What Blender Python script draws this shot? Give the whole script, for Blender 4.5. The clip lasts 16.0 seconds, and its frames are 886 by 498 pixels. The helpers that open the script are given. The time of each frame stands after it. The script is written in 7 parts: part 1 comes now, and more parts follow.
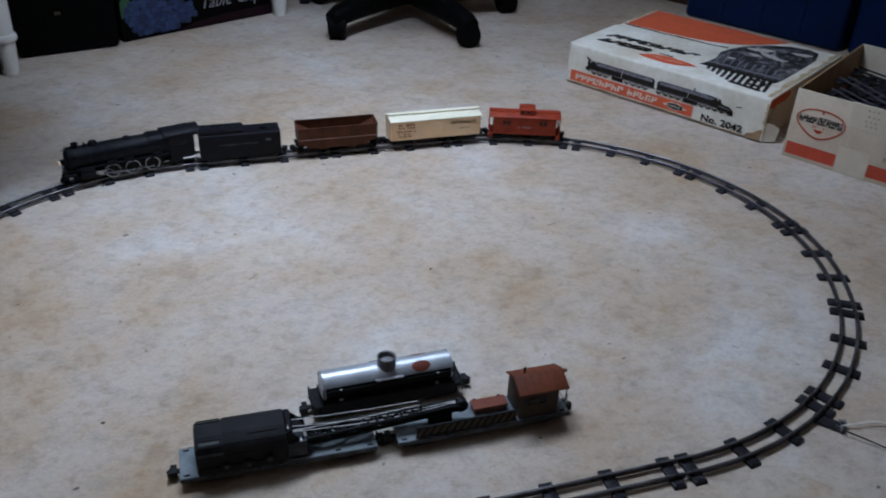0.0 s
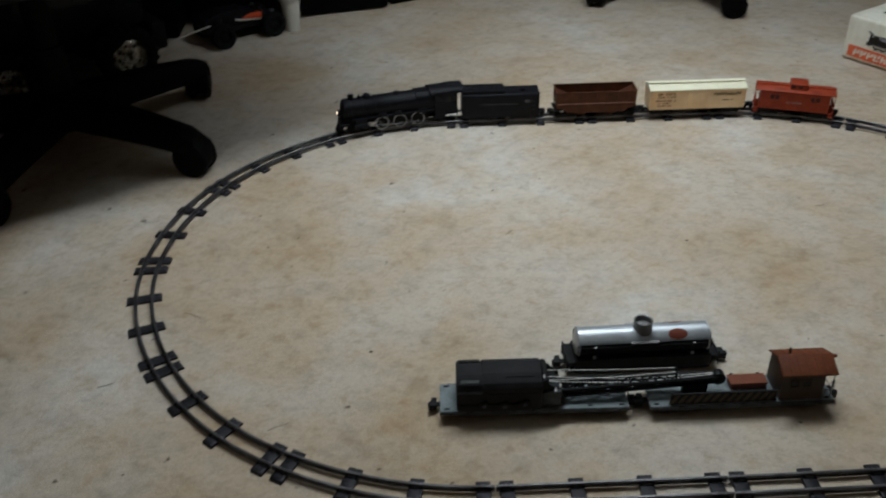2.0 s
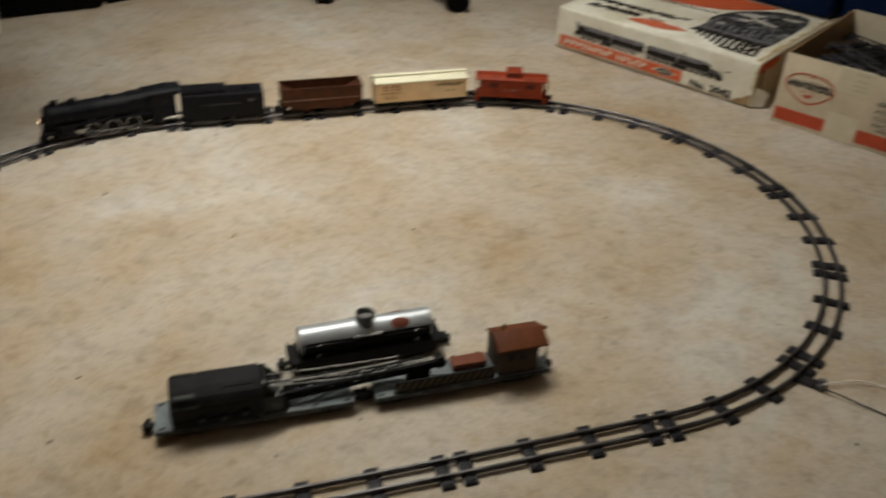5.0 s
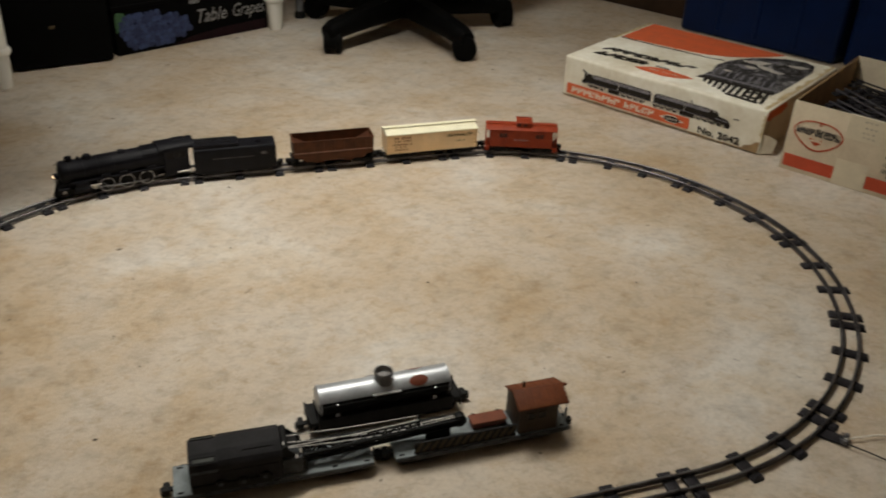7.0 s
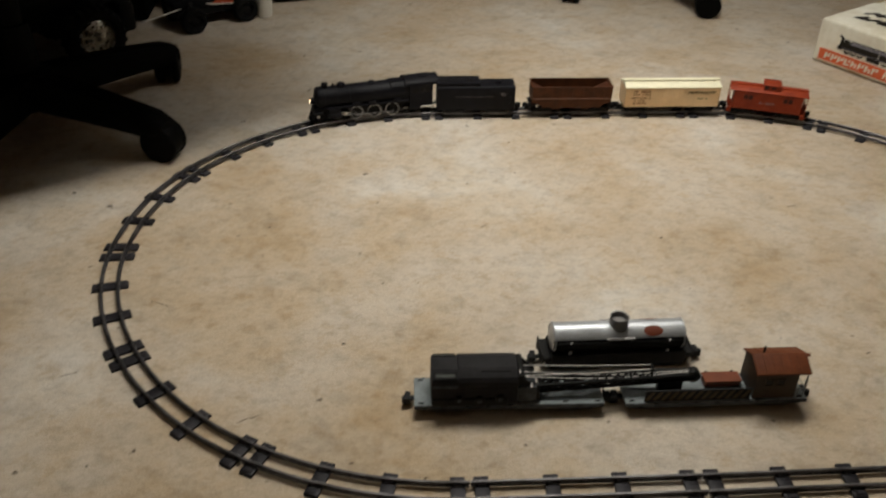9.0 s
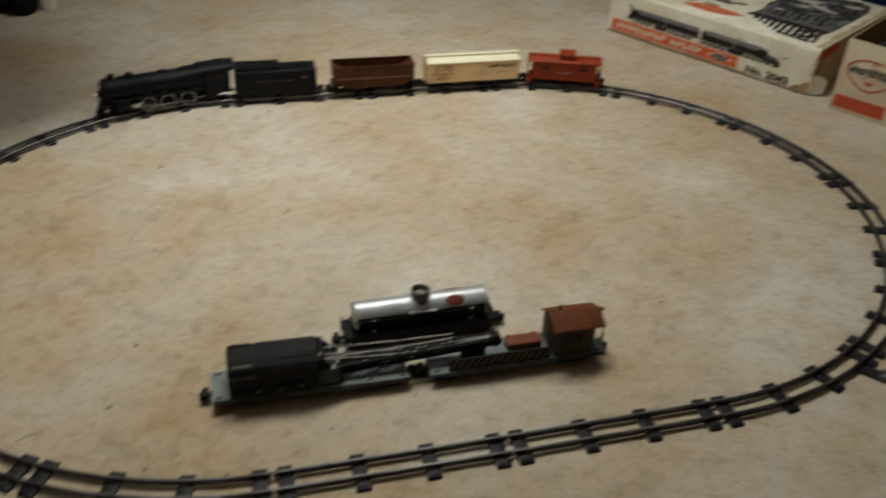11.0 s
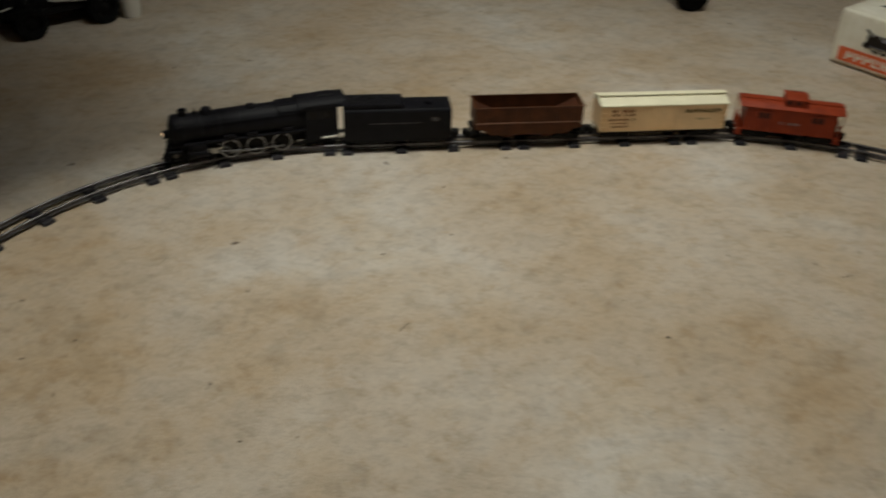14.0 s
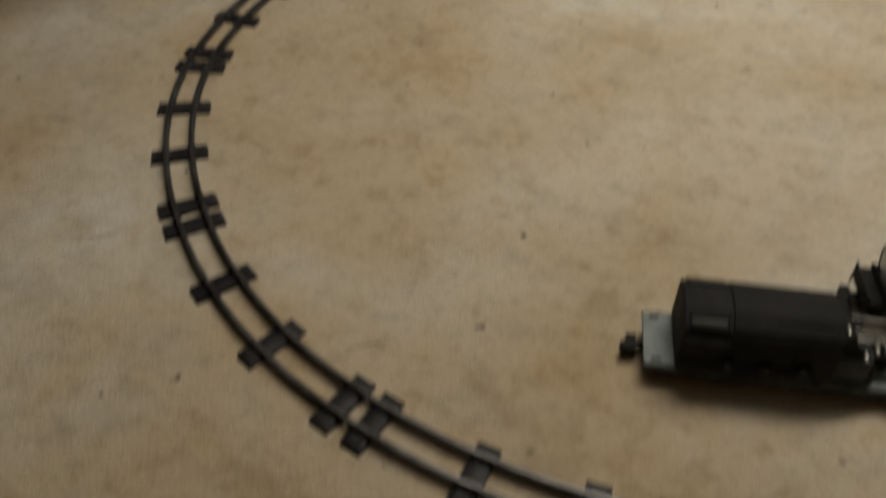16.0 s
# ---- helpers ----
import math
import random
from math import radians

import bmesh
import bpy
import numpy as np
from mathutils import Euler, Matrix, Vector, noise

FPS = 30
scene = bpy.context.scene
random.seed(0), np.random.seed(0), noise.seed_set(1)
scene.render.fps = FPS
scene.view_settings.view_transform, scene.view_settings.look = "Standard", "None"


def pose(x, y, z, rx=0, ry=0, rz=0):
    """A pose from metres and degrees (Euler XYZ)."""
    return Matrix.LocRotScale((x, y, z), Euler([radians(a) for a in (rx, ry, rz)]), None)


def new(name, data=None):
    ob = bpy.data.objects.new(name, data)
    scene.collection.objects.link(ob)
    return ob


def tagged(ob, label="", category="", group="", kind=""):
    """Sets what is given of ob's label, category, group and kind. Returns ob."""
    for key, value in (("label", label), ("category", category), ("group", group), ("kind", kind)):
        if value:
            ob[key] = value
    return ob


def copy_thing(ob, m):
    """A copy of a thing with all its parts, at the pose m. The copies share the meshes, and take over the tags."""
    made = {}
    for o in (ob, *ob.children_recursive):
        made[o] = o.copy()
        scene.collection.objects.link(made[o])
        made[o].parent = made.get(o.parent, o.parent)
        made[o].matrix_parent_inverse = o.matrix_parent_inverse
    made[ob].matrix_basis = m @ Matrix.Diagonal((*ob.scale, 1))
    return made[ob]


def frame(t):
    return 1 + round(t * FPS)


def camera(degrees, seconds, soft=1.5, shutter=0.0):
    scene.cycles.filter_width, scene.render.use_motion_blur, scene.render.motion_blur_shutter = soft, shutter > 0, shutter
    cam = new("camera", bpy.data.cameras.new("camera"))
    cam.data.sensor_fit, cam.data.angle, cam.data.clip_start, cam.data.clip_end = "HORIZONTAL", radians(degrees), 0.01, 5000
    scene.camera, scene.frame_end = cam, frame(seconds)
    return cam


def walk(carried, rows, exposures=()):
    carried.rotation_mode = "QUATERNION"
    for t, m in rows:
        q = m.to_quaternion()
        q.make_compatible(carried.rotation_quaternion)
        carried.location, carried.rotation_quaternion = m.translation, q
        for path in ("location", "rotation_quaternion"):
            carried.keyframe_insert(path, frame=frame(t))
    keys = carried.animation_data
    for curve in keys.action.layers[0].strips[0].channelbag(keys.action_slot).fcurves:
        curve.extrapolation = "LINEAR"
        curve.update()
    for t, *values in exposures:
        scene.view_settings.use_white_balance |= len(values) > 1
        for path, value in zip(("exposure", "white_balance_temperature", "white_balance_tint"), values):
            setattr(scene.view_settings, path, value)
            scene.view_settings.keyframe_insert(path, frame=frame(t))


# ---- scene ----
PATH = [
    (0, -0.2467, -1.0834, 0.7498, 58.303, -2.022, -16.387),
    (0.5, -0.2623, -1.0833, 0.7523, 58.259, -1.896, -14.128),
    (1, -0.2792, -1.0841, 0.7454, 57.544, -1.551, -8.364),
    (1.5, -0.2969, -1.0879, 0.7412, 57.170, -0.845, -5.445),
    (2, -0.3142, -1.0995, 0.7413, 56.508, 1.279, -1.760),
    (2.5, -0.3304, -1.0992, 0.7267, 55.065, 0.481, -0.171),
    (3, -0.3398, -1.1022, 0.7234, 55.225, 0.434, 0.164),
    (3.5, -0.3265, -1.1008, 0.7151, 54.606, 0.067, -2.469),
    (4, -0.3048, -1.1073, 0.7057, 54.327, -0.021, -5.700),
    (4.5, -0.2691, -1.1105, 0.7153, 55.488, -1.498, -9.844),
    (5, -0.2300, -1.0926, 0.7221, 56.773, -2.515, -16.561),
    (5.2, -0.2182, -1.0925, 0.7291, 57.500, -2.091, -18.739),
    (5.5, -0.2140, -1.0892, 0.7339, 58.309, -1.834, -20.846),
    (6, -0.2166, -1.0839, 0.7399, 58.976, -1.740, -20.741),
    (6.5, -0.2292, -1.0786, 0.7418, 59.292, -1.846, -18.936),
    (7, -0.2459, -1.0742, 0.7408, 59.308, -2.003, -16.730),
    (7.3, -0.2584, -1.0730, 0.7388, 59.238, -2.098, -14.887),
    (7.5, -0.2666, -1.0709, 0.7330, 59.064, -2.046, -13.405),
    (8, -0.2865, -1.0763, 0.7348, 58.357, -1.517, -9.382),
    (8.2, -0.3021, -1.0776, 0.7390, 58.195, -1.702, -8.459),
    (8.5, -0.3141, -1.0820, 0.7377, 57.622, -1.451, -6.112),
    (9, -0.3299, -1.0878, 0.7310, 56.117, -1.037, -3.107),
    (9.5, -0.3346, -1.0916, 0.7184, 54.712, -1.123, -2.502),
    (10, -0.3244, -1.0923, 0.7068, 53.907, -1.909, -4.496),
    (10.3, -0.3112, -1.0918, 0.7014, 53.943, -2.394, -6.846),
    (10.5, -0.2943, -1.0951, 0.6920, 54.811, -2.599, -9.595),
    (11, -0.2585, -1.0873, 0.7056, 55.923, -2.481, -13.943),
    (11.5, -0.2295, -1.0668, 0.7220, 57.578, -2.055, -20.222),
    (12, -0.2114, -1.0096, 0.7202, 57.852, -1.002, -22.928),
    (12.5, -0.1964, -0.8866, 0.6858, 57.002, -0.208, -20.640),
    (13, -0.1936, -0.7405, 0.6327, 56.023, -2.132, -17.679),
    (13.5, -0.2038, -0.6771, 0.6024, 56.989, -0.828, -10.957),
    (14, -0.2418, -0.6459, 0.5787, 55.970, -1.343, -6.403),
    (14.5, -0.2889, -0.6362, 0.5632, 56.159, -1.545, -2.024),
    (15, -0.3635, -0.6634, 0.5482, 54.698, -2.649, 2.461),
    (15.5, -0.4047, -0.7007, 0.5184, 51.108, -1.748, 6.982),
    (16, -0.4004, -0.7391, 0.4726, 46.538, -0.398, 7.437),
]
cam = camera(54.4, 16.0, soft=1.9, shutter=0.8)
walk(cam, [(t, pose(x, y, z, rx, ry, rz)) for t, x, y, z, rx, ry, rz in PATH],
     exposures=[(0.0, -0.15, 4550, 13), (0.5, -0.15, 4550, 11), (1.0, -0.32, 4600, 0), (1.5, -0.25, 4800, 0),
                (2.0, -0.26, 5150, 4), (2.5, -0.05, 5600, 6), (3.0, 0.0, 5850, 7), (4.5, 0.0, 6100, 7), (7.5, 0.0, 6200, 9), (10.5, 0.0, 6150, 7), (11.0, -0.15, 6100, 4),
                (11.5, -0.35, 6100, 6), (12.0, -0.25, 6100, 7), (12.5, -0.25, 6100, 6), (13.0, -0.3, 6050, 4), (13.5, -0.58, 6050, 4), (14.5, -0.6, 6200, 4),
                (15.2, -0.45, 6500, 4), (16.0, -0.45, 6650, 5)])

# ---------------------------------------------------------------- light
U = Vector((0.848, 0.530, 0))     # room axes: the walls stand at an angle to the track
V = Vector((-0.530, 0.848, 0))
TURN = math.degrees(math.atan2(U.y, U.x))


def room(u, v, z=0.0):
    return U * u + V * v + Vector((0, 0, z))


world = bpy.data.worlds.new("world")
scene.world = world
world.use_nodes = True
world.node_tree.nodes["Background"].inputs[0].default_value = (0.9, 0.85, 0.75, 1)
world.node_tree.nodes["Background"].inputs[1].default_value = 0.02

# An unseen lamp, hung low and stretched to suit the shadows and falloff.
LAMP = Vector((-0.06, 0.26, 1.50))
lamp = bpy.data.lights.new("pendant_lamp_light", "AREA")
lamp.shape, lamp.size, lamp.size_y, lamp.energy, lamp.color = "RECTANGLE", 1.05, 0.20, 7.15, (1.0, 0.93, 0.80)
lamp.spread = radians(112)
lamp_ob = new("pendant_lamp_light", lamp)
lamp_ob.matrix_world = Matrix.Translation(LAMP) @ Matrix.Rotation(radians(TURN), 4, "Z")


# ---------------------------------------------------------------- materials
def material(name, c, rough=0.5, metal=0.0, vary=0.15, scale=40.0, bump=0.0, bscale=400.0, tint=None, rand=0.0, coat=0.0):
    """Colour c, mottled at two scales towards tint (or its own shade), with fine relief."""
    m = bpy.data.materials.new(name)
    m.use_nodes = True
    nt = m.node_tree
    n, l = nt.nodes, nt.links
    b = n["Principled BSDF"]
    co = n.new("ShaderNodeTexCoord")
    a = n.new("ShaderNodeTexNoise")
    a.inputs["Scale"].default_value, a.inputs["Detail"].default_value = scale, 4
    f = n.new("ShaderNodeTexNoise")
    f.inputs["Scale"].default_value, f.inputs["Detail"].default_value = scale * 7, 3
    for q in (a, f):
        l.new(co.outputs["Object"], q.inputs["Vector"])
    s = n.new("ShaderNodeMath")
    s.operation = "MULTIPLY_ADD"
    s.inputs[1].default_value = 0.45
    l.new(f.outputs["Fac"], s.inputs[0])
    l.new(a.outputs["Fac"], s.inputs[2])
    r = n.new("ShaderNodeValToRGB")
    t = tint or tuple(x * (1 - vary) for x in c)
    r.color_ramp.elements[0].position, r.color_ramp.elements[1].position = 0.5, 0.95
    r.color_ramp.elements[0].color = (*t, 1)
    r.color_ramp.elements[1].color = (*[min(1, x * (1 + vary * 0.6)) for x in c], 1)
    l.new(s.outputs[0], r.inputs["Fac"])
    last = r.outputs["Color"]
    if rand:
        oi = n.new("ShaderNodeObjectInfo")
        hsv = n.new("ShaderNodeHueSaturation")
        mr = n.new("ShaderNodeMapRange")
        mr.inputs["To Min"].default_value, mr.inputs["To Max"].default_value = 1 - rand, 1 + rand
        l.new(oi.outputs["Random"], mr.inputs["Value"])
        l.new(mr.outputs[0], hsv.inputs["Value"])
        l.new(last, hsv.inputs["Color"])
        last = hsv.outputs["Color"]
    l.new(last, b.inputs["Base Color"])
    rr = n.new("ShaderNodeMapRange")
    rr.inputs["To Min"].default_value, rr.inputs["To Max"].default_value = max(0.03, rough - 0.12), min(1, rough + 0.12)
    l.new(a.outputs["Fac"], rr.inputs["Value"])
    l.new(rr.outputs[0], b.inputs["Roughness"])
    b.inputs["Metallic"].default_value = metal
    b.inputs["Specular IOR Level"].default_value = 0.16 if max(c) < 0.04 else 0.25 if max(c) < 0.3 and metal < 0.1 else 0.5
    b.inputs["Coat Weight"].default_value = coat
    if bump:
        bn = n.new("ShaderNodeTexNoise")
        bn.inputs["Scale"].default_value, bn.inputs["Detail"].default_value = bscale, 3
        l.new(co.outputs["Object"], bn.inputs["Vector"])
        bu = n.new("ShaderNodeBump")
        bu.inputs["Strength"].default_value, bu.inputs["Distance"].default_value = bump, 1.2 / bscale
        l.new(bn.outputs["Fac"], bu.inputs["Height"])
        l.new(bu.outputs["Normal"], b.inputs["Normal"])
    return m


def carpet_material():
    """Short beige pile: trodden light and tan patches, faint stains, specks and tufts."""
    m = bpy.data.materials.new("carpet")
    m.use_nodes = True
    nt = m.node_tree
    n, l = nt.nodes, nt.links
    b = n["Principled BSDF"]
    co = n.new("ShaderNodeTexCoord")

    def noise_at(scale, detail, rough=0.6, sx=1.0, sy=1.0, turn=0.0, dist=0.0):
        mp = n.new("ShaderNodeMapping")
        mp.inputs["Scale"].default_value = (sx, sy, 1)
        mp.inputs["Rotation"].default_value = (0, 0, turn)
        l.new(co.outputs["Object"], mp.inputs["Vector"])
        q = n.new("ShaderNodeTexNoise")
        q.inputs["Scale"].default_value, q.inputs["Detail"].default_value = scale, detail
        q.inputs["Roughness"].default_value, q.inputs["Distortion"].default_value = rough, dist
        l.new(mp.outputs[0], q.inputs["Vector"])
        return q.outputs["Fac"]

    def ramp(fac, stops):
        r = n.new("ShaderNodeValToRGB")
        for i, (p, c) in enumerate(stops):
            e = r.color_ramp.elements[i] if i < 2 else r.color_ramp.elements.new(p)
            e.position, e.color = p, (*c, 1)
        l.new(fac, r.inputs["Fac"])
        return r.outputs["Color"]

    def mix(kind, fac, a, c):
        x = n.new("ShaderNodeMix")
        x.data_type, x.blend_type = "RGBA", kind
        if isinstance(fac, float):
            x.inputs[0].default_value = fac
        else:
            l.new(fac, x.inputs[0])
        l.new(a, x.inputs[6])
        l.new(c, x.inputs[7])
        return x.outputs[2]

    base = ramp(noise_at(2.6, 5, 0.6, 1.0, 1.1, 0.5, 0.3), [(0.34, (0.50, 0.395, 0.275)), (0.50, (0.585, 0.505, 0.41)), (0.65, (0.67, 0.625, 0.565))])
    tan = ramp(noise_at(7.5, 5, 0.62, 0.9, 1.15, 0.35, 0.4), [(0.47, (1, 1, 1)), (0.58, (0.92, 0.835, 0.69)), (0.70, (0.79, 0.655, 0.455))])
    col = mix("MULTIPLY", 0.43, base, tan)
    grey = ramp(noise_at(17, 5, 0.64, 1.0, 1.15, 1.1), [(0.34, (0.76, 0.755, 0.745)), (0.50, (1, 1, 1)), (0.66, (1.0, 0.97, 0.92))])
    col = mix("MULTIPLY", 0.60, col, grey)
    warm = ramp(noise_at(31, 5, 0.7, 1.0, 1.0, 0.9), [(0.52, (1, 1, 1)), (0.66, (0.78, 0.675, 0.525))])
    col = mix("MULTIPLY", 0.52, col, warm)
    trod = ramp(noise_at(58, 5, 0.75, 0.9, 1.15, 0.4), [(0.33, (0.58, 0.56, 0.53)), (0.52, (1, 1, 1)), (0.70, (1.0, 1.0, 1.0))])
    col = mix("MULTIPLY", 0.46, col, trod)
    tuft = ramp(noise_at(170, 4, 0.8), [(0.32, (0.68, 0.66, 0.63)), (0.62, (1.0, 1.0, 1.0))])
    col = mix("MULTIPLY", 0.42, col, tuft)
    speck = ramp(noise_at(41, 2, 0.5), [(0.235, (0.16, 0.13, 0.11)), (0.27, (1, 1, 1))])
    col = mix("MULTIPLY", 0.85, col, speck)
    l.new(col, b.inputs["Base Color"])
    b.inputs["Roughness"].default_value = 0.97
    b.inputs["Sheen Weight"].default_value = 0.15
    b.inputs["Specular IOR Level"].default_value = 0.1
    b1 = n.new("ShaderNodeBump")
    b1.inputs["Strength"].default_value, b1.inputs["Distance"].default_value = 0.35, 0.004
    l.new(noise_at(28, 6, 0.75), b1.inputs["Height"])
    b2 = n.new("ShaderNodeBump")
    b2.inputs["Strength"].default_value, b2.inputs["Distance"].default_value = 0.8, 0.002
    l.new(noise_at(330, 3, 0.7), b2.inputs["Height"])
    l.new(b1.outputs["Normal"], b2.inputs["Normal"])
    l.new(b2.outputs["Normal"], b.inputs["Normal"])
    return m


def halftone_material():
    """Coarse printed picture: ink, grey and bare paper in drifting patches."""
    m = material("halftone_print", (0.05, 0.05, 0.06), 0.7, vary=0.3, scale=120)
    n, l = m.node_tree.nodes, m.node_tree.links
    co = n.new("ShaderNodeTexCoord")
    mp = n.new("ShaderNodeMapping")
    mp.inputs["Scale"].default_value = (1.5, 0.75, 1)
    mp.inputs["Rotation"].default_value = (0, 0, 0.5)
    l.new(co.outputs["Object"], mp.inputs["Vector"])
    q = n.new("ShaderNodeTexNoise")
    q.inputs["Scale"].default_value, q.inputs["Detail"].default_value, q.inputs["Roughness"].default_value, q.inputs["Distortion"].default_value = 30, 5, 0.65, 1.2
    l.new(mp.outputs[0], q.inputs["Vector"])
    r = n.new("ShaderNodeValToRGB")
    for i, (pos, v) in enumerate(((0.40, 0.014), (0.50, 0.045), (0.58, 0.14), (0.66, 0.34))):
        e = r.color_ramp.elements[i] if i < 2 else r.color_ramp.elements.new(pos)
        e.position, e.color = pos, (v, v * 0.96, v * 0.98, 1)
    l.new(q.outputs["Fac"], r.inputs["Fac"])
    l.new(r.outputs["Color"], n["Principled BSDF"].inputs["Base Color"])
    return m


def glowing(name, c, power):
    m = bpy.data.materials.new(name)
    m.use_nodes = True
    b = m.node_tree.nodes["Principled BSDF"]
    b.inputs["Base Color"].default_value = (*c, 1)
    b.inputs["Emission Color"].default_value = (*c, 1)
    b.inputs["Emission Strength"].default_value = power
    return m


CARPET = carpet_material()
WALL = material("wall_paint", (0.36, 0.31, 0.25), 0.85, vary=0.05, scale=3, bump=0.15, bscale=120)
CEIL = material("ceiling_paint", (0.80, 0.79, 0.76), 0.9, vary=0.04, scale=3, bump=0.2, bscale=90)
DARKWOOD = material("dark_wood", (0.045, 0.025, 0.014), 0.5, vary=0.4, scale=12)
BLACKENED = material("blackened_tie", (0.028, 0.026, 0.030), 0.42, 0.25, vary=0.45, scale=60, bump=0.2, bscale=500, rand=0.25)
RAIL = material("tinned_rail", (0.13, 0.125, 0.13), 0.36, 0.75, vary=0.5, scale=45, tint=(0.045, 0.04, 0.04))
ENGINE = material("engine_black", (0.0062, 0.0060, 0.0088), 0.55, vary=0.5, scale=50, bump=0.1, bscale=500)
TENDER = material("tender_black", (0.0064, 0.0062, 0.0090), 0.50, vary=0.45, scale=50, bump=0.1, bscale=500)
CHASSIS = material("chassis_black", (0.0105, 0.0100, 0.0100), 0.6, vary=0.5, scale=80)
STEEL = material("bright_steel", (0.52, 0.50, 0.47), 0.35, 0.9, vary=0.25, scale=90)
DULLSTEEL = material("dull_steel", (0.21, 0.21, 0.225), 0.42, 0.6, vary=0.35, scale=90)
RIMSILVER = material("rim_silver", (0.40, 0.40, 0.41), 0.4, 0.6, vary=0.3, scale=90)
HOPPER = material("hopper_brown", (0.082, 0.026, 0.008), 0.6, vary=0.35, scale=45, tint=(0.044, 0.015, 0.005))
HOPPER_IN = material("hopper_inside_brown", (0.062, 0.019, 0.007), 0.65, vary=0.35, scale=45)
RIBLINE = material("scuffed_rib", (0.20, 0.095, 0.055), 0.5, vary=0.3, scale=90)
CREAM = material("cream_plastic", (0.84, 0.605, 0.34), 0.45, vary=0.10, scale=25)
CREAMROOF = material("pale_cream_roof", (0.88, 0.83, 0.62), 0.45, vary=0.08, scale=25)
INK = material("dark_ink", (0.022, 0.018, 0.015), 0.7, vary=0.2, scale=90)
OLIVEINK = material("olive_brown_ink", (0.13, 0.095, 0.035), 0.7, vary=0.3, scale=90)
BROWNINK = material("rust_brown_ink", (0.27, 0.10, 0.045), 0.7, vary=0.25, scale=90)
CABOOSE = material("caboose_red", (0.27, 0.038, 0.010), 0.5, vary=0.22, scale=40, tint=(0.20, 0.027, 0.008))
CABOOSEPANE = material("reddish_dark_pane", (0.055, 0.014, 0.009), 0.4, vary=0.3, scale=60)
GLASSDARK = material("dark_window", (0.012, 0.010, 0.010), 0.25, vary=0.3, scale=60)
DECK = material("deck_blue_grey", (0.205, 0.230, 0.240), 0.5, vary=0.25, scale=50, tint=(0.13, 0.148, 0.156))
SILL = material("worn_grey_sill", (0.050, 0.056, 0.062), 0.5, vary=0.5, scale=70, tint=(0.010, 0.011, 0.012))
CRANE = material("crane_charcoal", (0.0190, 0.0180, 0.0195), 0.72, vary=0.35, scale=50, bump=0.1, bscale=500)
TANK = material("silver_tank_paint", (0.52, 0.54, 0.57), 0.38, 0.45, vary=0.12, scale=35, tint=(0.41, 0.43, 0.455))
DOMEGREY = material("dome_grey", (0.20, 0.19, 0.185), 0.45, 0.5, vary=0.25, scale=60)
REDLOGO = material("red_emblem", (0.165, 0.045, 0.024), 0.55, vary=0.15, scale=80)
CABPANE = material("cab_pane", (0.050, 0.054, 0.048), 0.5, vary=0.4, scale=60)
BOOM = material("boom_black", (0.006, 0.006, 0.006), 0.45, 0.2, vary=0.35, scale=80)
CORD = material("silver_cord", (0.55, 0.53, 0.50), 0.4, 0.6, vary=0.2, scale=200)
ROOFBROWN = material("cabin_roof_brown", (0.135, 0.038, 0.012), 0.6, vary=0.35, scale=50)
CABIN = material("cabin_dark_brown", (0.042, 0.025, 0.013), 0.55, vary=0.3, scale=60)
TOOLRED = material("toolbox_brick_red", (0.165, 0.045, 0.018), 0.5, vary=0.2, scale=60)
RACK = material("ochre_rack", (0.058, 0.040, 0.018), 0.6, vary=0.35, scale=90)
PAPER = material("paper_white", (0.66, 0.62, 0.53), 0.8, vary=0.15, scale=60)
LETTERWHITE = material("pale_print", (0.74, 0.68, 0.57), 0.7, vary=0.1, scale=60)
# Spare rails in two tones: lighter where light reaches, darker for the carton's shade.
LITRAIL = material("rubbed_spare_rail", (0.095, 0.088, 0.098), 0.45, 0.4, vary=0.4, scale=45, tint=(0.05, 0.045, 0.052))
SHADEDRAIL = material("dark_spare_rail", (0.024, 0.022, 0.026), 0.45, 0.4, vary=0.5, scale=45, tint=(0.007, 0.006, 0.007))
LIDWHITE = material("worn_box_white", (0.86, 0.84, 0.75), 0.7, vary=0.10, scale=9, tint=(0.66, 0.60, 0.46), bump=0.06, bscale=90)
CARTONRED = material("carton_orange_red", (0.50, 0.070, 0.026), 0.65, vary=0.16, scale=30)
EDGEWEAR = material("yellowed_edge", (0.56, 0.46, 0.27), 0.8, vary=0.25, scale=60, tint=(0.40, 0.30, 0.15))
ORANGE = material("box_orange", (0.66, 0.125, 0.040), 0.65, vary=0.16, scale=30)
CARD = material("brown_cardboard", (0.36, 0.235, 0.115), 0.8, vary=0.2, scale=30, bump=0.08, bscale=150)
CARDPALE = material("pale_cardboard", (0.66, 0.575, 0.435), 0.8, vary=0.10, scale=20, tint=(0.57, 0.48, 0.35), bump=0.06, bscale=120)
# Cardboard darkened for the shade in and beside the carton.
CARDSHADE = material("raw_cardboard_inside", (0.15, 0.125, 0.055), 0.85, vary=0.2, scale=25)
TAPE = material("paper_tape", (0.69, 0.615, 0.465), 0.4, vary=0.08, scale=40)
TAPEMARK = material("faded_tape_mark", (0.42, 0.37, 0.29), 0.6, vary=0.2, scale=90)
MAROON = material("dark_maroon_print", (0.014, 0.004, 0.006), 0.6, vary=0.4, scale=40)
PRINTGREY = material("print_grey", (0.10, 0.095, 0.10), 0.7, vary=0.4, scale=120, tint=(0.018, 0.018, 0.020))
HALFTONE = halftone_material()
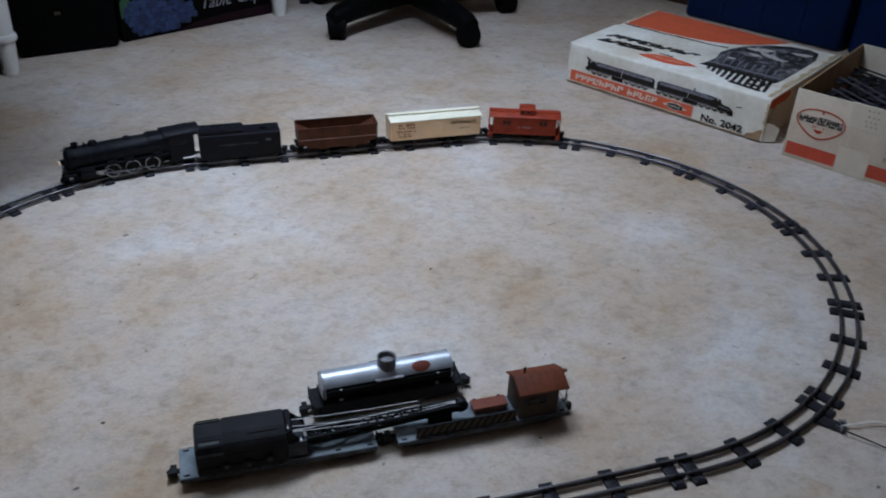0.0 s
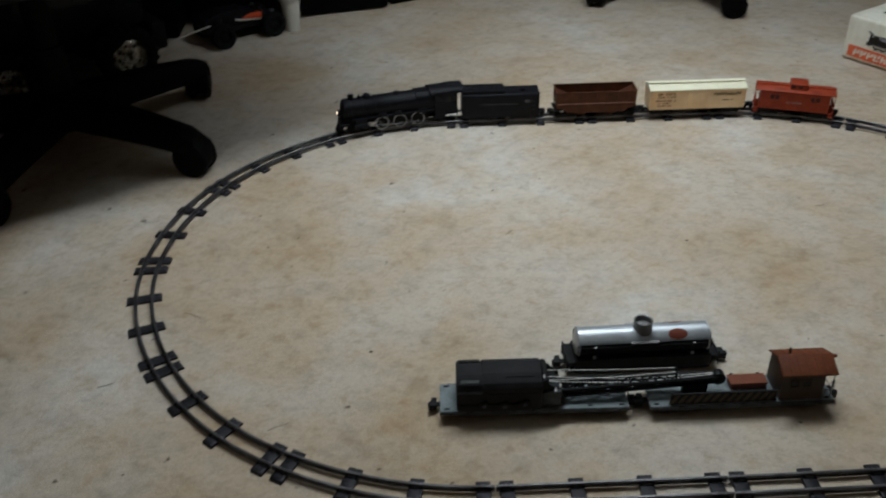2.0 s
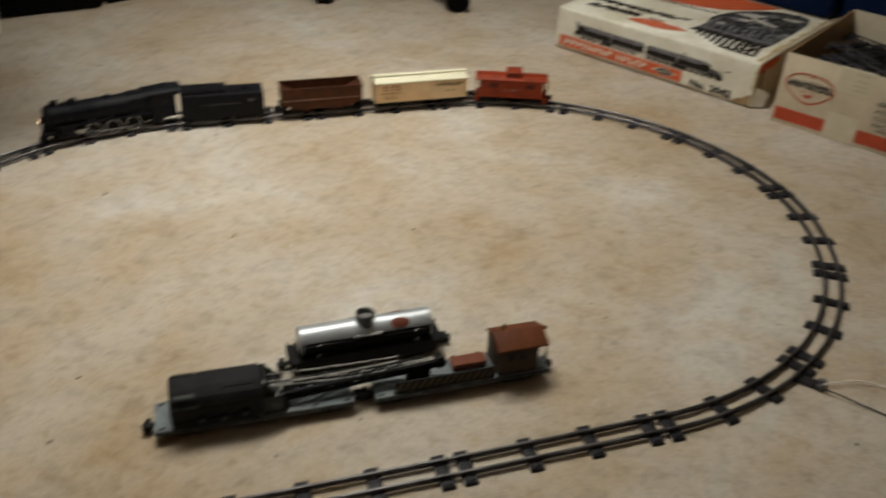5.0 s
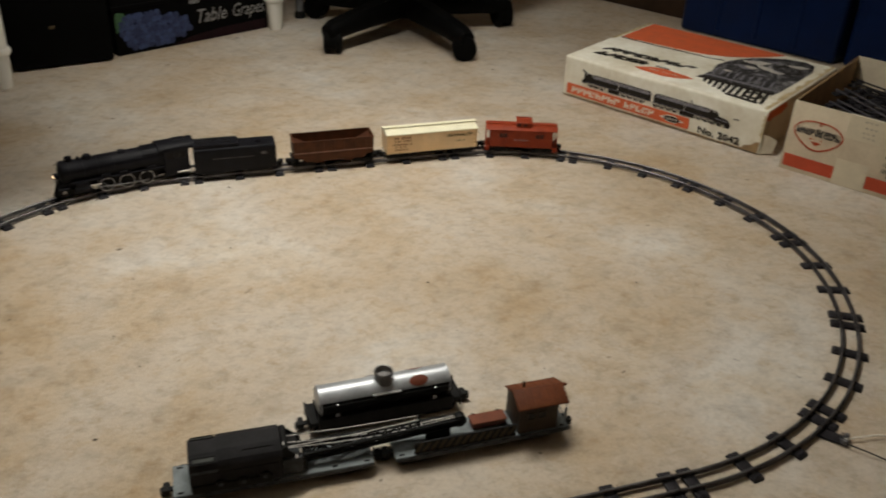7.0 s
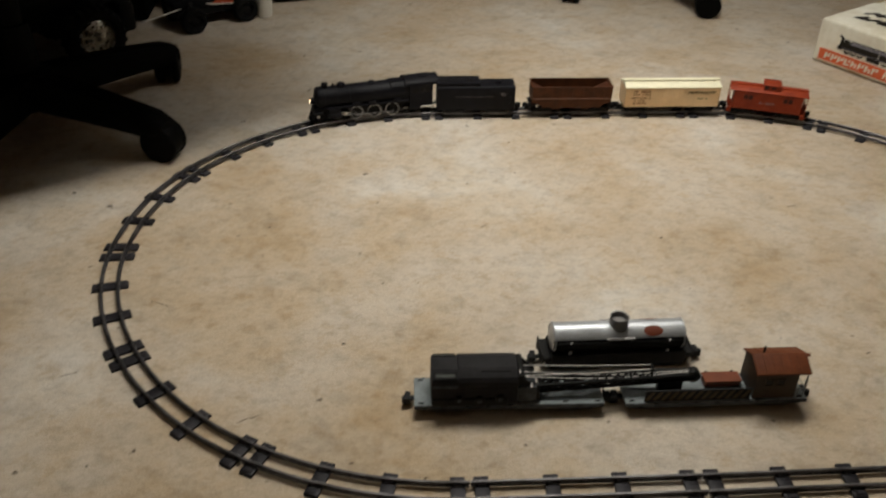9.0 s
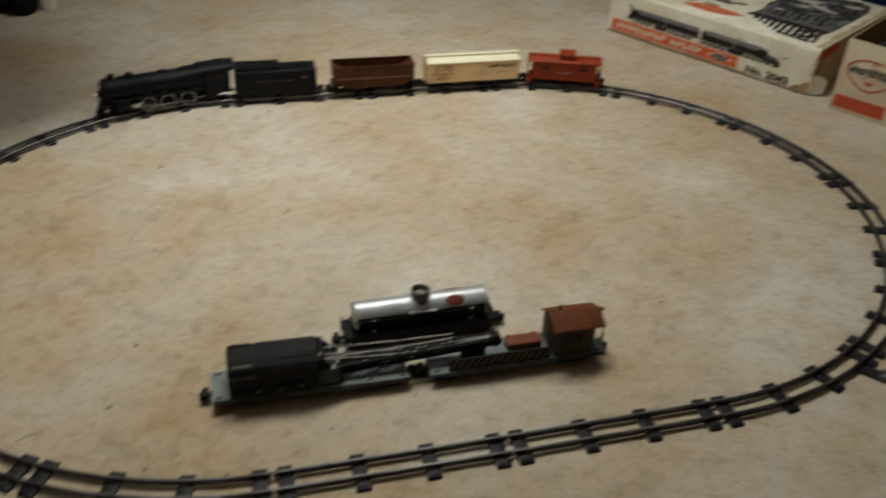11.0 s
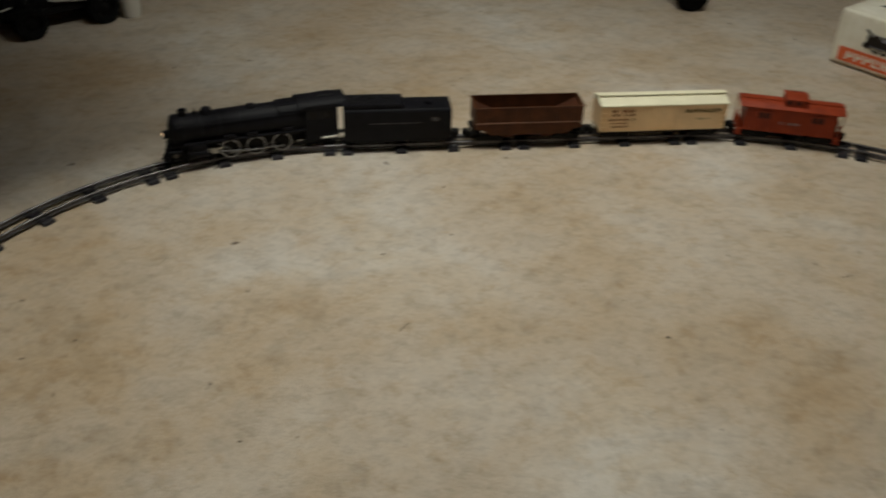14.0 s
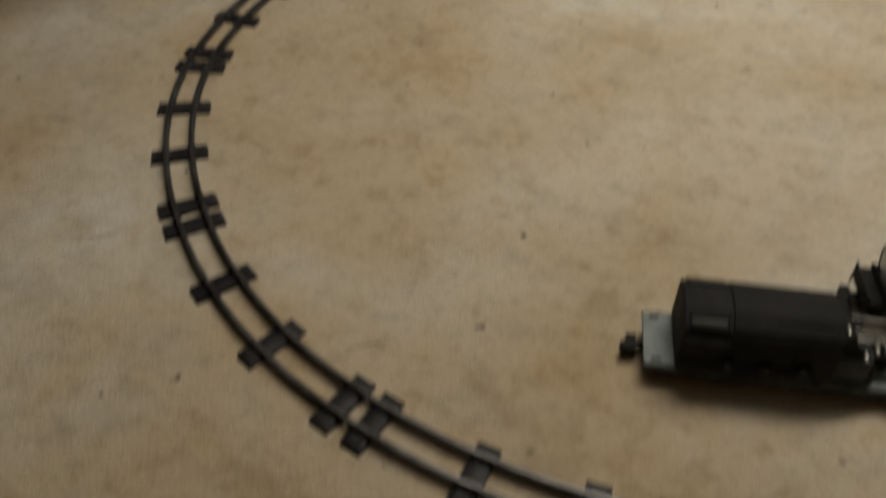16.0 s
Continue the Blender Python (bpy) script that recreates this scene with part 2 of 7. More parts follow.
PRINTMID = material("print_mid_grey", (0.23, 0.22, 0.25), 0.7, vary=0.4, scale=120, tint=(0.11, 0.105, 0.12))
PRINTLIGHT = material("print_pale", (0.55, 0.52, 0.47), 0.7, vary=0.2, scale=120)
BLUE = material("blue_plastic", (0.0018, 0.014, 0.072), 0.38, vary=0.2, scale=9)
LEGWHITE = material("ivory_plastic", (0.82, 0.80, 0.74), 0.35, vary=0.06, scale=15)
CHAIRBLACK = material("chair_black_nylon", (0.0028, 0.0028, 0.0028), 0.55, vary=0.3, scale=50, bump=0.08, bscale=300)
CHAIRBLACK.node_tree.nodes["Principled BSDF"].inputs["Specular IOR Level"].default_value = 0.06
CLOTHBLACK = material("black_fabric", (0.006, 0.006, 0.006), 0.9, vary=0.3, scale=60, bump=0.3, bscale=900)
RUBBER = material("tyre_rubber", (0.006, 0.006, 0.006), 0.75, vary=0.3, scale=90, bump=0.2, bscale=300)
CHROME = material("chrome_hub", (0.62, 0.60, 0.55), 0.26, 1.0, vary=0.35, scale=60)
BUGGYORANGE = material("buggy_orange", (0.55, 0.075, 0.020), 0.4, vary=0.2, scale=50)
BLACKBOX = material("black_board", (0.0025, 0.0025, 0.0025), 0.7, vary=0.4, scale=14)
BLACKBOX.node_tree.nodes["Principled BSDF"].inputs["Specular IOR Level"].default_value = 0.06
GRAPE = material("grape_violet_print", (0.040, 0.055, 0.125), 0.6, vary=0.35, scale=70, tint=(0.016, 0.022, 0.055), rand=0.3)
LEAFGREEN = material("leaf_green_print", (0.045, 0.105, 0.045), 0.6, vary=0.3, scale=60)
PALEINK = material("pale_script_print", (0.26, 0.25, 0.24), 0.6, vary=0.2, scale=60)
GREYBIN = material("slate_grey_plastic", (0.030, 0.030, 0.037), 0.6, vary=0.15, scale=12)
WIREWHITE = material("white_wire", (0.85, 0.81, 0.72), 0.4, vary=0.05, scale=90)
WIREBLACK = material("black_wire", (0.012, 0.012, 0.012), 0.45, vary=0.2, scale=90)
TABLETOP = material("table_laminate", (0.40, 0.36, 0.30), 0.45, vary=0.1, scale=12)
HEADLIGHT = glowing("headlight_glow", (1.0, 0.62, 0.34), 6.0)
# Added glow that lights the ceiling as fill.
DIFFUSER = glowing("lamp_diffuser_glow", (1.0, 0.93, 0.80), 9.5)


# ---------------------------------------------------------------- mesh helpers
def part(name, bm, mat, parent=None, label="", smooth=35, m=None):
    me = bpy.data.meshes.new(name)
    bmesh.ops.recalc_face_normals(bm, faces=bm.faces[:])
    bm.to_mesh(me)
    bm.free()
    me.materials.append(mat)
    if smooth:
        me.shade_smooth()
        me.set_sharp_from_angle(angle=radians(smooth))
    ob = new(name, me)
    if parent is not None:
        ob.parent = parent
    if m is not None:
        ob.matrix_basis = m
    return tagged(ob, label)


def again(ob, m, parent=None):
    """Another object on the same mesh, at m under the same parent."""
    c = new(ob.name.split(".")[0], ob.data)
    c.parent = parent or ob.parent
    c.matrix_basis = m
    return c


def thing(name, m, label, category, group="", kind=""):
    e = new(name)
    e.empty_display_size = 0.02
    e.matrix_world = m
    return tagged(e, label, category, group, kind)


def B():
    return bmesh.new()


def block(bm, x0, x1, y0, y1, z0, z1, bevel=0.0, seg=2, m=None):
    """A box between two corners with rounded edges, added to bm."""
    t = bmesh.new()
    bmesh.ops.create_cube(t, size=1)
    for v in t.verts:
        v.co = Vector((x0 + (v.co.x + 0.5) * (x1 - x0), y0 + (v.co.y + 0.5) * (y1 - y0), z0 + (v.co.z + 0.5) * (z1 - z0)))
    if bevel:
        bmesh.ops.bevel(t, geom=t.edges[:], offset=bevel, segments=seg, affect="EDGES", profile=0.5)
    return merge(bm, t, m)


def merge(bm, t, m=None):
    if m is not None:
        bmesh.ops.transform(t, matrix=m, verts=t.verts[:])
    me = bpy.data.meshes.new("tmp")
    t.to_mesh(me)
    t.free()
    bm.from_mesh(me)
    bpy.data.meshes.remove(me)
    return bm


def rod(bm, a, b, r0, r1=None, seg=12, bevel=0.0):
    """A cylinder or cone from a to b."""
    a, b = Vector(a), Vector(b)
    t = bmesh.new()
    d = b - a
    bmesh.ops.create_cone(t, cap_ends=True, segments=seg, radius1=r0, radius2=r0 if r1 is None else r1, depth=d.length)
    if bevel:
        es = [e for e in t.edges if len(e.link_faces) == 2 and any(len(f.verts) > 4 for f in e.link_faces)]
        bmesh.ops.bevel(t, geom=es, offset=bevel, segments=2, affect="EDGES", profile=0.5)
    q = d.to_track_quat("Z", "Y").to_matrix().to_4x4()
    return merge(bm, t, Matrix.Translation((a + b) / 2) @ q)


def lathe(bm, prof, seg=24, m=None):
    """Turns (r, z) rows about z."""
    t = bmesh.new()
    rings = []
    for r, z in prof:
        if r < 1e-6:
            rings.append([t.verts.new((0, 0, z))])
        else:
            rings.append([t.verts.new((r * math.cos(2 * math.pi * k / seg), r * math.sin(2 * math.pi * k / seg), z)) for k in range(seg)])
    for p, q in zip(rings, rings[1:]):
        for k in range(seg):
            j = (k + 1) % seg
            if len(p) == 1 and len(q) > 1:
                t.faces.new((p[0], q[k], q[j]))
            elif len(q) == 1 and len(p) > 1:
                t.faces.new((p[k], p[j], q[0]))
            elif len(p) > 1:
                t.faces.new((p[k], p[j], q[j], q[k]))
    return merge(bm, t, m)


def prism(bm, pts, t0, t1, m=None, bevel=0.0):
    """A flat outline (x, y) drawn from z = t0 to t1, then moved by m."""
    t = bmesh.new()
    lo = [t.verts.new((x, y, t0)) for x, y in pts]
    hi = [t.verts.new((x, y, t1)) for x, y in pts]
    t.faces.new(lo[::-1])
    t.faces.new(hi)
    for i in range(len(pts)):
        j = (i + 1) % len(pts)
        t.faces.new((lo[i], lo[j], hi[j], hi[i]))
    if bevel:
        bmesh.ops.bevel(t, geom=t.edges[:], offset=bevel, segments=2, affect="EDGES", profile=0.5)
    return merge(bm, t, m)


def sweep(bm, pts, r, seg=8):
    """A round cord through pts."""
    t = bmesh.new()
    rings = []
    pts = [Vector(p) for p in pts]
    for i, p in enumerate(pts):
        d = (pts[min(i + 1, len(pts) - 1)] - pts[max(i - 1, 0)]).normalized()
        s = d.cross(Vector((0, 0, 1)))
        s = s.normalized() if s.length > 1e-4 else Vector((1, 0, 0))
        u = s.cross(d)
        rings.append([t.verts.new(p + (s * math.cos(2 * math.pi * k / seg) + u * math.sin(2 * math.pi * k / seg)) * r) for k in range(seg)])
    for a, b in zip(rings, rings[1:]):
        for k in range(seg):
            t.faces.new((a[k], a[(k + 1) % seg], b[(k + 1) % seg], b[k]))
    t.faces.new(rings[0][::-1])
    t.faces.new(rings[-1])
    return merge(bm, t)


def curve_points(pts, n=8):
    """A smooth line through pts."""
    pts = [Vector(p) for p in pts]
    out = []
    for i in range(len(pts) - 1):
        p0, p1, p2, p3 = pts[max(i - 1, 0)], pts[i], pts[i + 1], pts[min(i + 2, len(pts) - 1)]
        for k in range(n):
            t = k / n
            out.append(0.5 * (2 * p1 + (p2 - p0) * t + (2 * p0 - 5 * p1 + 4 * p2 - p3) * t * t + (3 * p1 - p0 - 3 * p2 + p3) * t ** 3))
    return out + [pts[-1]]


def words(name, text, size, mat, parent, m, label="", shear=0.0, depth=0.0002, width=None, bold=0.0):
    """Letters of the built-in font as a thin mesh, lying in m's x-y plane."""
    cu = bpy.data.curves.new(name, "FONT")
    cu.body, cu.size, cu.shear, cu.extrude, cu.resolution_u, cu.offset = text, size, shear, depth, 2, bold
    tmp = new("tmp_text", cu)
    dg = bpy.context.evaluated_depsgraph_get()
    me = bpy.data.meshes.new_from_object(tmp.evaluated_get(dg))
    bpy.data.objects.remove(tmp)
    bpy.data.curves.remove(cu)
    me.materials.clear()
    me.materials.append(mat)
    if width and len(me.vertices):
        x1 = max(v.co.x for v in me.vertices)
        for v in me.vertices:
            v.co.x *= width / x1
    ob = new(name, me)
    ob.parent = parent
    ob.matrix_basis = m
    return tagged(ob, label)


FRONT = Matrix(((1, 0, 0, 0), (0, 0, -1, 0), (0, 1, 0, 0), (0, 0, 0, 1)))   # x-y drawing on to a front that faces -y


def bars(bm, x, y, w, h, n, t0, t1, m, slant=0.0, gap=0.3, seed=1):
    """A line of n small upright blocks that stand for letters."""
    rnd = random.Random(seed)
    step = w / n
    for i in range(n):
        if n > 4 and rnd.random() < 0.08:
            continue
        a = x + i * step
        b = a + step * (1 - gap) * rnd.uniform(0.72, 1.12)
        prism(bm, [(a, y), (b, y), (b + slant * h, y + h), (a + slant * h, y + h)], t0, t1, m)
    return bm


def blocks(bm, x, y, w, h, n, t0, t1, m, slant=0.0, rise=0.0, seed=1):
    """A line of n heavy slanted blocks, each cut into strokes, that stand for display lettering."""
    rnd = random.Random(seed)
    step = w / n

    def slab(a, b, c, d):
        q = [(a, c), (b, c), (b, d), (a, d)]
        prism(bm, [(x + u + slant * v, y + v + rise * u) for u, v in q], t0, t1, m)
    for i in range(n):
        a, k = i * step, step * rnd.uniform(0.74, 0.86)
        slab(a, a + k * 0.36, 0, h)
        cut = rnd.choice(((0.0, 0.24), (0.38, 0.62), (0.76, 1.0), (0.42, 0.66)))
        slab(a + k * 0.36, a + k, h * cut[0], h * cut[1])
        lo = rnd.choice((0.0, 0.5))
        slab(a + k * 0.68, a + k, h * lo, h * (lo + 0.5))
    return bm


# ---------------------------------------------------------------- room shell
bm = B()
UL, UR, VF, VB, HIGH = -2.05, 1.80, -2.05, 1.95, 2.40
quad = [room(UL - 0.1, VF - 0.1), room(UR + 0.1, VF - 0.1), room(UR + 0.1, VB + 0.1), room(UL - 0.1, VB + 0.1)]
prism(bm, [(q.x, q.y) for q in quad], -0.05, 0.0)
floor = part("floor", bm, CARPET, None, smooth=0)
tagged(floor, "beige short-pile carpet, mottled with tan stains and specks", "carpet floor", kind="structure")

ROOM = Matrix.Rotation(radians(TURN), 4, "Z")
bm = B()
block(bm, UL - 0.1, UR + 0.1, VF - 0.1, VB + 0.1, HIGH, HIGH + 0.1)
tagged(part("ceiling", bm, CEIL, None, smooth=0, m=ROOM), "off-white painted ceiling", "ceiling", kind="structure")
for nm, box in (("wall_east", (UR, UR + 0.1, VF - 0.1, VB + 0.1)), ("wall_west", (UL - 0.1, UL, VF - 0.1, VB + 0.1)),
                ("wall_north", (UL, UR, VB, VB + 0.1)), ("wall_south", (UL, UR, VF - 0.1, VF))):
    bm = B()
    block(bm, *box, 0.0, HIGH)
    tagged(part(nm, bm, WALL, None, smooth=0, m=ROOM), "plain tan painted wall", "wall", kind="structure")
bm = B()
block(bm, UR - 0.016, UR - 0.001, VF, VB, 0.0, 0.065, 0.004)
tagged(part("baseboard", bm, DARKWOOD, None, m=ROOM), "dark brown wooden baseboard along the wall", "baseboard", kind="structure")
bm = B()
block(bm, UL, UR - 0.02, VB - 0.016, VB - 0.001, 0.0, 0.065, 0.004)
tagged(part("baseboard", bm, DARKWOOD, None, m=ROOM), "dark brown wooden baseboard along the wall", "baseboard", kind="structure")

# Lamp body out of view, added around the light.
fix = thing("pendant_lamp", Matrix.Translation((LAMP.x, LAMP.y, LAMP.z)) @ ROOM, "long pendant lamp out of view, added as the room light", "pendant lamp")
bm = B()
block(bm, -0.63, 0.63, -0.025, 0.025, 0.050, 0.085, 0.008, 2)
part("housing", bm, LEGWHITE, fix)
bm = B()
block(bm, -0.61, 0.61, -0.10, 0.10, 0.008, 0.049, 0.015, 3)
part("diffuser", bm, DIFFUSER, fix, "long glowing diffuser, added to fill the shade")
for x in (-0.24, 0.24):
    bm = B()
    rod(bm, (x, 0, 0.074), (x, 0, HIGH - LAMP.z), 0.006, seg=10)
    part("suspension_rod", bm, LEGWHITE, fix)

# ---------------------------------------------------------------- track
S, RY, RX = 0.254, 0.4713, 0.4831
RAILTOP = 0.0108


SLACK = ((0, 4.5), (1, 4), (2, 6), (3, 7), (4, 4), (5, 0), (6, 2.5), (7, 3.5), (8, 3), (9, -0.5), (10, 0), (11, 0), (12, 3), (13, 2), (13.7, 1), (15, 4.5), (16, 4.5))


def slack(k):
    """How far (metres) the loosely joined pieces bulge outwards, k pieces on."""
    for (a, p), (b, q) in zip(SLACK, SLACK[1:]):
        if a <= k <= b:
            f = (1 - math.cos(math.pi * (k - a) / (b - a))) / 2
            return 0.001 * (p + (q - p) * f)
    return 0.0


def track(s):
    """Place and heading (radians) on the oval, s metres on from the middle of the back straight, anticlockwise."""
    def at(s):
        s %= 16 * S
        if s < S:
            return Vector((-s, RY, 0))
        if s < 7 * S:
            a = radians((s - S) / S * 30)
            return Vector((-S - RX * math.sin(a), RY * math.cos(a), 0))
        if s < 9 * S:
            return Vector((-S + s - 7 * S, -RY, 0))
        if s < 15 * S:
            a = radians((s - 9 * S) / S * 30)
            return Vector((S + RX * math.sin(a), -RY * math.cos(a), 0))
        return Vector((S - (s - 15 * S), RY, 0))
    d = at(s + 0.002) - at(s - 0.002)
    side = Vector((d.y, -d.x, 0)).normalized()
    return at(s) + side * slack(s / S % 16), math.atan2(d.y, d.x)


def tie_mesh():
    bm = B()
    prism(bm, [(-0.0255, 0.0), (0.0255, 0.0), (0.0235, 0.0046), (-0.0235, 0.0046)], -0.0082, 0.0082,
          Matrix(((0, 0, 1, 0), (1, 0, 0, 0), (0, 1, 0, 0), (0, 0, 0, 1))), 0.0009)
    for y in (-0.0185, 0.0185):
        block(bm, -0.0050, 0.0050, y - 0.0032, y + 0.0032, 0.0042, 0.0058, 0.0006, 1)
    for y in (-0.0113, 0.0113):
        for x in (-0.0062, 0.0062):
            block(bm, x - 0.0016, x + 0.0016, y - 0.0034, y + 0.0034, 0.0042, 0.0062, 0.0005, 1)
    return bm


RAILSHAPE = [(-0.0026, 0.0044), (0.0026, 0.0044), (0.0026, 0.0052), (0.0007, 0.0058), (0.0007, 0.0082), (0.0017, 0.0090),
             (0.0017, 0.0102), (0.0010, 0.0108), (-0.0010, 0.0108), (-0.0017, 0.0102), (-0.0017, 0.0090), (-0.0007, 0.0082),
             (-0.0007, 0.0058), (-0.0026, 0.0052)]
tie_data = None
for k in range(16):
    straight = k in (0, 7, 8, 15)
    mid, head = track((k + 0.5) * S)
    base = Matrix.Translation(mid) @ Matrix.Rotation(head, 4, "Z")
    sec = thing("track_section", base, "%s toy railway track piece, steel rails on black ties" % ("straight" if straight else "curved"),
                "train track", "oval of track pieces")
    inv = base.inverted()
    for side in (-1, 1):
        bm = B()
        rings = []
        steps = 2 if straight else 9
        for i in range(steps + 1):
            p, h = track(k * S + 0.0006 + (S - 0.0012) * i / steps)
            nrm = Vector((-math.sin(h), math.cos(h), 0))
            rings.append([bm.verts.new(inv @ (p + nrm * (side * 0.01125 + x) + Vector((0, 0, z)))) for x, z in RAILSHAPE])
        nn = len(RAILSHAPE)
        for a, b in zip(rings, rings[1:]):
            for q in range(nn):
                bm.faces.new((a[q], a[(q + 1) % nn], b[(q + 1) % nn], b[q]))
        bm.faces.new(rings[0])
        bm.faces.new(rings[-1][::-1])
        part("rail", bm, RAIL, sec)
    for d in (0.0132, 0.0895, 0.1650, 0.2408):
        p, h = track(k * S + d)
        m = inv @ Matrix.Translation(p) @ Matrix.Rotation(h + random.uniform(-0.02, 0.02), 4, "Z")
        if tie_data is None:
            tie_data = part("tie", tie_mesh(), BLACKENED, sec, m=m)
        else:
            again(tie_data, m, sec)

# ---------------------------------------------------------------- rolling stock
# Cars are built along x (front at +x), z = 0 at the foot of the wheels.
YZ = Matrix(((0, 0, 1, 0), (1, 0, 0, 0), (0, 1, 0, 0), (0, 0, 0, 1)))       # x-y drawing -> a cross-section, drawn along x
XZ = Matrix(((1, 0, 0, 0), (0, 0, -1, 0), (0, 1, 0, 0), (0, 0, 0, 1)))      # x-y drawing -> a side view, drawn along -y


def wheel_mesh(r=0.0058, w=0.0035):
    bm = B()
    lathe(bm, [(0, -w / 2), (r, -w / 2), (r, w * 0.2), (r * 1.14, w * 0.25), (r * 1.14, w / 2), (r * 0.8, w / 2), (r * 0.72, w * 0.2), (r * 0.3, w * 0.25), (r * 0.25, w * 0.6), (0, w * 0.6)], 20,
          Matrix.Rotation(radians(90), 4, "X"))
    return bm


def truck(parent, x):
    """A four-wheeled bogie: side frames with springs and journal boxes, bolster, four wheels."""
    bm = B()
    for s in (-1, 1):
        y = s * 0.0152
        m = Matrix.Translation((x, y + 0.0011, 0)) @ XZ
        prism(bm, [(-0.0205, 0.0035), (-0.0150, 0.0025), (-0.006, 0.0022), (0.006, 0.0022), (0.0150, 0.0025), (0.0205, 0.0035),
                   (0.0205, 0.0085), (0.0130, 0.0098), (0.007, 0.0118), (-0.007, 0.0118), (-0.0130, 0.0098), (-0.0205, 0.0085)], 0, 0.0022, m, 0.0004)
        for dx in (-0.0165, 0.0165):
            block(bm, x + dx - 0.0028, x + dx + 0.0028, y - 0.0022, y + 0.0022, 0.0035, 0.0082, 0.0006, 1)
        for dx in (-0.003, 0.0, 0.003):
            rod(bm, (x + dx, y + s * 0.001, 0.0032), (x + dx, y + s * 0.001, 0.0092), 0.0014, seg=8)
    block(bm, x - 0.004, x + 0.004, -0.014, 0.014, 0.0075, 0.0125, 0.0008, 1)
    ob = part("truck", bm, CHASSIS, parent)
    first = None
    for dx in (-0.0165, 0.0165):
        for s in (-1, 1):
            m = Matrix.Translation((x + dx, s * 0.0118, 0.0066)) @ Matrix.Rotation(0 if s < 0 else math.pi, 4, "Z")
            if first is None:
                first = part("wheel", wheel_mesh(), CHASSIS, ob, m=m)
            else:
                again(first, m, ob)
    return ob


def coupler(parent, x, d):
    """A knuckle coupler at the end x, pointing to d (+1 or -1)."""
    bm = B()
    block(bm, min(x - d * 0.012, x + d * 0.006), max(x - d * 0.012, x + d * 0.006), -0.0035, 0.0035, 0.0068, 0.0095, 0.0005, 1)
    prism(bm, [(x + d * 0.004, -0.007), (x + d * 0.0135, -0.0075), (x + d * 0.0150, -0.002), (x + d * 0.0105, 0.000), (x + d * 0.0108, 0.0065), (x + d * 0.004, 0.0065)], 0.0045, 0.0135, None, 0.0006)
    rod(bm, (x + d * 0.0075, 0.002, 0.001), (x + d * 0.0075, 0.002, 0.0050), 0.0013, seg=8)
    return part("coupler", bm, CHASSIS, parent, smooth=30)


def placed(front_s, length, inset=0.30, z=RAILTOP):
    """Pose of a car on the oval whose front end is at front_s."""
    a, _ = track(front_s - length * inset)
    b, _ = track(front_s - length * (1 - inset))
    d = a - b
    c = (a + b) / 2
    return Matrix.Translation((c.x, c.y, z)) @ Matrix.Rotation(math.atan2(d.y, d.x), 4, "Z")


NOSE = 0.501          # how far the engine's front is past the middle of the back straight


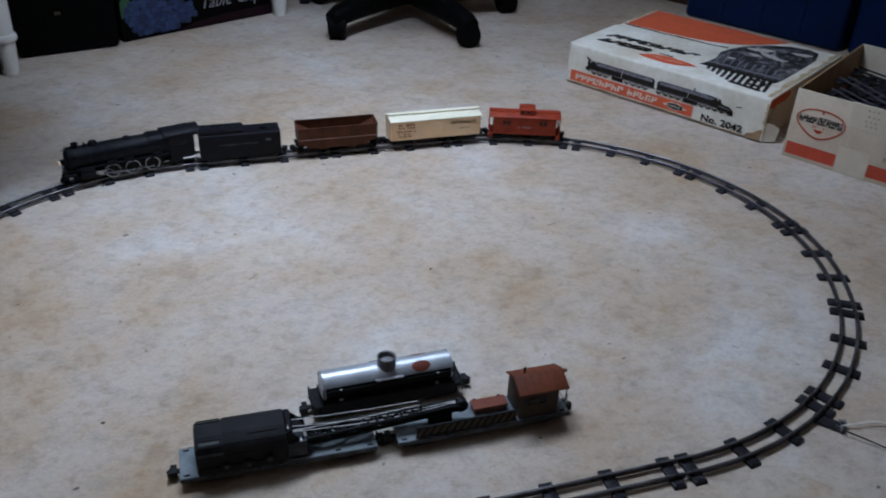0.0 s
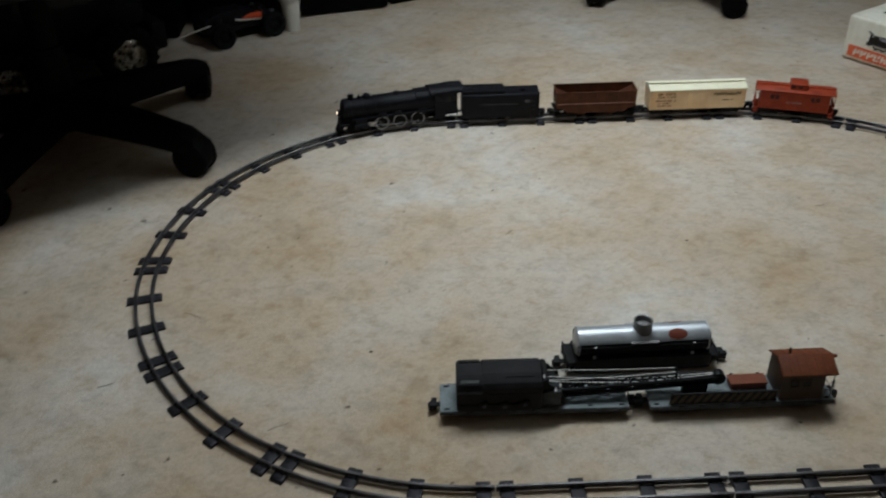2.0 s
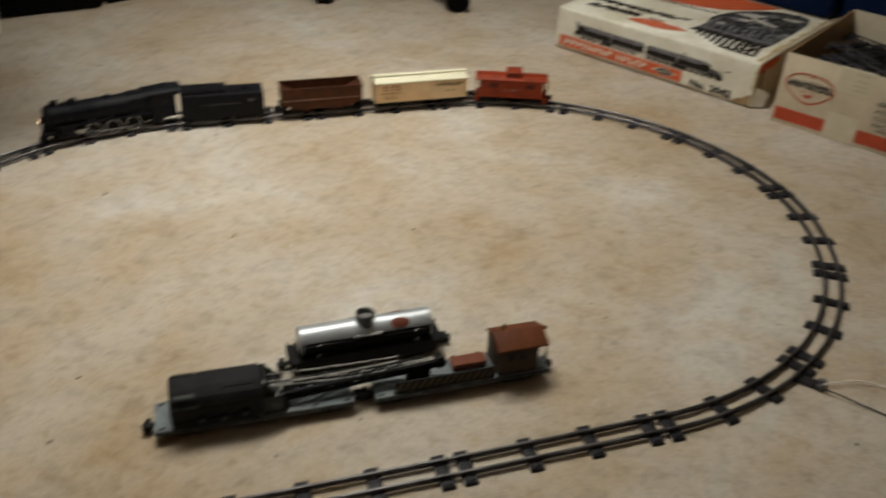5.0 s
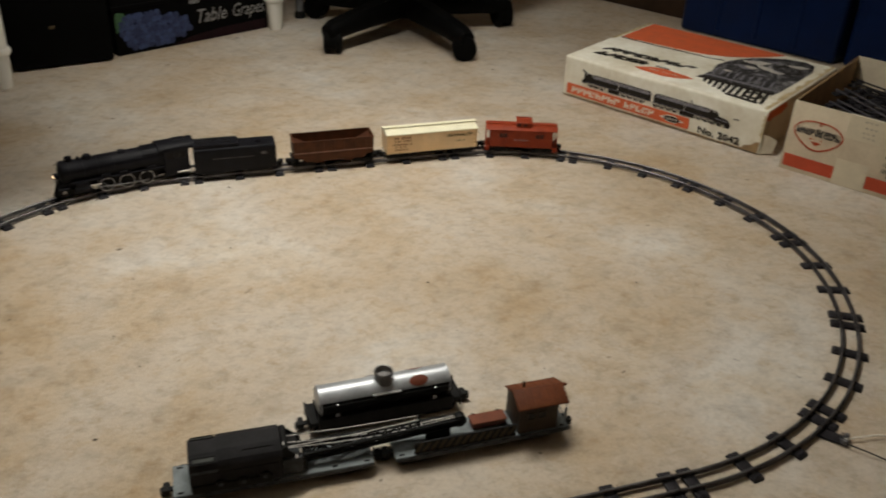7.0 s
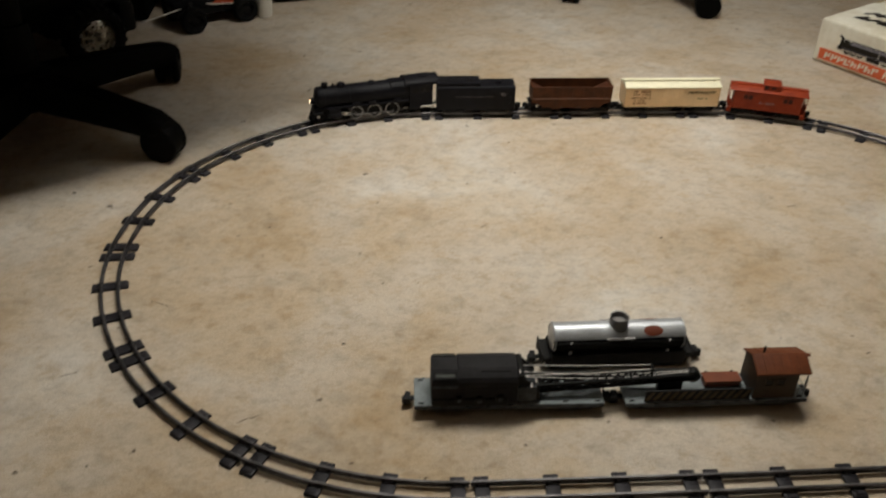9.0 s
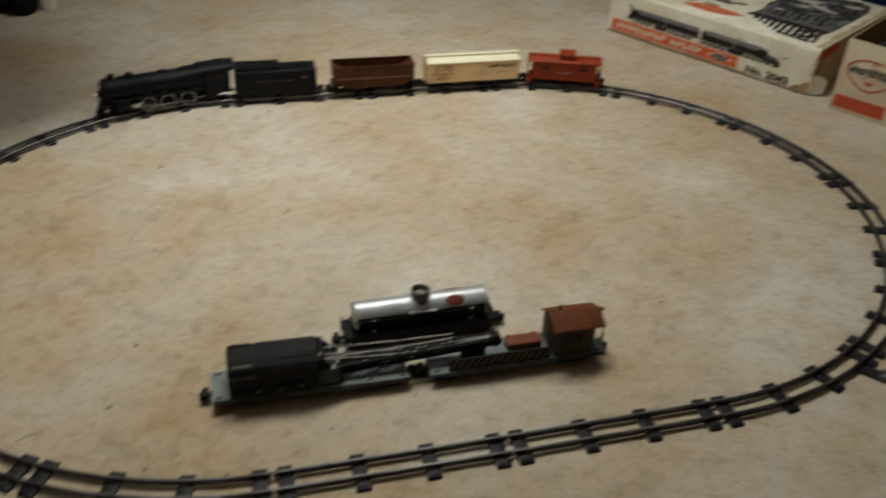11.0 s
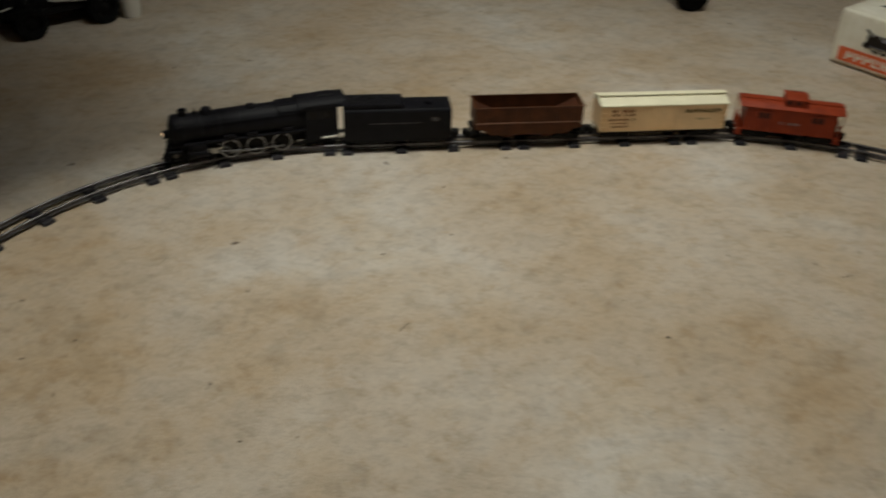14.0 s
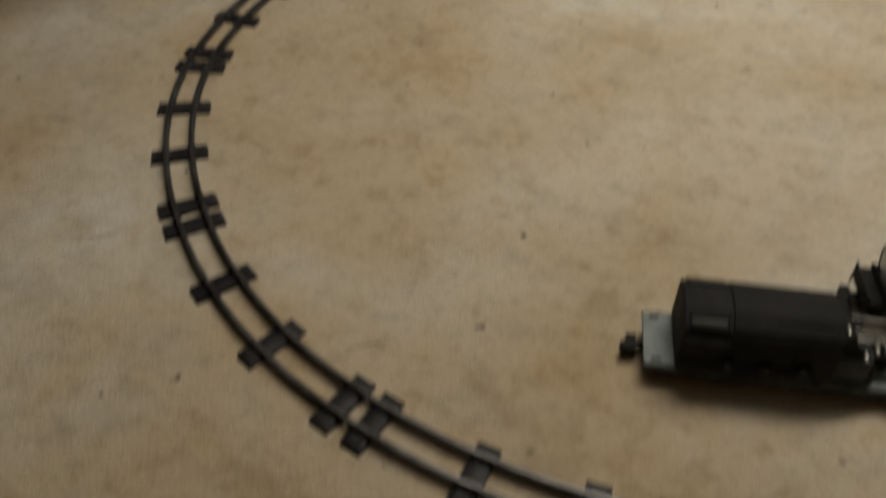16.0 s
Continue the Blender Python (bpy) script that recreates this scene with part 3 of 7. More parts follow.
def engine(m):
    """A black 4-6-2 steam engine, 250 mm long; x = 0 is its middle, front at +x."""
    e = thing("steam_locomotive", m, "black toy steam locomotive with silver driving wheels, on the track", "toy locomotive")
    # boiler with smokebox, bands and front
    bm = B()
    turn = Matrix.Rotation(radians(90), 4, "Y")
    axis = Matrix.Translation((0, 0, 0.0465)) @ turn
    lathe(bm, [(0, -0.066), (0.0212, -0.066), (0.0220, -0.058), (0.0218, 0.000), (0.0214, 0.040), (0.0207, 0.041), (0.0205, 0.088), (0.0213, 0.0885), (0.0213, 0.101),
               (0.0200, 0.1030), (0.0172, 0.1042), (0.0130, 0.1060), (0.006, 0.1075), (0, 0.108)], 36, axis)
    for x in (-0.040, -0.015, 0.012, 0.040, 0.064):
        lathe(bm, [(0.0205, x - 0.0008), (0.0221, x - 0.0006), (0.0221, x + 0.0006), (0.0205, x + 0.0008)], 36, axis)
    part("boiler", bm, ENGINE, e)
    bm = B()
    prism(bm, [(-0.0195, 0.026), (0.0195, 0.026), (0.0210, 0.050), (0.0190, 0.061), (0.0125, 0.0680), (-0.0125, 0.0680), (-0.0190, 0.061), (-0.0210, 0.050)], -0.085, -0.038, YZ, 0.001)
    part("firebox", bm, ENGINE, e)
    # cab: sides with windows, front, roof
    bm = B()
    for s in (-1, 1):
        mm = Matrix.Translation((0, s * 0.0225 + 0.0008, 0)) @ XZ
        for pts in ([(-0.120, 0.012), (-0.074, 0.012), (-0.074, 0.044), (-0.120, 0.044)], [(-0.120, 0.044), (-0.114, 0.044), (-0.114, 0.056), (-0.120, 0.056)],
                    [(-0.096, 0.044), (-0.092, 0.044), (-0.092, 0.056), (-0.096, 0.056)], [(-0.080, 0.044), (-0.074, 0.044), (-0.074, 0.056), (-0.080, 0.056)],
                    [(-0.120, 0.056), (-0.074, 0.056), (-0.074, 0.066), (-0.120, 0.066)]):
            prism(bm, pts, 0, 0.0016, mm)
    block(bm, -0.0755, -0.0740, -0.0225, 0.0225, 0.022, 0.066)
    cab = part("cab", bm, ENGINE, e, smooth=0)
    for s in (-1, 1):
        for a, b in ((-0.114, -0.096), (-0.092, -0.080)):
            bm = B()
            block(bm, a, b, s * 0.0222 - 0.0004, s * 0.0222 + 0.0004, 0.044, 0.056)
            part("cab_window", bm, GLASSDARK, cab, "dark cab window")
    bm = B()
    arc = [(0.0240 * math.cos(radians(a)), 0.0610 + 0.0125 * math.sin(radians(a))) for a in range(0, 181, 15)]
    prism(bm, arc + [(-0.0225, 0.0600), (0.0225, 0.0600)], -0.134, -0.066, YZ, 0.0006)
    block(bm, -0.118, -0.096, -0.008, 0.008, 0.0725, 0.0752, 0.001, 1)
    part("cab_roof", bm, ENGINE, e)
    bm = B()
    lathe(bm, [(0.0046, 0.060), (0.0056, 0.066), (0.0054, 0.0700), (0.0066, 0.0730), (0.0066, 0.0745), (0.0046, 0.0745), (0.0042, 0.068), (0, 0.068)], 20, Matrix.Translation((0.086, 0, 0)))
    part("smokestack", bm, ENGINE, e)
    for nm, x, r, z in (("sand_dome", 0.055, 0.0080, 0.0745), ("steam_dome", -0.004, 0.0080, 0.0715)):
        bm = B()
        lathe(bm, [(r * 1.15, 0.061), (r, 0.0665), (r, z - 0.004), (r * 0.8, z - 0.0012), (r * 0.4, z), (0, z)], 20, Matrix.Translation((x, 0, 0)))
        part(nm, bm, ENGINE, e)
    bm = B()
    rod(bm, (0.070, 0.0055, 0.063), (0.070, 0.0055, 0.072), 0.0009, seg=8)
    rod(bm, (0.070, -0.0055, 0.063), (0.070, -0.0055, 0.072), 0.0009, seg=8)
    lathe(bm, [(0.0036, 0.0665), (0.0026, 0.0695), (0.0018, 0.0715), (0, 0.0725)], 16, Matrix.Translation((0.070, 0, 0)))
    part("bell", bm, ENGINE, e)
    bm = B()
    lathe(bm, [(0, -0.006), (0.0055, -0.006), (0.0062, 0.0), (0.0062, 0.006), (0.0050, 0.006), (0.0048, 0.002), (0, 0.002)], 20, Matrix.Translation((0.109, 0, 0.0400)) @ turn)
    lamp_body = part("headlamp", bm, ENGINE, e)
    bm = B()
    lathe(bm, [(0, 0.0025), (0.0049, 0.0025), (0.0047, 0.0050), (0.0040, 0.0058), (0.002, 0.0064), (0, 0.0066)], 16, Matrix.Translation((0.109, 0, 0.0400)) @ turn)
    part("lens", bm, HEADLIGHT, lamp_body, "lit orange headlamp lens")
    # handrails, running boards, steam chest and cylinders
    for s in (-1, 1):
        bm = B()
        rod(bm, (-0.070, s * 0.0208, 0.0580), (0.098, s * 0.0208, 0.0580), 0.0005, seg=8)
        for x in (-0.06, -0.02, 0.02, 0.06, 0.09):
            rod(bm, (x, s * 0.0160, 0.0580), (x, s * 0.0208, 0.0580), 0.0006, seg=6)
        part("handrail", bm, ENGINE, e)
        bm = B()
        block(bm, -0.076, 0.090, min(s * 0.0165, s * 0.0235), max(s * 0.0165, s * 0.0235), 0.0290, 0.0318, 0.0008, 2)
        for x in (-0.05, 0.0, 0.03):
            block(bm, x - 0.008, x + 0.008, min(s * 0.017, s * 0.0228), max(s * 0.017, s * 0.0228), 0.0318, 0.0375, 0.0016, 2)
        part("running_board", bm, ENGINE, e)
        bm = B()
        rod(bm, (0.060, s * 0.0195, 0.0150), (0.086, s * 0.0195, 0.0150), 0.0072, seg=20, bevel=0.001)
        block(bm, 0.061, 0.085, min(s * 0.0125, s * 0.0250), max(s * 0.0125, s * 0.0250), 0.0185, 0.0300, 0.0025, 2)
        part("cylinder", bm, ENGINE, e)
        # driving wheels: dark centres with bright rims
        for x in (0.0300, -0.0055, -0.0410):
            bm = B()
            lathe(bm, [(0, -0.0018), (0.0112, -0.0018), (0.0112, 0.0012), (0.0040, 0.0012), (0.0036, 0.0024), (0, 0.0024)], 28, Matrix.Rotation(radians(90), 4, "X"))
            star = []
            for a in range(10):
                for r, d in ((0.0042, -9), (0.0114, -4), (0.0114, 4), (0.0042, 9)):
                    star.append((r * math.cos(radians(a * 36 + d)), r * math.sin(radians(a * 36 + d))))
            prism(bm, star, 0.0012, 0.0022, XZ)
            w = part("driving_wheel", bm, CHASSIS, e, "black spoked wheel with a bright rim", m=Matrix.Translation((x, s * 0.0135, 0.0128)) @ Matrix.Rotation(0 if s < 0 else math.pi, 4, "Z"))
            bm = B()
            lathe(bm, [(0.0119, -0.0024), (0.0128, -0.0024), (0.0128, 0.0012), (0.0139, 0.0014), (0.0139, 0.0026), (0.0122, 0.0026), (0.0119, -0.0024)], 32, Matrix.Rotation(radians(90), 4, "X"))
            part("rim", bm, RIMSILVER, w, "worn silver rim")
        y = s * 0.0185
        bm = B()
        block(bm, -0.0430, 0.0320, y - 0.0008, y + 0.0008, 0.0075, 0.0098, 0.0003, 1)
        for x in (0.0300, -0.0055, -0.0410):
            rod(bm, (x, y - 0.0016, 0.0086), (x, y + 0.0016, 0.0086), 0.0022, seg=12)
        part("side_rod", bm, DULLSTEEL, e, "silver side rod")
        bm = B()
        t = Matrix.Translation((-0.0055, y + s * 0.0018, 0.0090)) @ Matrix.Rotation(radians(-5), 4, "Y")
        block(bm, 0, 0.060, -0.0007, 0.0007, -0.0010, 0.0010, 0.0003, 1, t)
        rod(bm, (0.030, y + s * 0.002, 0.0150), (0.046, y + s * 0.002, 0.0262), 0.0008, seg=8)
        part("main_rod", bm, DULLSTEEL, e, "silver main rod")
        bm = B()
        rod(bm, (0.050, y + s * 0.0018, 0.0150), (0.064, y + s * 0.0018, 0.0150), 0.0012, seg=8)
        block(bm, 0.040, 0.060, y - 0.0012, y + 0.0024, 0.0172, 0.0194, 0.0003, 1)
        block(bm, 0.047, 0.055, y - 0.0012, y + 0.0026, 0.0110, 0.0172, 0.0006, 1)
        part("crosshead", bm, STEEL, e, "bright steel crosshead and guide")
        bm = B()
        block(bm, -0.071, -0.062, min(s * 0.0172, s * 0.0186), max(s * 0.0172, s * 0.0186), 0.0118, 0.0138, 0.0004, 1)
        part("truck_spring", bm, STEEL, e, "worn bright spring of the trailing truck")
        bm = B()
        block(bm, -0.121, -0.096, min(s * 0.0190, s * 0.0240), max(s * 0.0190, s * 0.0240), 0.0125, 0.0160, 0.0006, 1)
        part("cab_step", bm, STEEL, e, "worn silver cab step")
    # pilot, pilot beam, leading and trailing wheels
    bm = B()
    block(bm, 0.094, 0.112, -0.0205, 0.0205, 0.0165, 0.0215, 0.0008, 1)
    prism(bm, [(-0.0190, 0.0170), (0.0190, 0.0170), (0.0150, 0.0020), (-0.0150, 0.0020)], 0.106, 0.1105, YZ, 0.0006)
    block(bm, 0.108, 0.119, -0.0145, 0.0145, 0.0012, 0.0030, 0.0005, 1)
    block(bm, 0.080, 0.110, -0.0150, 0.0150, 0.0205, 0.0300, 0.0030, 2)
    pilot = part("pilot", bm, ENGINE, e, "slatted black cowcatcher")
    for k in range(-4, 5):
        bm = B()
        rod(bm, (0.1110, k * 0.0042, 0.0165), (0.1210 - abs(k) * 0.0012, k * 0.0034, 0.0022), 0.0011, seg=8)
        part("slat", bm, ENGINE, pilot)
    bm = B()
    block(bm, -0.112, 0.100, -0.0090, 0.0090, 0.0080, 0.0310, 0.001, 1)
    block(bm, -0.110, -0.062, -0.0165, -0.0145, 0.0050, 0.0140, 0.0008, 1)
    block(bm, -0.110, -0.062, 0.0145, 0.0165, 0.0050, 0.0140, 0.0008, 1)
    part("engine_frame", bm, CHASSIS, e)
    for x, r in ((0.092, 0.0066), (0.056, 0.0066), (-0.080, 0.0078)):
        for s in (-1, 1):
            m2 = Matrix.Translation((x, s * 0.0120, r * 1.14)) @ Matrix.Rotation(0 if s < 0 else math.pi, 4, "Z")
            part("carrying_wheel", wheel_mesh(r), CHASSIS, e, m=m2)
    bm = B()
    block(bm, -0.140, -0.110, -0.0045, 0.0045, 0.0085, 0.0105, 0.0004, 1)
    part("drawbar", bm, DULLSTEEL, e, "grey metal drawbar")
    return e


def tender(m):
    e = thing("coal_tender", m, "black toy coal tender with a raised coal bunker", "toy train car")
    h = 0.0760
    bm = B()
    block(bm, -h, h, -0.0215, 0.0215, 0.0075, 0.0160, 0.0005, 1)
    prism(bm, [(-0.0225, 0.0120), (0.0225, 0.0120), (0.0225, 0.0560), (0.0205, 0.0595), (-0.0205, 0.0595), (-0.0225, 0.0560)], -h, h, YZ, 0.0008)
    part("tank_body", bm, TENDER, e)
    bm = B()
    prism(bm, [(-0.010, 0.0595), (-0.007, 0.0670), (h - 0.001, 0.0670), (h, 0.0595)], -0.0185, 0.0185, XZ, 0.0012)
    part("coal_bunker", bm, TENDER, e, "raised coal bunker")
    bm = B()
    rnd = random.Random(4)
    for i in range(70):
        t = bmesh.new()
        bmesh.ops.create_icosphere(t, subdivisions=1, radius=rnd.uniform(0.0015, 0.0030))
        merge(bm, t, Matrix.Translation((rnd.uniform(0.002, h - 0.006), rnd.uniform(-0.014, 0.014), 0.0667)) @ Matrix.Diagonal((1, 1, 0.5, 1)))
    tagged(part("coal", bm, CHASSIS, e, "moulded black coal", smooth=0), kind="stuff")
    bm = B()
    rod(bm, (-0.045, 0, 0.059), (-0.045, 0, 0.0622), 0.0060, seg=20, bevel=0.0006)
    part("water_hatch", bm, TENDER, e)
    for s in (-1, 1):
        bm = B()
        block(bm, -0.034, 0.040, min(s * 0.0224, s * 0.0228), max(s * 0.0224, s * 0.0228), 0.0378, 0.0386)
        part("stripe", bm, RAIL, e, "thin worn silver stripe")
        bm = B()
        for x, z, w in ((0.052, 0.0455, 0.0050), (0.054, 0.0435, 0.0062), (0.053, 0.0415, 0.0045)):
            block(bm, -s * x - w, -s * x + w, min(s * 0.0224, s * 0.0227), max(s * 0.0224, s * 0.0227), z - 0.0007, z + 0.0007)
        part("emblem", bm, RAIL, e, "faint worn silver emblem")
        for x in (-0.066, 0.066):
            bm = B()
            rod(bm, (x, s * 0.0232, 0.020), (x, s * 0.0232, 0.052), 0.0006, seg=6)
            part("grab_rail", bm, TENDER, e)
    truck(e, -0.040)
    truck(e, 0.040)
    coupler(e, -h, -1)
    return e


def hopper(m):
    e = thing("hopper_car", m, "empty brown toy hopper car with sloped ends inside", "toy train car")
    h, w, top, bot = 0.078, 0.0225, 0.0615, 0.0150
    for s in (-1, 1):       # side sheets, lower edge cut up towards the ends
        bm = B()
        prism(bm, [(-h, top), (-h, 0.0260), (-0.066, 0.0240), (-0.056, bot), (0.056, bot), (0.066, 0.0240), (h, 0.0260), (h, top)], 0, 0.0016,
              Matrix.Translation((0, s * w + 0.0008, 0)) @ XZ)
        part("side_sheet", bm, HOPPER, e, smooth=0)
        bm = B()
        block(bm, min(s * h, s * (h - 0.0016)), max(s * h, s * (h - 0.0016)), -w, w, 0.0260, top)
        part("end_sheet", bm, HOPPER, e, smooth=0)
        bm = B()
        prism(bm, [(s * (h - 0.001), 0.0560), (s * (h - 0.001), 0.0545), (s * 0.020, 0.0220), (s * 0.020, 0.0235)], -w + 0.0008, w - 0.0008, XZ)
        part("slope_sheet", bm, HOPPER_IN, e, "sloped brown inner sheet", smooth=0)
    bm = B()
    block(bm, -0.021, 0.021, -w, w, 0.0210, 0.0232)
    part("floor_sheet", bm, HOPPER_IN, e, smooth=0)
    bm = B()
    for s in (-1, 1):
        block(bm, -h - 0.001, h + 0.001, s * w - 0.0012, s * w + 0.0012, top - 0.0009, top + 0.0005, 0.0003, 1)
        block(bm, min(s * h, s * (h + 0.001)) - 0.0008, max(s * h, s * (h + 0.001)) + 0.0008, -w, w, top - 0.0009, top + 0.0005, 0.0003, 1)
    part("top_rim", bm, HOPPER, e)
    for s in (-1, 1):
        bm = B()
        block(bm, -h, h, min(s * w, s * (w + 0.0018)), max(s * w, s * (w + 0.0018)), 0.0345, 0.0362, 0.0005, 1)
        part("side_sill", bm, RIBLINE, e, "scuffed pale side sill")
        for x in (-0.062, -0.041, -0.0205, 0, 0.0205, 0.041, 0.062):
            bm = B()
            block(bm, x - 0.0009, x + 0.0009, min(s * w, s * (w + 0.0012)), max(s * w, s * (w + 0.0012)), 0.0365, top - 0.001, 0.0004, 1)
            part("side_post", bm, HOPPER, e)
    for x in (-0.030, 0.030):
        bm = B()
        prism(bm, [(-0.018, 0.0225), (0.018, 0.0225), (0.009, 0.0070), (-0.009, 0.0070)], -0.016, 0.016, Matrix.Translation((x, 0, 0)) @ XZ, 0.0006)
        part("discharge_bay", bm, HOPPER, e)
    bm = B()
    block(bm, -h, h, -0.005, 0.005, 0.0125, 0.0180, 0.0006, 1)
    for s in (-1, 1):
        block(bm, s * h - 0.004, s * h + 0.004, -0.0215, 0.0215, 0.0150, 0.0185, 0.0006, 1)
        for y in (-0.018, 0.018):
            rod(bm, (s * (h - 0.002), y, 0.0180), (s * (h - 0.002), y, 0.0270), 0.0008, seg=6)
    part("underframe", bm, CHASSIS, e)
    truck(e, -0.056)
    truck(e, 0.056)
    coupler(e, -h, -1)
    coupler(e, h, 1)
    return e


def boxcar(m):
    e = thing("boxcar", m, "cream toy box car with dark lettering and a paler roof", "toy train car")
    h, w = 0.0940, 0.0228
    bm = B()
    block(bm, -h, h, -w, w, 0.0140, 0.0575, 0.0008, 1)
    part("car_body", bm, CREAM, e)
    bm = B()
    prism(bm, [(-w - 0.0016, 0.0570), (w + 0.0016, 0.0570), (w + 0.0010, 0.0595), (0, 0.0660), (-w - 0.0010, 0.0595)], -h - 0.0015, h + 0.0015, YZ, 0.0006)
    roof = part("roof", bm, CREAMROOF, e, "pale cream pitched roof")
    bm = B()
    block(bm, -h - 0.003, h + 0.003, -0.0055, 0.0055, 0.0670, 0.0684, 0.0003, 1)
    for k in range(9):
        x = -h + 0.01 + k * (2 * h - 0.02) / 8
        block(bm, x - 0.001, x + 0.001, -0.005, 0.005, 0.0640, 0.0675)
    part("running_board", bm, CREAMROOF, roof, "pale roof walkway")
    for k in range(12):
        x = -h + 0.008 + k * (2 * h - 0.016) / 11
        for s in (-1, 1):
            bm = B()
            block(bm, x - 0.0007, x + 0.0007, 0, 0.0232, -0.0003, 0.0006, 0, 1,
                  Matrix.Translation((0, 0, 0.0660)) @ Matrix.Rotation(radians(0 if s > 0 else 180), 4, "Z") @ Matrix.Rotation(radians(-16.0), 4, "X"))
            part("roof_rib", bm, CREAMROOF, roof, smooth=0)
    for s in (-1, 1):
        ms = Matrix.Rotation(0 if s < 0 else math.pi, 4, "Z") @ Matrix.Translation((0, -w, 0)) @ FRONT
        bm = B()
        prism(bm, [(-0.019, 0.0160), (0.019, 0.0160), (0.019, 0.0550), (-0.019, 0.0550)], 0, 0.0007, ms, 0.0002)
        door = part("door", bm, CREAM, e)
        bm = B()
        for z in (0.0195, 0.0515):
            prism(bm, [(-0.024, z), (0.024, z), (0.024, z + 0.0016), (-0.024, z + 0.0012)], 0.0004, 0.0012, ms)
        for x in (-0.012, 0.012):
            prism(bm, [(x - 0.0006, 0.018), (x + 0.0006, 0.018), (x + 0.0006, 0.053), (x - 0.0006, 0.053)], 0.001, 0.0020, ms)
        part("door_rail", bm, CREAM, door, smooth=0)
        bm = B()
        blocks(bm, 0.030, 0.0438, 0.054, 0.0062, 11, 0.0002, 0.0005, ms, 0.25, 0.0, 3)
        bars(bm, 0.050, 0.0320, 0.020, 0.0024, 5, 0.0002, 0.0005, ms, 0, 0.5, 5)
        tagged(part("lettering", bm, OLIVEINK, e, "olive brown unreadable lettering", smooth=0), kind="stuff")
        bm = B()
        bars(bm, -0.078, 0.0470, 0.034, 0.0048, 7, 0.0002, 0.0005, ms, 0, 0.3, 6)
        bars(bm, -0.078, 0.0408, 0.036, 0.0040, 8, 0.0002, 0.0005, ms, 0, 0.35, 7)
        bars(bm, -0.082, 0.0330, 0.040, 0.0036, 10, 0.0002, 0.0005, ms, 0, 0.35, 8)
        bars(bm, -0.078, 0.0275, 0.024, 0.0026, 8, 0.0002, 0.0005, ms, 0, 0.35, 9)
        bars(bm, -0.077, 0.0215, 0.026, 0.0032, 6, 0.0002, 0.0005, ms, 0, 0.35, 10)
        tagged(part("lettering", bm, BROWNINK, e, "faded brown small print", smooth=0), kind="stuff")
        bm = B()
        for x in (-0.089, 0.089):
            for z in (0.022, 0.030, 0.038, 0.046):
                prism(bm, [(x - 0.005, z), (x + 0.005, z), (x + 0.005, z + 0.001), (x - 0.005, z + 0.001)], 0.0004, 0.0016, ms)
        tagged(part("ladder", bm, CREAM, e, smooth=0), kind="stuff")
    bm = B()
    block(bm, -h, h, -0.0175, 0.0175, 0.0120, 0.0152, 0.0006, 1)
    block(bm, -0.035, 0.035, -0.0150, -0.0100, 0.0060, 0.0125, 0.001, 1)
    block(bm, -0.020, 0.030, 0.0100, 0.0150, 0.0060, 0.0125, 0.001, 1)
    part("underframe", bm, CHASSIS, e)
    truck(e, -0.067)
    truck(e, 0.067)
    coupler(e, -h, -1)
    coupler(e, h, 1)
    return e


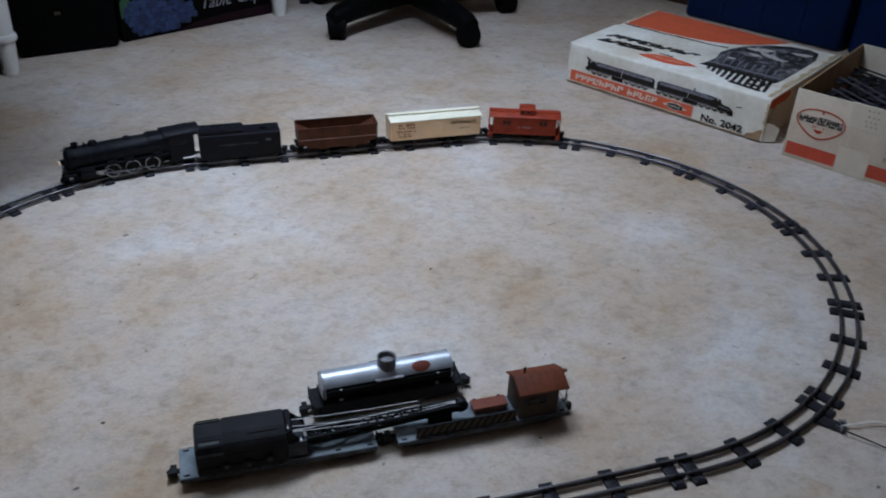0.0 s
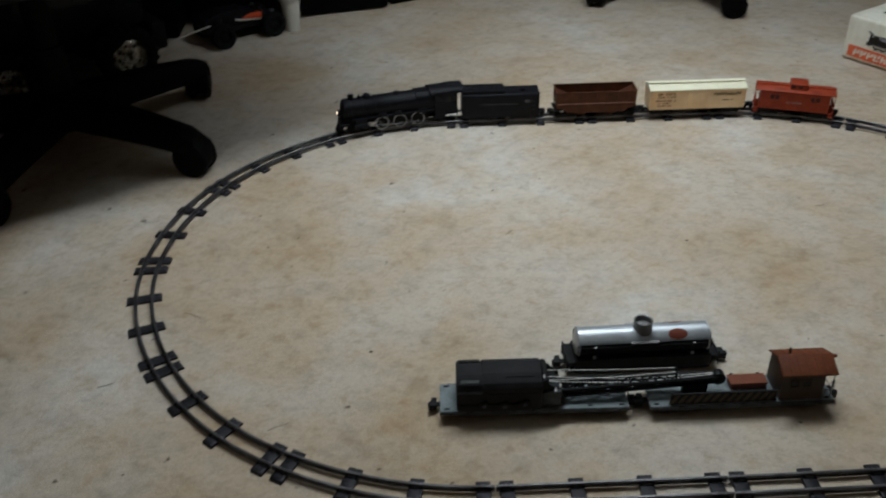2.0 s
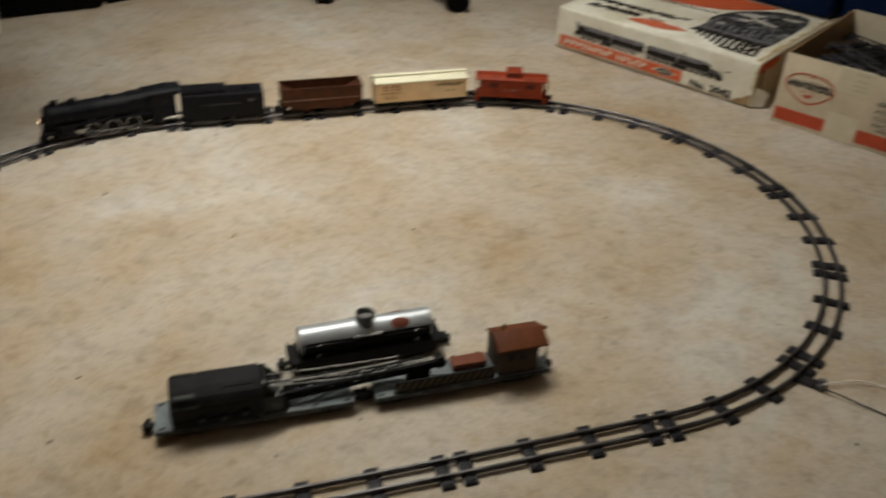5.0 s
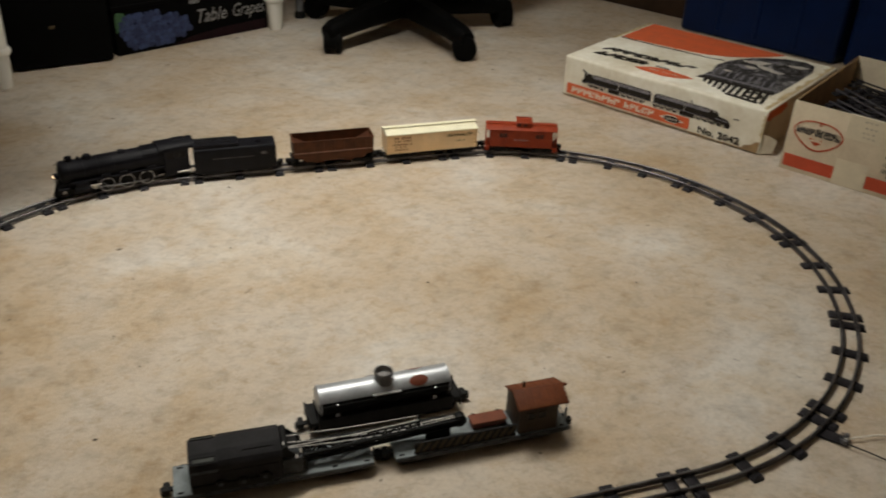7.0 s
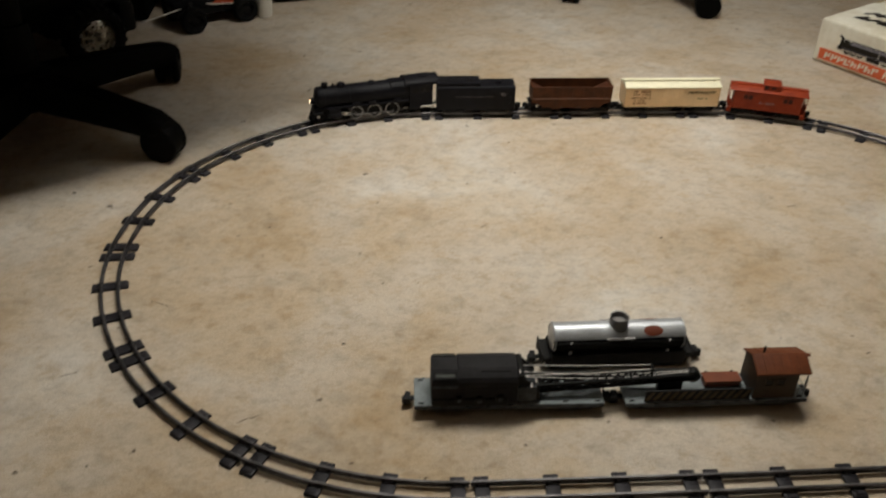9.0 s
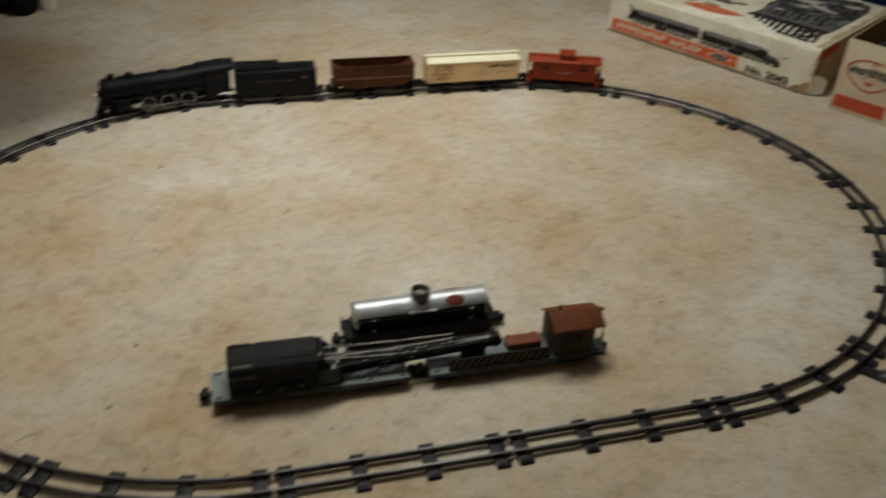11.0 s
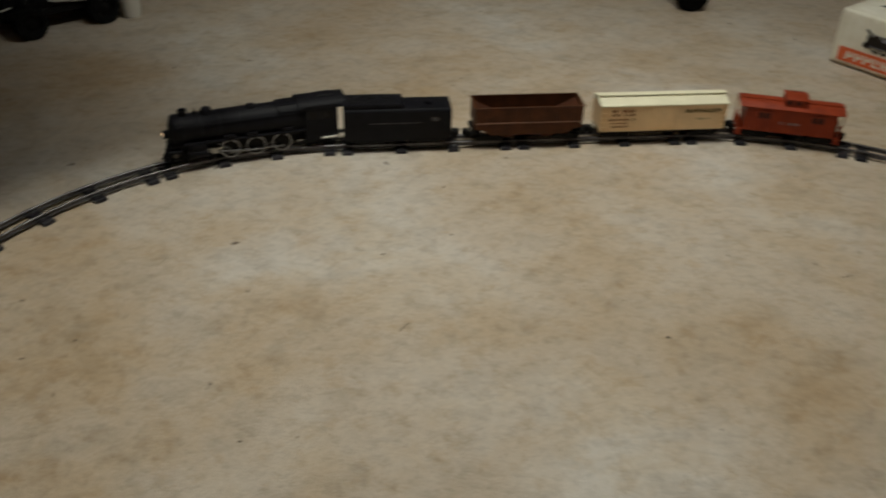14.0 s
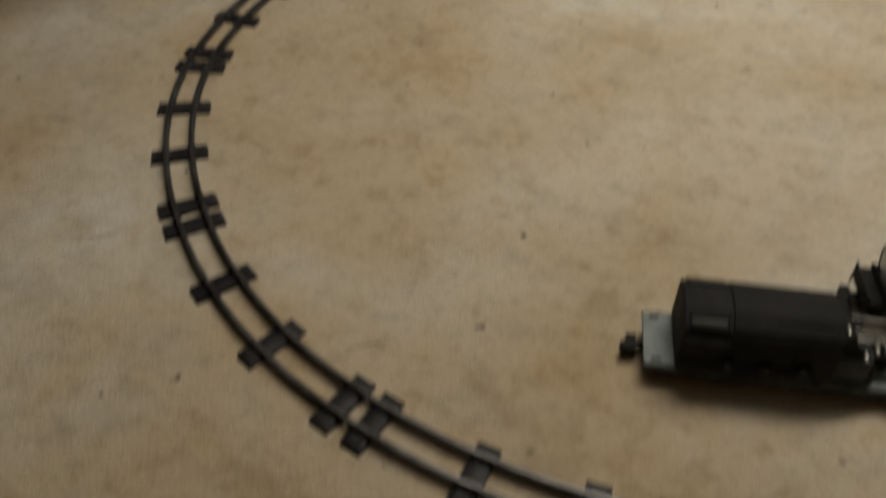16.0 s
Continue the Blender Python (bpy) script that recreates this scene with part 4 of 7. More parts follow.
def caboose(m):
    e = thing("caboose", m, "red toy caboose with a roof cupola and end platforms", "toy train car")
    h, w = 0.0640, 0.0218
    bm = B()
    block(bm, -h, h, -w, w, 0.0135, 0.0520, 0.0008, 1)
    part("car_body", bm, CABOOSE, e)
    bm = B()
    arc = [(-w - 0.0022, 0.0510), (w + 0.0022, 0.0510), (w + 0.0018, 0.0528), (0.012, 0.0570), (0, 0.0582), (-0.012, 0.0570), (-w - 0.0018, 0.0528)]
    prism(bm, arc, -h - 0.0090, h + 0.0090, YZ, 0.0005)
    roof = part("roof", bm, CABOOSE, e)
    bm = B()
    block(bm, -h - 0.0085, -0.021, -0.005, 0.005, 0.0578, 0.0594, 0.0003, 1)
    block(bm, 0.013, h + 0.0085, -0.005, 0.005, 0.0578, 0.0594, 0.0003, 1)
    part("running_board", bm, CABOOSE, roof)
    bm = B()
    block(bm, -0.019, 0.011, -0.0165, 0.0165, 0.0525, 0.0665, 0.0006, 1)
    cup = part("cupola", bm, CABOOSE, e)
    bm = B()
    prism(bm, [(-0.0178, 0.0660), (0.0178, 0.0660), (0.0174, 0.0674), (0, 0.0700), (-0.0174, 0.0674)], -0.0202, 0.0122, YZ, 0.0005)
    part("cupola_roof", bm, CABOOSE, cup)
    for s in (-1, 1):
        ms = Matrix.Rotation(0 if s < 0 else math.pi, 4, "Z") @ Matrix.Translation((0, -w, 0)) @ FRONT
        for x in (-0.037, 0.037):
            bm = B()
            prism(bm, [(x - 0.0085, 0.0345), (x + 0.0085, 0.0345), (x + 0.0085, 0.0450), (x - 0.0085, 0.0450)], 0.0001, 0.0004, ms)
            pane = part("window", bm, CABOOSEPANE, e, "dark window")
            bm = B()
            for a, b, c, d in ((x - 0.0098, x + 0.0098, 0.0330, 0.0348), (x - 0.0098, x + 0.0098, 0.0447, 0.0463), (x - 0.0098, x - 0.0082, 0.0348, 0.0447),
                               (x + 0.0082, x + 0.0098, 0.0348, 0.0447), (x - 0.0006, x + 0.0006, 0.0348, 0.0447)):
                prism(bm, [(a, c), (b, c), (b, d), (a, d)], 0, 0.0013, ms)
            part("window_frame", bm, CABOOSE, pane, smooth=0)
        mc = Matrix.Rotation(0 if s < 0 else math.pi, 4, "Z") @ Matrix.Translation((0, -0.0165, 0)) @ FRONT
        o = 0.004 if s < 0 else -0.004
        for x in (-0.0105 - o + 0.0, 0.0025 - o + 0.0):
            bm = B()
            prism(bm, [(x - 0.004, 0.0590), (x + 0.004, 0.0590), (x + 0.004, 0.0640), (x - 0.004, 0.0640)], 0.0001, 0.0004, mc)
            part("window", bm, CABOOSEPANE, cup, "dark window")
        bm = B()
        bars(bm, -0.014, 0.0285, 0.028, 0.0034, 9, 0.0002, 0.0004, ms, 0, 0.35, 12)
        tagged(part("lettering", bm, PALEINK, e, "small pale lettering", smooth=0), kind="stuff")
        bm = B()
        for k in range(18):
            x = -h + 0.004 + k * (2 * h - 0.008) / 17
            prism(bm, [(x - 0.0003, 0.0150), (x + 0.0003, 0.0150), (x + 0.0003, 0.0350), (x - 0.0003, 0.0350)], 0.0, 0.0005, ms)
        tagged(part("board_ribs", bm, CABOOSE, e, smooth=0), kind="stuff")
    for s in (-1, 1):
        bm = B()
        block(bm, min(s * h, s * (h + 0.0090)), max(s * h, s * (h + 0.0090)), -0.0205, 0.0205, 0.0125, 0.0150, 0.0005, 1)
        x = s * (h + 0.0080)
        for y in (-0.0195, -0.007, 0.007, 0.0195):
            rod(bm, (x, y, 0.0150), (x, y, 0.0300), 0.0011, seg=6)
        rod(bm, (x, -0.0195, 0.0300), (x, 0.0195, 0.0300), 0.0008, seg=6)
        rod(bm, (x, -0.0195, 0.0225), (x, 0.0195, 0.0225), 0.0006, seg=6)
        for y in (-0.0200, 0.0200):
            rod(bm, (x, y, 0.0150), (x, y, 0.0515), 0.0008, seg=6)
        for y in (-0.0215, 0.0215):
            block(bm, min(s * (h + 0.001), s * (h + 0.009)), max(s * (h + 0.001), s * (h + 0.009)), y - 0.002, y + 0.002, 0.0050, 0.0066, 0.0003, 1)
            block(bm, min(s * (h + 0.001), s * (h + 0.009)), max(s * (h + 0.001), s * (h + 0.009)), y - 0.001, y + 0.001, 0.0066, 0.0128)
        part("platform", bm, CABOOSE, e, "red end platform with railings")
    bm = B()
    block(bm, -h, h, -0.016, 0.016, 0.0115, 0.0148, 0.0006, 1)
    part("underframe", bm, CHASSIS, e)
    bm = B()
    block(bm, -0.014, 0.014, -0.0212, -0.0180, 0.0092, 0.0112, 0.0004, 1)
    part("brake_rod", bm, DULLSTEEL, e)
    truck(e, -0.046)
    truck(e, 0.046)
    coupler(e, -h - 0.006, -1)
    coupler(e, h + 0.006, 1)
    return e


engine(placed(NOSE, 0.250, 0.38) @ Matrix.Diagonal((1, 1, 0.95, 1)))
tender(placed(NOSE - 0.2555, 0.152) @ Matrix.Diagonal((1, 1, 0.95, 1)))
hopper(placed(NOSE - 0.441, 0.156) @ Matrix.Diagonal((1, 1, 0.90, 1)))
boxcar(placed(NOSE - 0.624, 0.188) @ Matrix.Diagonal((1, 1, 0.92, 1)))
caboose(placed(NOSE - 0.834, 0.150) @ Matrix.Diagonal((1, 1, 0.97, 1)))


# ---------------------------------------------------------------- cars standing on the carpet
def flatbed(e, a, b, w=0.0240, slots=()):
    """Deck, sills and stake pockets of a long flat car that reaches from a to b."""
    bm = B()
    block(bm, a, b, -w, w, 0.0150, 0.0185, 0.0006, 1)
    part("deck", bm, DECK, e, "blue-grey deck", smooth=0)
    for s in (-1, 1):
        bm = B()
        prism(bm, [(a, 0.0180), (b, 0.0180), (b, 0.0135), (b * 0.72, 0.0115), (a * 0.72, 0.0115), (a, 0.0135)], 0, 0.0022,
              Matrix.Translation((0, s * w + 0.0011 - s * 0.0006, 0)) @ XZ)
        part("side_sill", bm, SILL, e, smooth=0)
        first = None
        for x in [a + 0.012 + i * (b - a - 0.024) / 8 for i in range(9)]:
            if first is None:
                bm = B()
                block(bm, -0.0022, 0.0022, -0.0012, 0.0012, 0.0, 0.0052, 0.0003, 1)
                first = part("stake_pocket", bm, SILL, e, m=Matrix.Translation((x, s * (w + 0.0006), 0.0128)))
            else:
                again(first, Matrix.Translation((x, s * (w + 0.0006), 0.0128)))
    first = None
    for x in (a + 0.008, b - 0.008) + slots:
        for y in (-w + 0.0042, w - 0.0042):
            m = Matrix.Translation((x, y, 0.0185))
            if first is None:
                bm = B()
                block(bm, -0.0032, 0.0032, -0.0013, 0.0013, -0.0004, 0.0006, 0.0003, 1)
                first = part("deck_slot", bm, GLASSDARK, e, m=m)
            else:
                again(first, m)


def crane_car(m):
    e = thing("crane_car", m, "toy crane car, black cab and boom on a blue-grey flat car", "toy train car")
    h = 0.112
    flatbed(e, -h, h, slots=(0.0665,))
    truck(e, -0.072)
    truck(e, 0.081)
    coupler(e, -h, -1)
    coupler(e, h, 1)
    # cab: shallow rounded roof with a raised rear part, a window let into its slope on either side
    x0, x1, w = -0.092, 0.008, 0.0245
    bm = B()
    prism(bm, [(-w, 0.0200), (w, 0.0200), (w, 0.0515), (w - 0.0012, 0.0545), (w - 0.0035, 0.0568), (0.010, 0.0625), (-0.010, 0.0625), (-w + 0.0035, 0.0568), (-w + 0.0012, 0.0545), (-w, 0.0515)], x0, x1, YZ, 0.0008)
    cab = part("crane_cab", bm, CRANE, e, "charcoal crane cab with a shallow roof")
    bm = B()
    prism(bm, [(-w - 0.0006, 0.0470), (-w + 0.0004, 0.0470), (-w + 0.0040, 0.0560), (-0.010, 0.0620), (0.010, 0.0620), (w - 0.0040, 0.0560), (w - 0.0004, 0.0470), (w + 0.0006, 0.0470), (w + 0.0006, 0.0530),
               (w - 0.0030, 0.0588), (0.010, 0.0648), (-0.010, 0.0648), (-w + 0.0030, 0.0588), (-w - 0.0006, 0.0530)], x0 + 0.031, x1 - 0.0005, YZ, 0.0004)
    part("raised_roof", bm, CRANE, cab)
    bm = B()
    block(bm, x0 + 0.058, x1 - 0.008, -0.0152, -0.0144, 0.0618, 0.0632, 0.0002, 1)
    part("roof_seam", bm, CHASSIS, cab)
    for s in (-1, 1):
        slope = Matrix.Translation((-0.0762, s * 0.0178, 0.0590)) @ Matrix.Rotation(radians(-24.5 * s), 4, "X")
        bm = B()
        for a, b, c, d in ((-0.0130, 0.0130, -0.0052, -0.0036), (-0.0130, 0.0130, 0.0026, 0.0042), (-0.0130, -0.0112, -0.0036, 0.0026), (0.0112, 0.0130, -0.0036, 0.0026)):
            block(bm, a, b, c, d, -0.0010, 0.0012, 0.0003, 1, slope)
        part("window_frame", bm, CHASSIS, cab, "raised black window frame", smooth=0)
        bm = B()
        block(bm, -0.0110, 0.0110, -0.0020, 0.0024, -0.0010, 0.0002, 0, 1, slope)
        part("window", bm, CABPANE, cab, "dull grey-green window")
        ms = Matrix.Rotation(0 if s < 0 else math.pi, 4, "Z") @ Matrix.Translation((0, -w, 0)) @ FRONT
        bm = B()
        for x, hw in ((x0 + 0.017, 0.015), (x0 + 0.052, 0.016), (x0 + 0.084, 0.012)):
            xx = x if s < 0 else -x
            prism(bm, [(xx - hw, 0.0245), (xx + hw, 0.0245), (xx + hw, 0.0450), (xx - hw, 0.0450)], -0.0002, 0.0007, ms, 0.0002)
        part("side_panel", bm, CRANE, cab, smooth=0)
        bm = B()
        y0, y1 = sorted((s * w, s * (w + 0.0016)))
        block(bm, x0 + 0.001, x0 + 0.030, y0, y1, 0.0462, 0.0500, 0.0006, 1)
        part("window_ledge", bm, SILL, cab, "worn grey ledge under the window")
        # machinery that shows through the lower side: casing, gear wheels with rubbed faces
        bm = B()
        y0, y1 = sorted((s * 0.0240, s * 0.0268))
        block(bm, x0 + 0.001, x1 - 0.012, y0, y1, 0.0192, 0.0300, 0.0010, 2)
        part("gear_casing", bm, CHASSIS, e, "black gear casing")
        for x, r, z in ((-0.060, 0.0052, 0.0300), (-0.036, 0.0062, 0.0285), (-0.012, 0.0058, 0.0310)):
            bm = B()
            rod(bm, (x, s * 0.0262, z), (x, s * 0.0288, z), r, seg=20, bevel=0.0005)
            gear = part("gear_wheel", bm, CHASSIS, e, "black gear wheel")
            bm = B()
            rod(bm, (x, s * 0.0284, z), (x, s * 0.0296, z), r * 0.45, seg=14, bevel=0.0003)
            part("gear_boss", bm, SILL, gear, "rubbed grey boss")
    bm = B()
    rod(bm, (-0.040, 0, 0.0180), (-0.040, 0, 0.0212), 0.020, seg=28)
    part("turntable", bm, CHASSIS, e)
    bm = B()
    block(bm, x1 + 0.0005, x1 + 0.0225, -0.0225, -0.0050, 0.0215, 0.0435, 0.0018, 2)
    block(bm, x1 + 0.0005, x1 + 0.0160, -0.0050, 0.0215, 0.0215, 0.0400, 0.0015, 2)
    part("winch_housing", bm, SILL, e, "worn dark grey winch housing")
    for x, y, z in ((x1 + 0.003, -0.012, 0.0585), (x1 + 0.021, -0.0195, 0.0520), (x1 + 0.016, -0.0205, 0.0455)):
        bm = B()
        rod(bm, (x, y - 0.003, z), (x, y + 0.003, z), 0.0013, seg=10, bevel=0.0003)
        part("pulley_pin", bm, STEEL, e, "bright pulley pin")
    # winch drum, gears and a-frame in front of the cab
    bm = B()
    rod(bm, (0.022, -0.016, 0.036), (0.022, 0.016, 0.036), 0.0075, seg=20, bevel=0.001)
    for y in (-0.0165, 0.0165):
        rod(bm, (0.022, y - 0.0012, 0.036), (0.022, y + 0.0012, 0.036), 0.0105, seg=24)
        prism(bm, [(0.006, 0.0215), (0.036, 0.0215), (0.030, 0.040), (0.012, 0.058), (0.006, 0.058)], -0.001, 0.001, Matrix.Translation((0, y * 1.12, 0)) @ XZ)
    rod(bm, (0.012, -0.019, 0.0555), (0.012, 0.019, 0.0555), 0.0042, seg=14, bevel=0.0006)
    rod(bm, (0.030, -0.019, 0.0275), (0.030, 0.019, 0.0275), 0.0055, seg=16, bevel=0.0006)
    part("winch", bm, CHASSIS, e, "black winch drum and frame")
    # lattice boom, lowered over the next car
    bx0, bx1 = 0.026, 0.220
    za, zb = 0.0300, 0.0400

    def chord(f, s, up):
        wdt = 0.0105 * (1 - f) + 0.0045 * f
        hgt = 0.0042 * (1 - f) + 0.0030 * f
        return Vector((bx0 + (bx1 - bx0) * f, s * wdt, za + (zb - za) * f + up * hgt))
    bm = B()
    for s in (-1, 1):
        for up in (-1, 1):
            rod(bm, chord(0, s, up), chord(1, s, up), 0.0024, seg=8)
    n = 13
    for k in range(n):
        f0, f1 = k / n, (k + 1) / n
        for s in (-1, 1):
            rod(bm, chord(f0, s, -1 if k % 2 else 1), chord(f1, s, 1 if k % 2 else -1), 0.0018, seg=6)
        for up in (-1, 1):
            rod(bm, chord(f0, -1, up), chord(f0, 1, up), 0.0018, seg=6)
            rod(bm, chord(f0, -1 if k % 2 else 1, up), chord(f1, 1 if k % 2 else -1, up), 0.0017, seg=6)
    boom = part("boom", bm, BOOM, e, "black lattice boom, lowered")
    bm = B()
    tip = chord(1, 0, 0)
    rod(bm, tip + Vector((0, -0.0050, 0)), tip + Vector((0, 0.0050, 0)), 0.0085, seg=18, bevel=0.0006)
    part("pulley", bm, BOOM, boom)
    bm = B()
    rod(bm, chord(0.80, -1, 0), chord(0.80, 1, 0), 0.0040, seg=14)
    part("pulley", bm, BOOM, boom)
    bm = B()
    hx = chord(0.86, 0, 0)
    block(bm, hx.x - 0.014, hx.x + 0.016, -0.0058, 0.0058, 0.0200, 0.0360, 0.0020, 2)
    sweep(bm, curve_points([(hx.x, 0, 0.021), (hx.x + 0.006, 0, 0.0195), (hx.x + 0.010, 0, 0.0215), (hx.x + 0.0115, 0, 0.026)], 5), 0.0011, 8)
    part("hook_block", bm, BOOM, boom, "black hook block")
    for s, f, mid in ((-1, 0.74, 0.0490), (1, 0.74, 0.0500), (-0.5, 0.98, 0.0395), (0.5, 0.98, 0.0400)):
        a = Vector((0.016, s * 0.009, 0.0500 if abs(s) == 1 else 0.0440))
        b = chord(f, s * 0.6, 1.3) + Vector((0, 0, 0.011 if abs(s) == 1 else 0.002))
        c = (a + b) / 2 + Vector((0, 0, -0.0015 if abs(s) == 1 else -0.0065))
        bm = B()
        sweep(bm, curve_points([a, c, b], 8), 0.00062, 6)
        part("cable", bm, CORD, e, "silver rigging cable")
    bm = B()
    for s in (-1, 1):
        rod(bm, chord(0.74, s * 0.6, 1), chord(0.74, s * 0.6, 1.3) + Vector((0, 0, 0.0125)), 0.0012, seg=8)
    rod(bm, chord(0.74, -0.7, 1.3) + Vector((0, 0, 0.0118)), chord(0.74, 0.7, 1.3) + Vector((0, 0, 0.0118)), 0.0015, seg=8)
    part("spreader", bm, BOOM, e)
    return e


def boom_car(m):
    e = thing("boom_tender_car", m, "toy work car, blue-grey deck with a brown cabin", "toy train car")
    flatbed(e, -0.118, 0.101, 0.0235)
    truck(e, -0.090)
    truck(e, 0.064)
    coupler(e, -0.118, -1)
    coupler(e, 0.099, 1)
    # cabin with pitched roof that overhangs at the end
    x0, x1, w = 0.0345, 0.0850, 0.0210
    bm = B()
    prism(bm, [(-w, 0.0185), (w, 0.0185), (w, 0.0575), (0, 0.0680), (-w, 0.0575)], x0, x1, YZ, 0.0006)
    cabin = part("cabin", bm, CABIN, e, "dark brown cabin")
    bm = B()
    prism(bm, [(-w - 0.0030, 0.0565), (0, 0.0677), (w + 0.0030, 0.0565), (w + 0.0030, 0.0585), (0, 0.0700), (-w - 0.0030, 0.0585)], x0 - 0.003, x1 + 0.012, YZ, 0.0003)
    roof = part("roof", bm, ROOFBROWN, e, "reddish brown pitched roof")
    first = None
    for s in (-1, 1):
        for k in range(7):
            mm = Matrix.Translation((x0 - 0.001 + k * 0.0103, 0, 0.0702)) @ Matrix.Rotation(0 if s > 0 else math.pi, 4, "Z") @ Matrix.Rotation(radians(-25.2), 4, "X")
            if first is None:
                bm = B()
                block(bm, -0.0005, 0.0005, 0.0, 0.0260, -0.0006, 0.0003, 0.0002, 1)
                first = part("roof_batten", bm, ROOFBROWN, roof, m=mm)
            else:
                again(first, mm)
    bm = B()
    rod(bm, (x0 + 0.014, 0.006, 0.064), (x0 + 0.014, 0.006, 0.0755), 0.0014, seg=10)
    part("stovepipe", bm, CHASSIS, roof)
    bm = B()
    rod(bm, (x1 + 0.008, 0.0, 0.0660), (x1 + 0.017, 0.0, 0.0660), 0.0022, seg=10)
    part("end_lamp", bm, ROOFBROWN, roof)
    for s in (-1, 1):
        ms = Matrix.Rotation(0 if s < 0 else math.pi, 4, "Z") @ Matrix.Translation((0, -w, 0)) @ FRONT
        for x in (0.050, 0.064):
            xx = x if s < 0 else -x
            bm = B()
            prism(bm, [(xx - 0.0046, 0.0390), (xx + 0.0046, 0.0390), (xx + 0.0046, 0.0480), (xx - 0.0046, 0.0480)], -0.0002, 0.0003, ms)
            pane = part("window", bm, GLASSDARK, cabin, "dark window")
            bm = B()
            for a, b, c, d in ((xx - 0.0058, xx + 0.0058, 0.0378, 0.0392), (xx - 0.0058, xx + 0.0058, 0.0478, 0.0490), (xx - 0.0058, xx - 0.0045, 0.0392, 0.0478), (xx + 0.0045, xx + 0.0058, 0.0392, 0.0478)):
                prism(bm, [(a, c), (b, c), (b, d), (a, d)], -0.0002, 0.0011, ms)
            part("window_frame", bm, CABIN, pane, smooth=0)
        bm = B()
        bars(bm, 0.044 if s < 0 else -0.068, 0.0285, 0.024, 0.0022, 8, 0.0, 0.0003, ms, 0, 0.35, 21)
        part("lettering", bm, RACK, cabin, "worn tiny lettering", smooth=0)
    bm = B()
    for y in (-0.0195, 0.0195):
        rod(bm, (x1 + 0.011, y, 0.0185), (x1 + 0.011, y, 0.0570), 0.0008, seg=6)
        rod(bm, (x1 + 0.012, y, 0.0310), (x1, y, 0.0310), 0.0007, seg=6)
        rod(bm, (x1 + 0.004, y, 0.0185), (x1 + 0.004, y, 0.0310), 0.0006, seg=6)
    rod(bm, (x1 + 0.012, -0.0195, 0.0310), (x1 + 0.012, 0.0195, 0.0310), 0.0007, seg=6)
    part("railing", bm, DECK, e, "thin grey end railing")
    bm = B()
    rod(bm, (x1 + 0.0128, -0.0175, 0.0300), (x1 + 0.0128, -0.0175, 0.0440), 0.0016, seg=8)
    rod(bm, (x1 + 0.0128, -0.0130, 0.0370), (x1 + 0.0128, -0.0205, 0.0370), 0.0012, seg=8)
    part("brake_wheel", bm, STEEL, e, "bright brake wheel at the end")
    # dark rack with slanting ochre slats along the front edge
    for s in (-1,):
        y = s * 0.0205
        bm = B()
        block(bm, -0.096, 0.032, y - 0.0012, y + 0.0012, 0.0185, 0.0203, 0.0002, 1)
        block(bm, -0.096, 0.032, y - 0.0012, y + 0.0012, 0.0330, 0.0346, 0.0002, 1)
        block(bm, -0.095, 0.031, y - 0.0004, y + 0.0004, 0.0200, 0.0335)
        rack = part("stake_rack", bm, CHASSIS, e, "dark rack with slanting ochre slats", smooth=0)
        first = None
        for k in range(13):
            mm = Matrix.Translation((-0.0895 + k * 0.0096, y, 0.0266)) @ Matrix.Rotation(radians(30), 4, "Y")
            if first is None:
                bm = B()
                block(bm, -0.0021, 0.0021, -0.0012, 0.0012, -0.0078, 0.0078, 0.0003, 1)
                first = part("slat", bm, RACK, rack, m=mm)
            else:
                again(first, mm)
    bm = B()
    block(bm, -0.016, 0.027, 0.000, 0.0160, 0.0185, 0.0265, 0.0008, 1)
    tb = part("toolbox", bm, TOOLRED, e, "brick red toolbox on the deck")
    bm = B()
    block(bm, -0.0172, 0.0282, -0.0010, 0.0172, 0.0262, 0.0282, 0.0006, 1)
    part("lid", bm, TOOLRED, tb)
    first = None
    for x in (-0.011, 0.021):
        mm = Matrix.Translation((x, 0.0175, 0.0275))
        if first is None:
            bm = B()
            block(bm, -0.002, 0.002, -0.001, 0.001, -0.003, 0.0012, 0.0003, 1)
            first = part("hinge", bm, CHASSIS, tb, m=mm)
        else:
            again(first, mm)
    return e


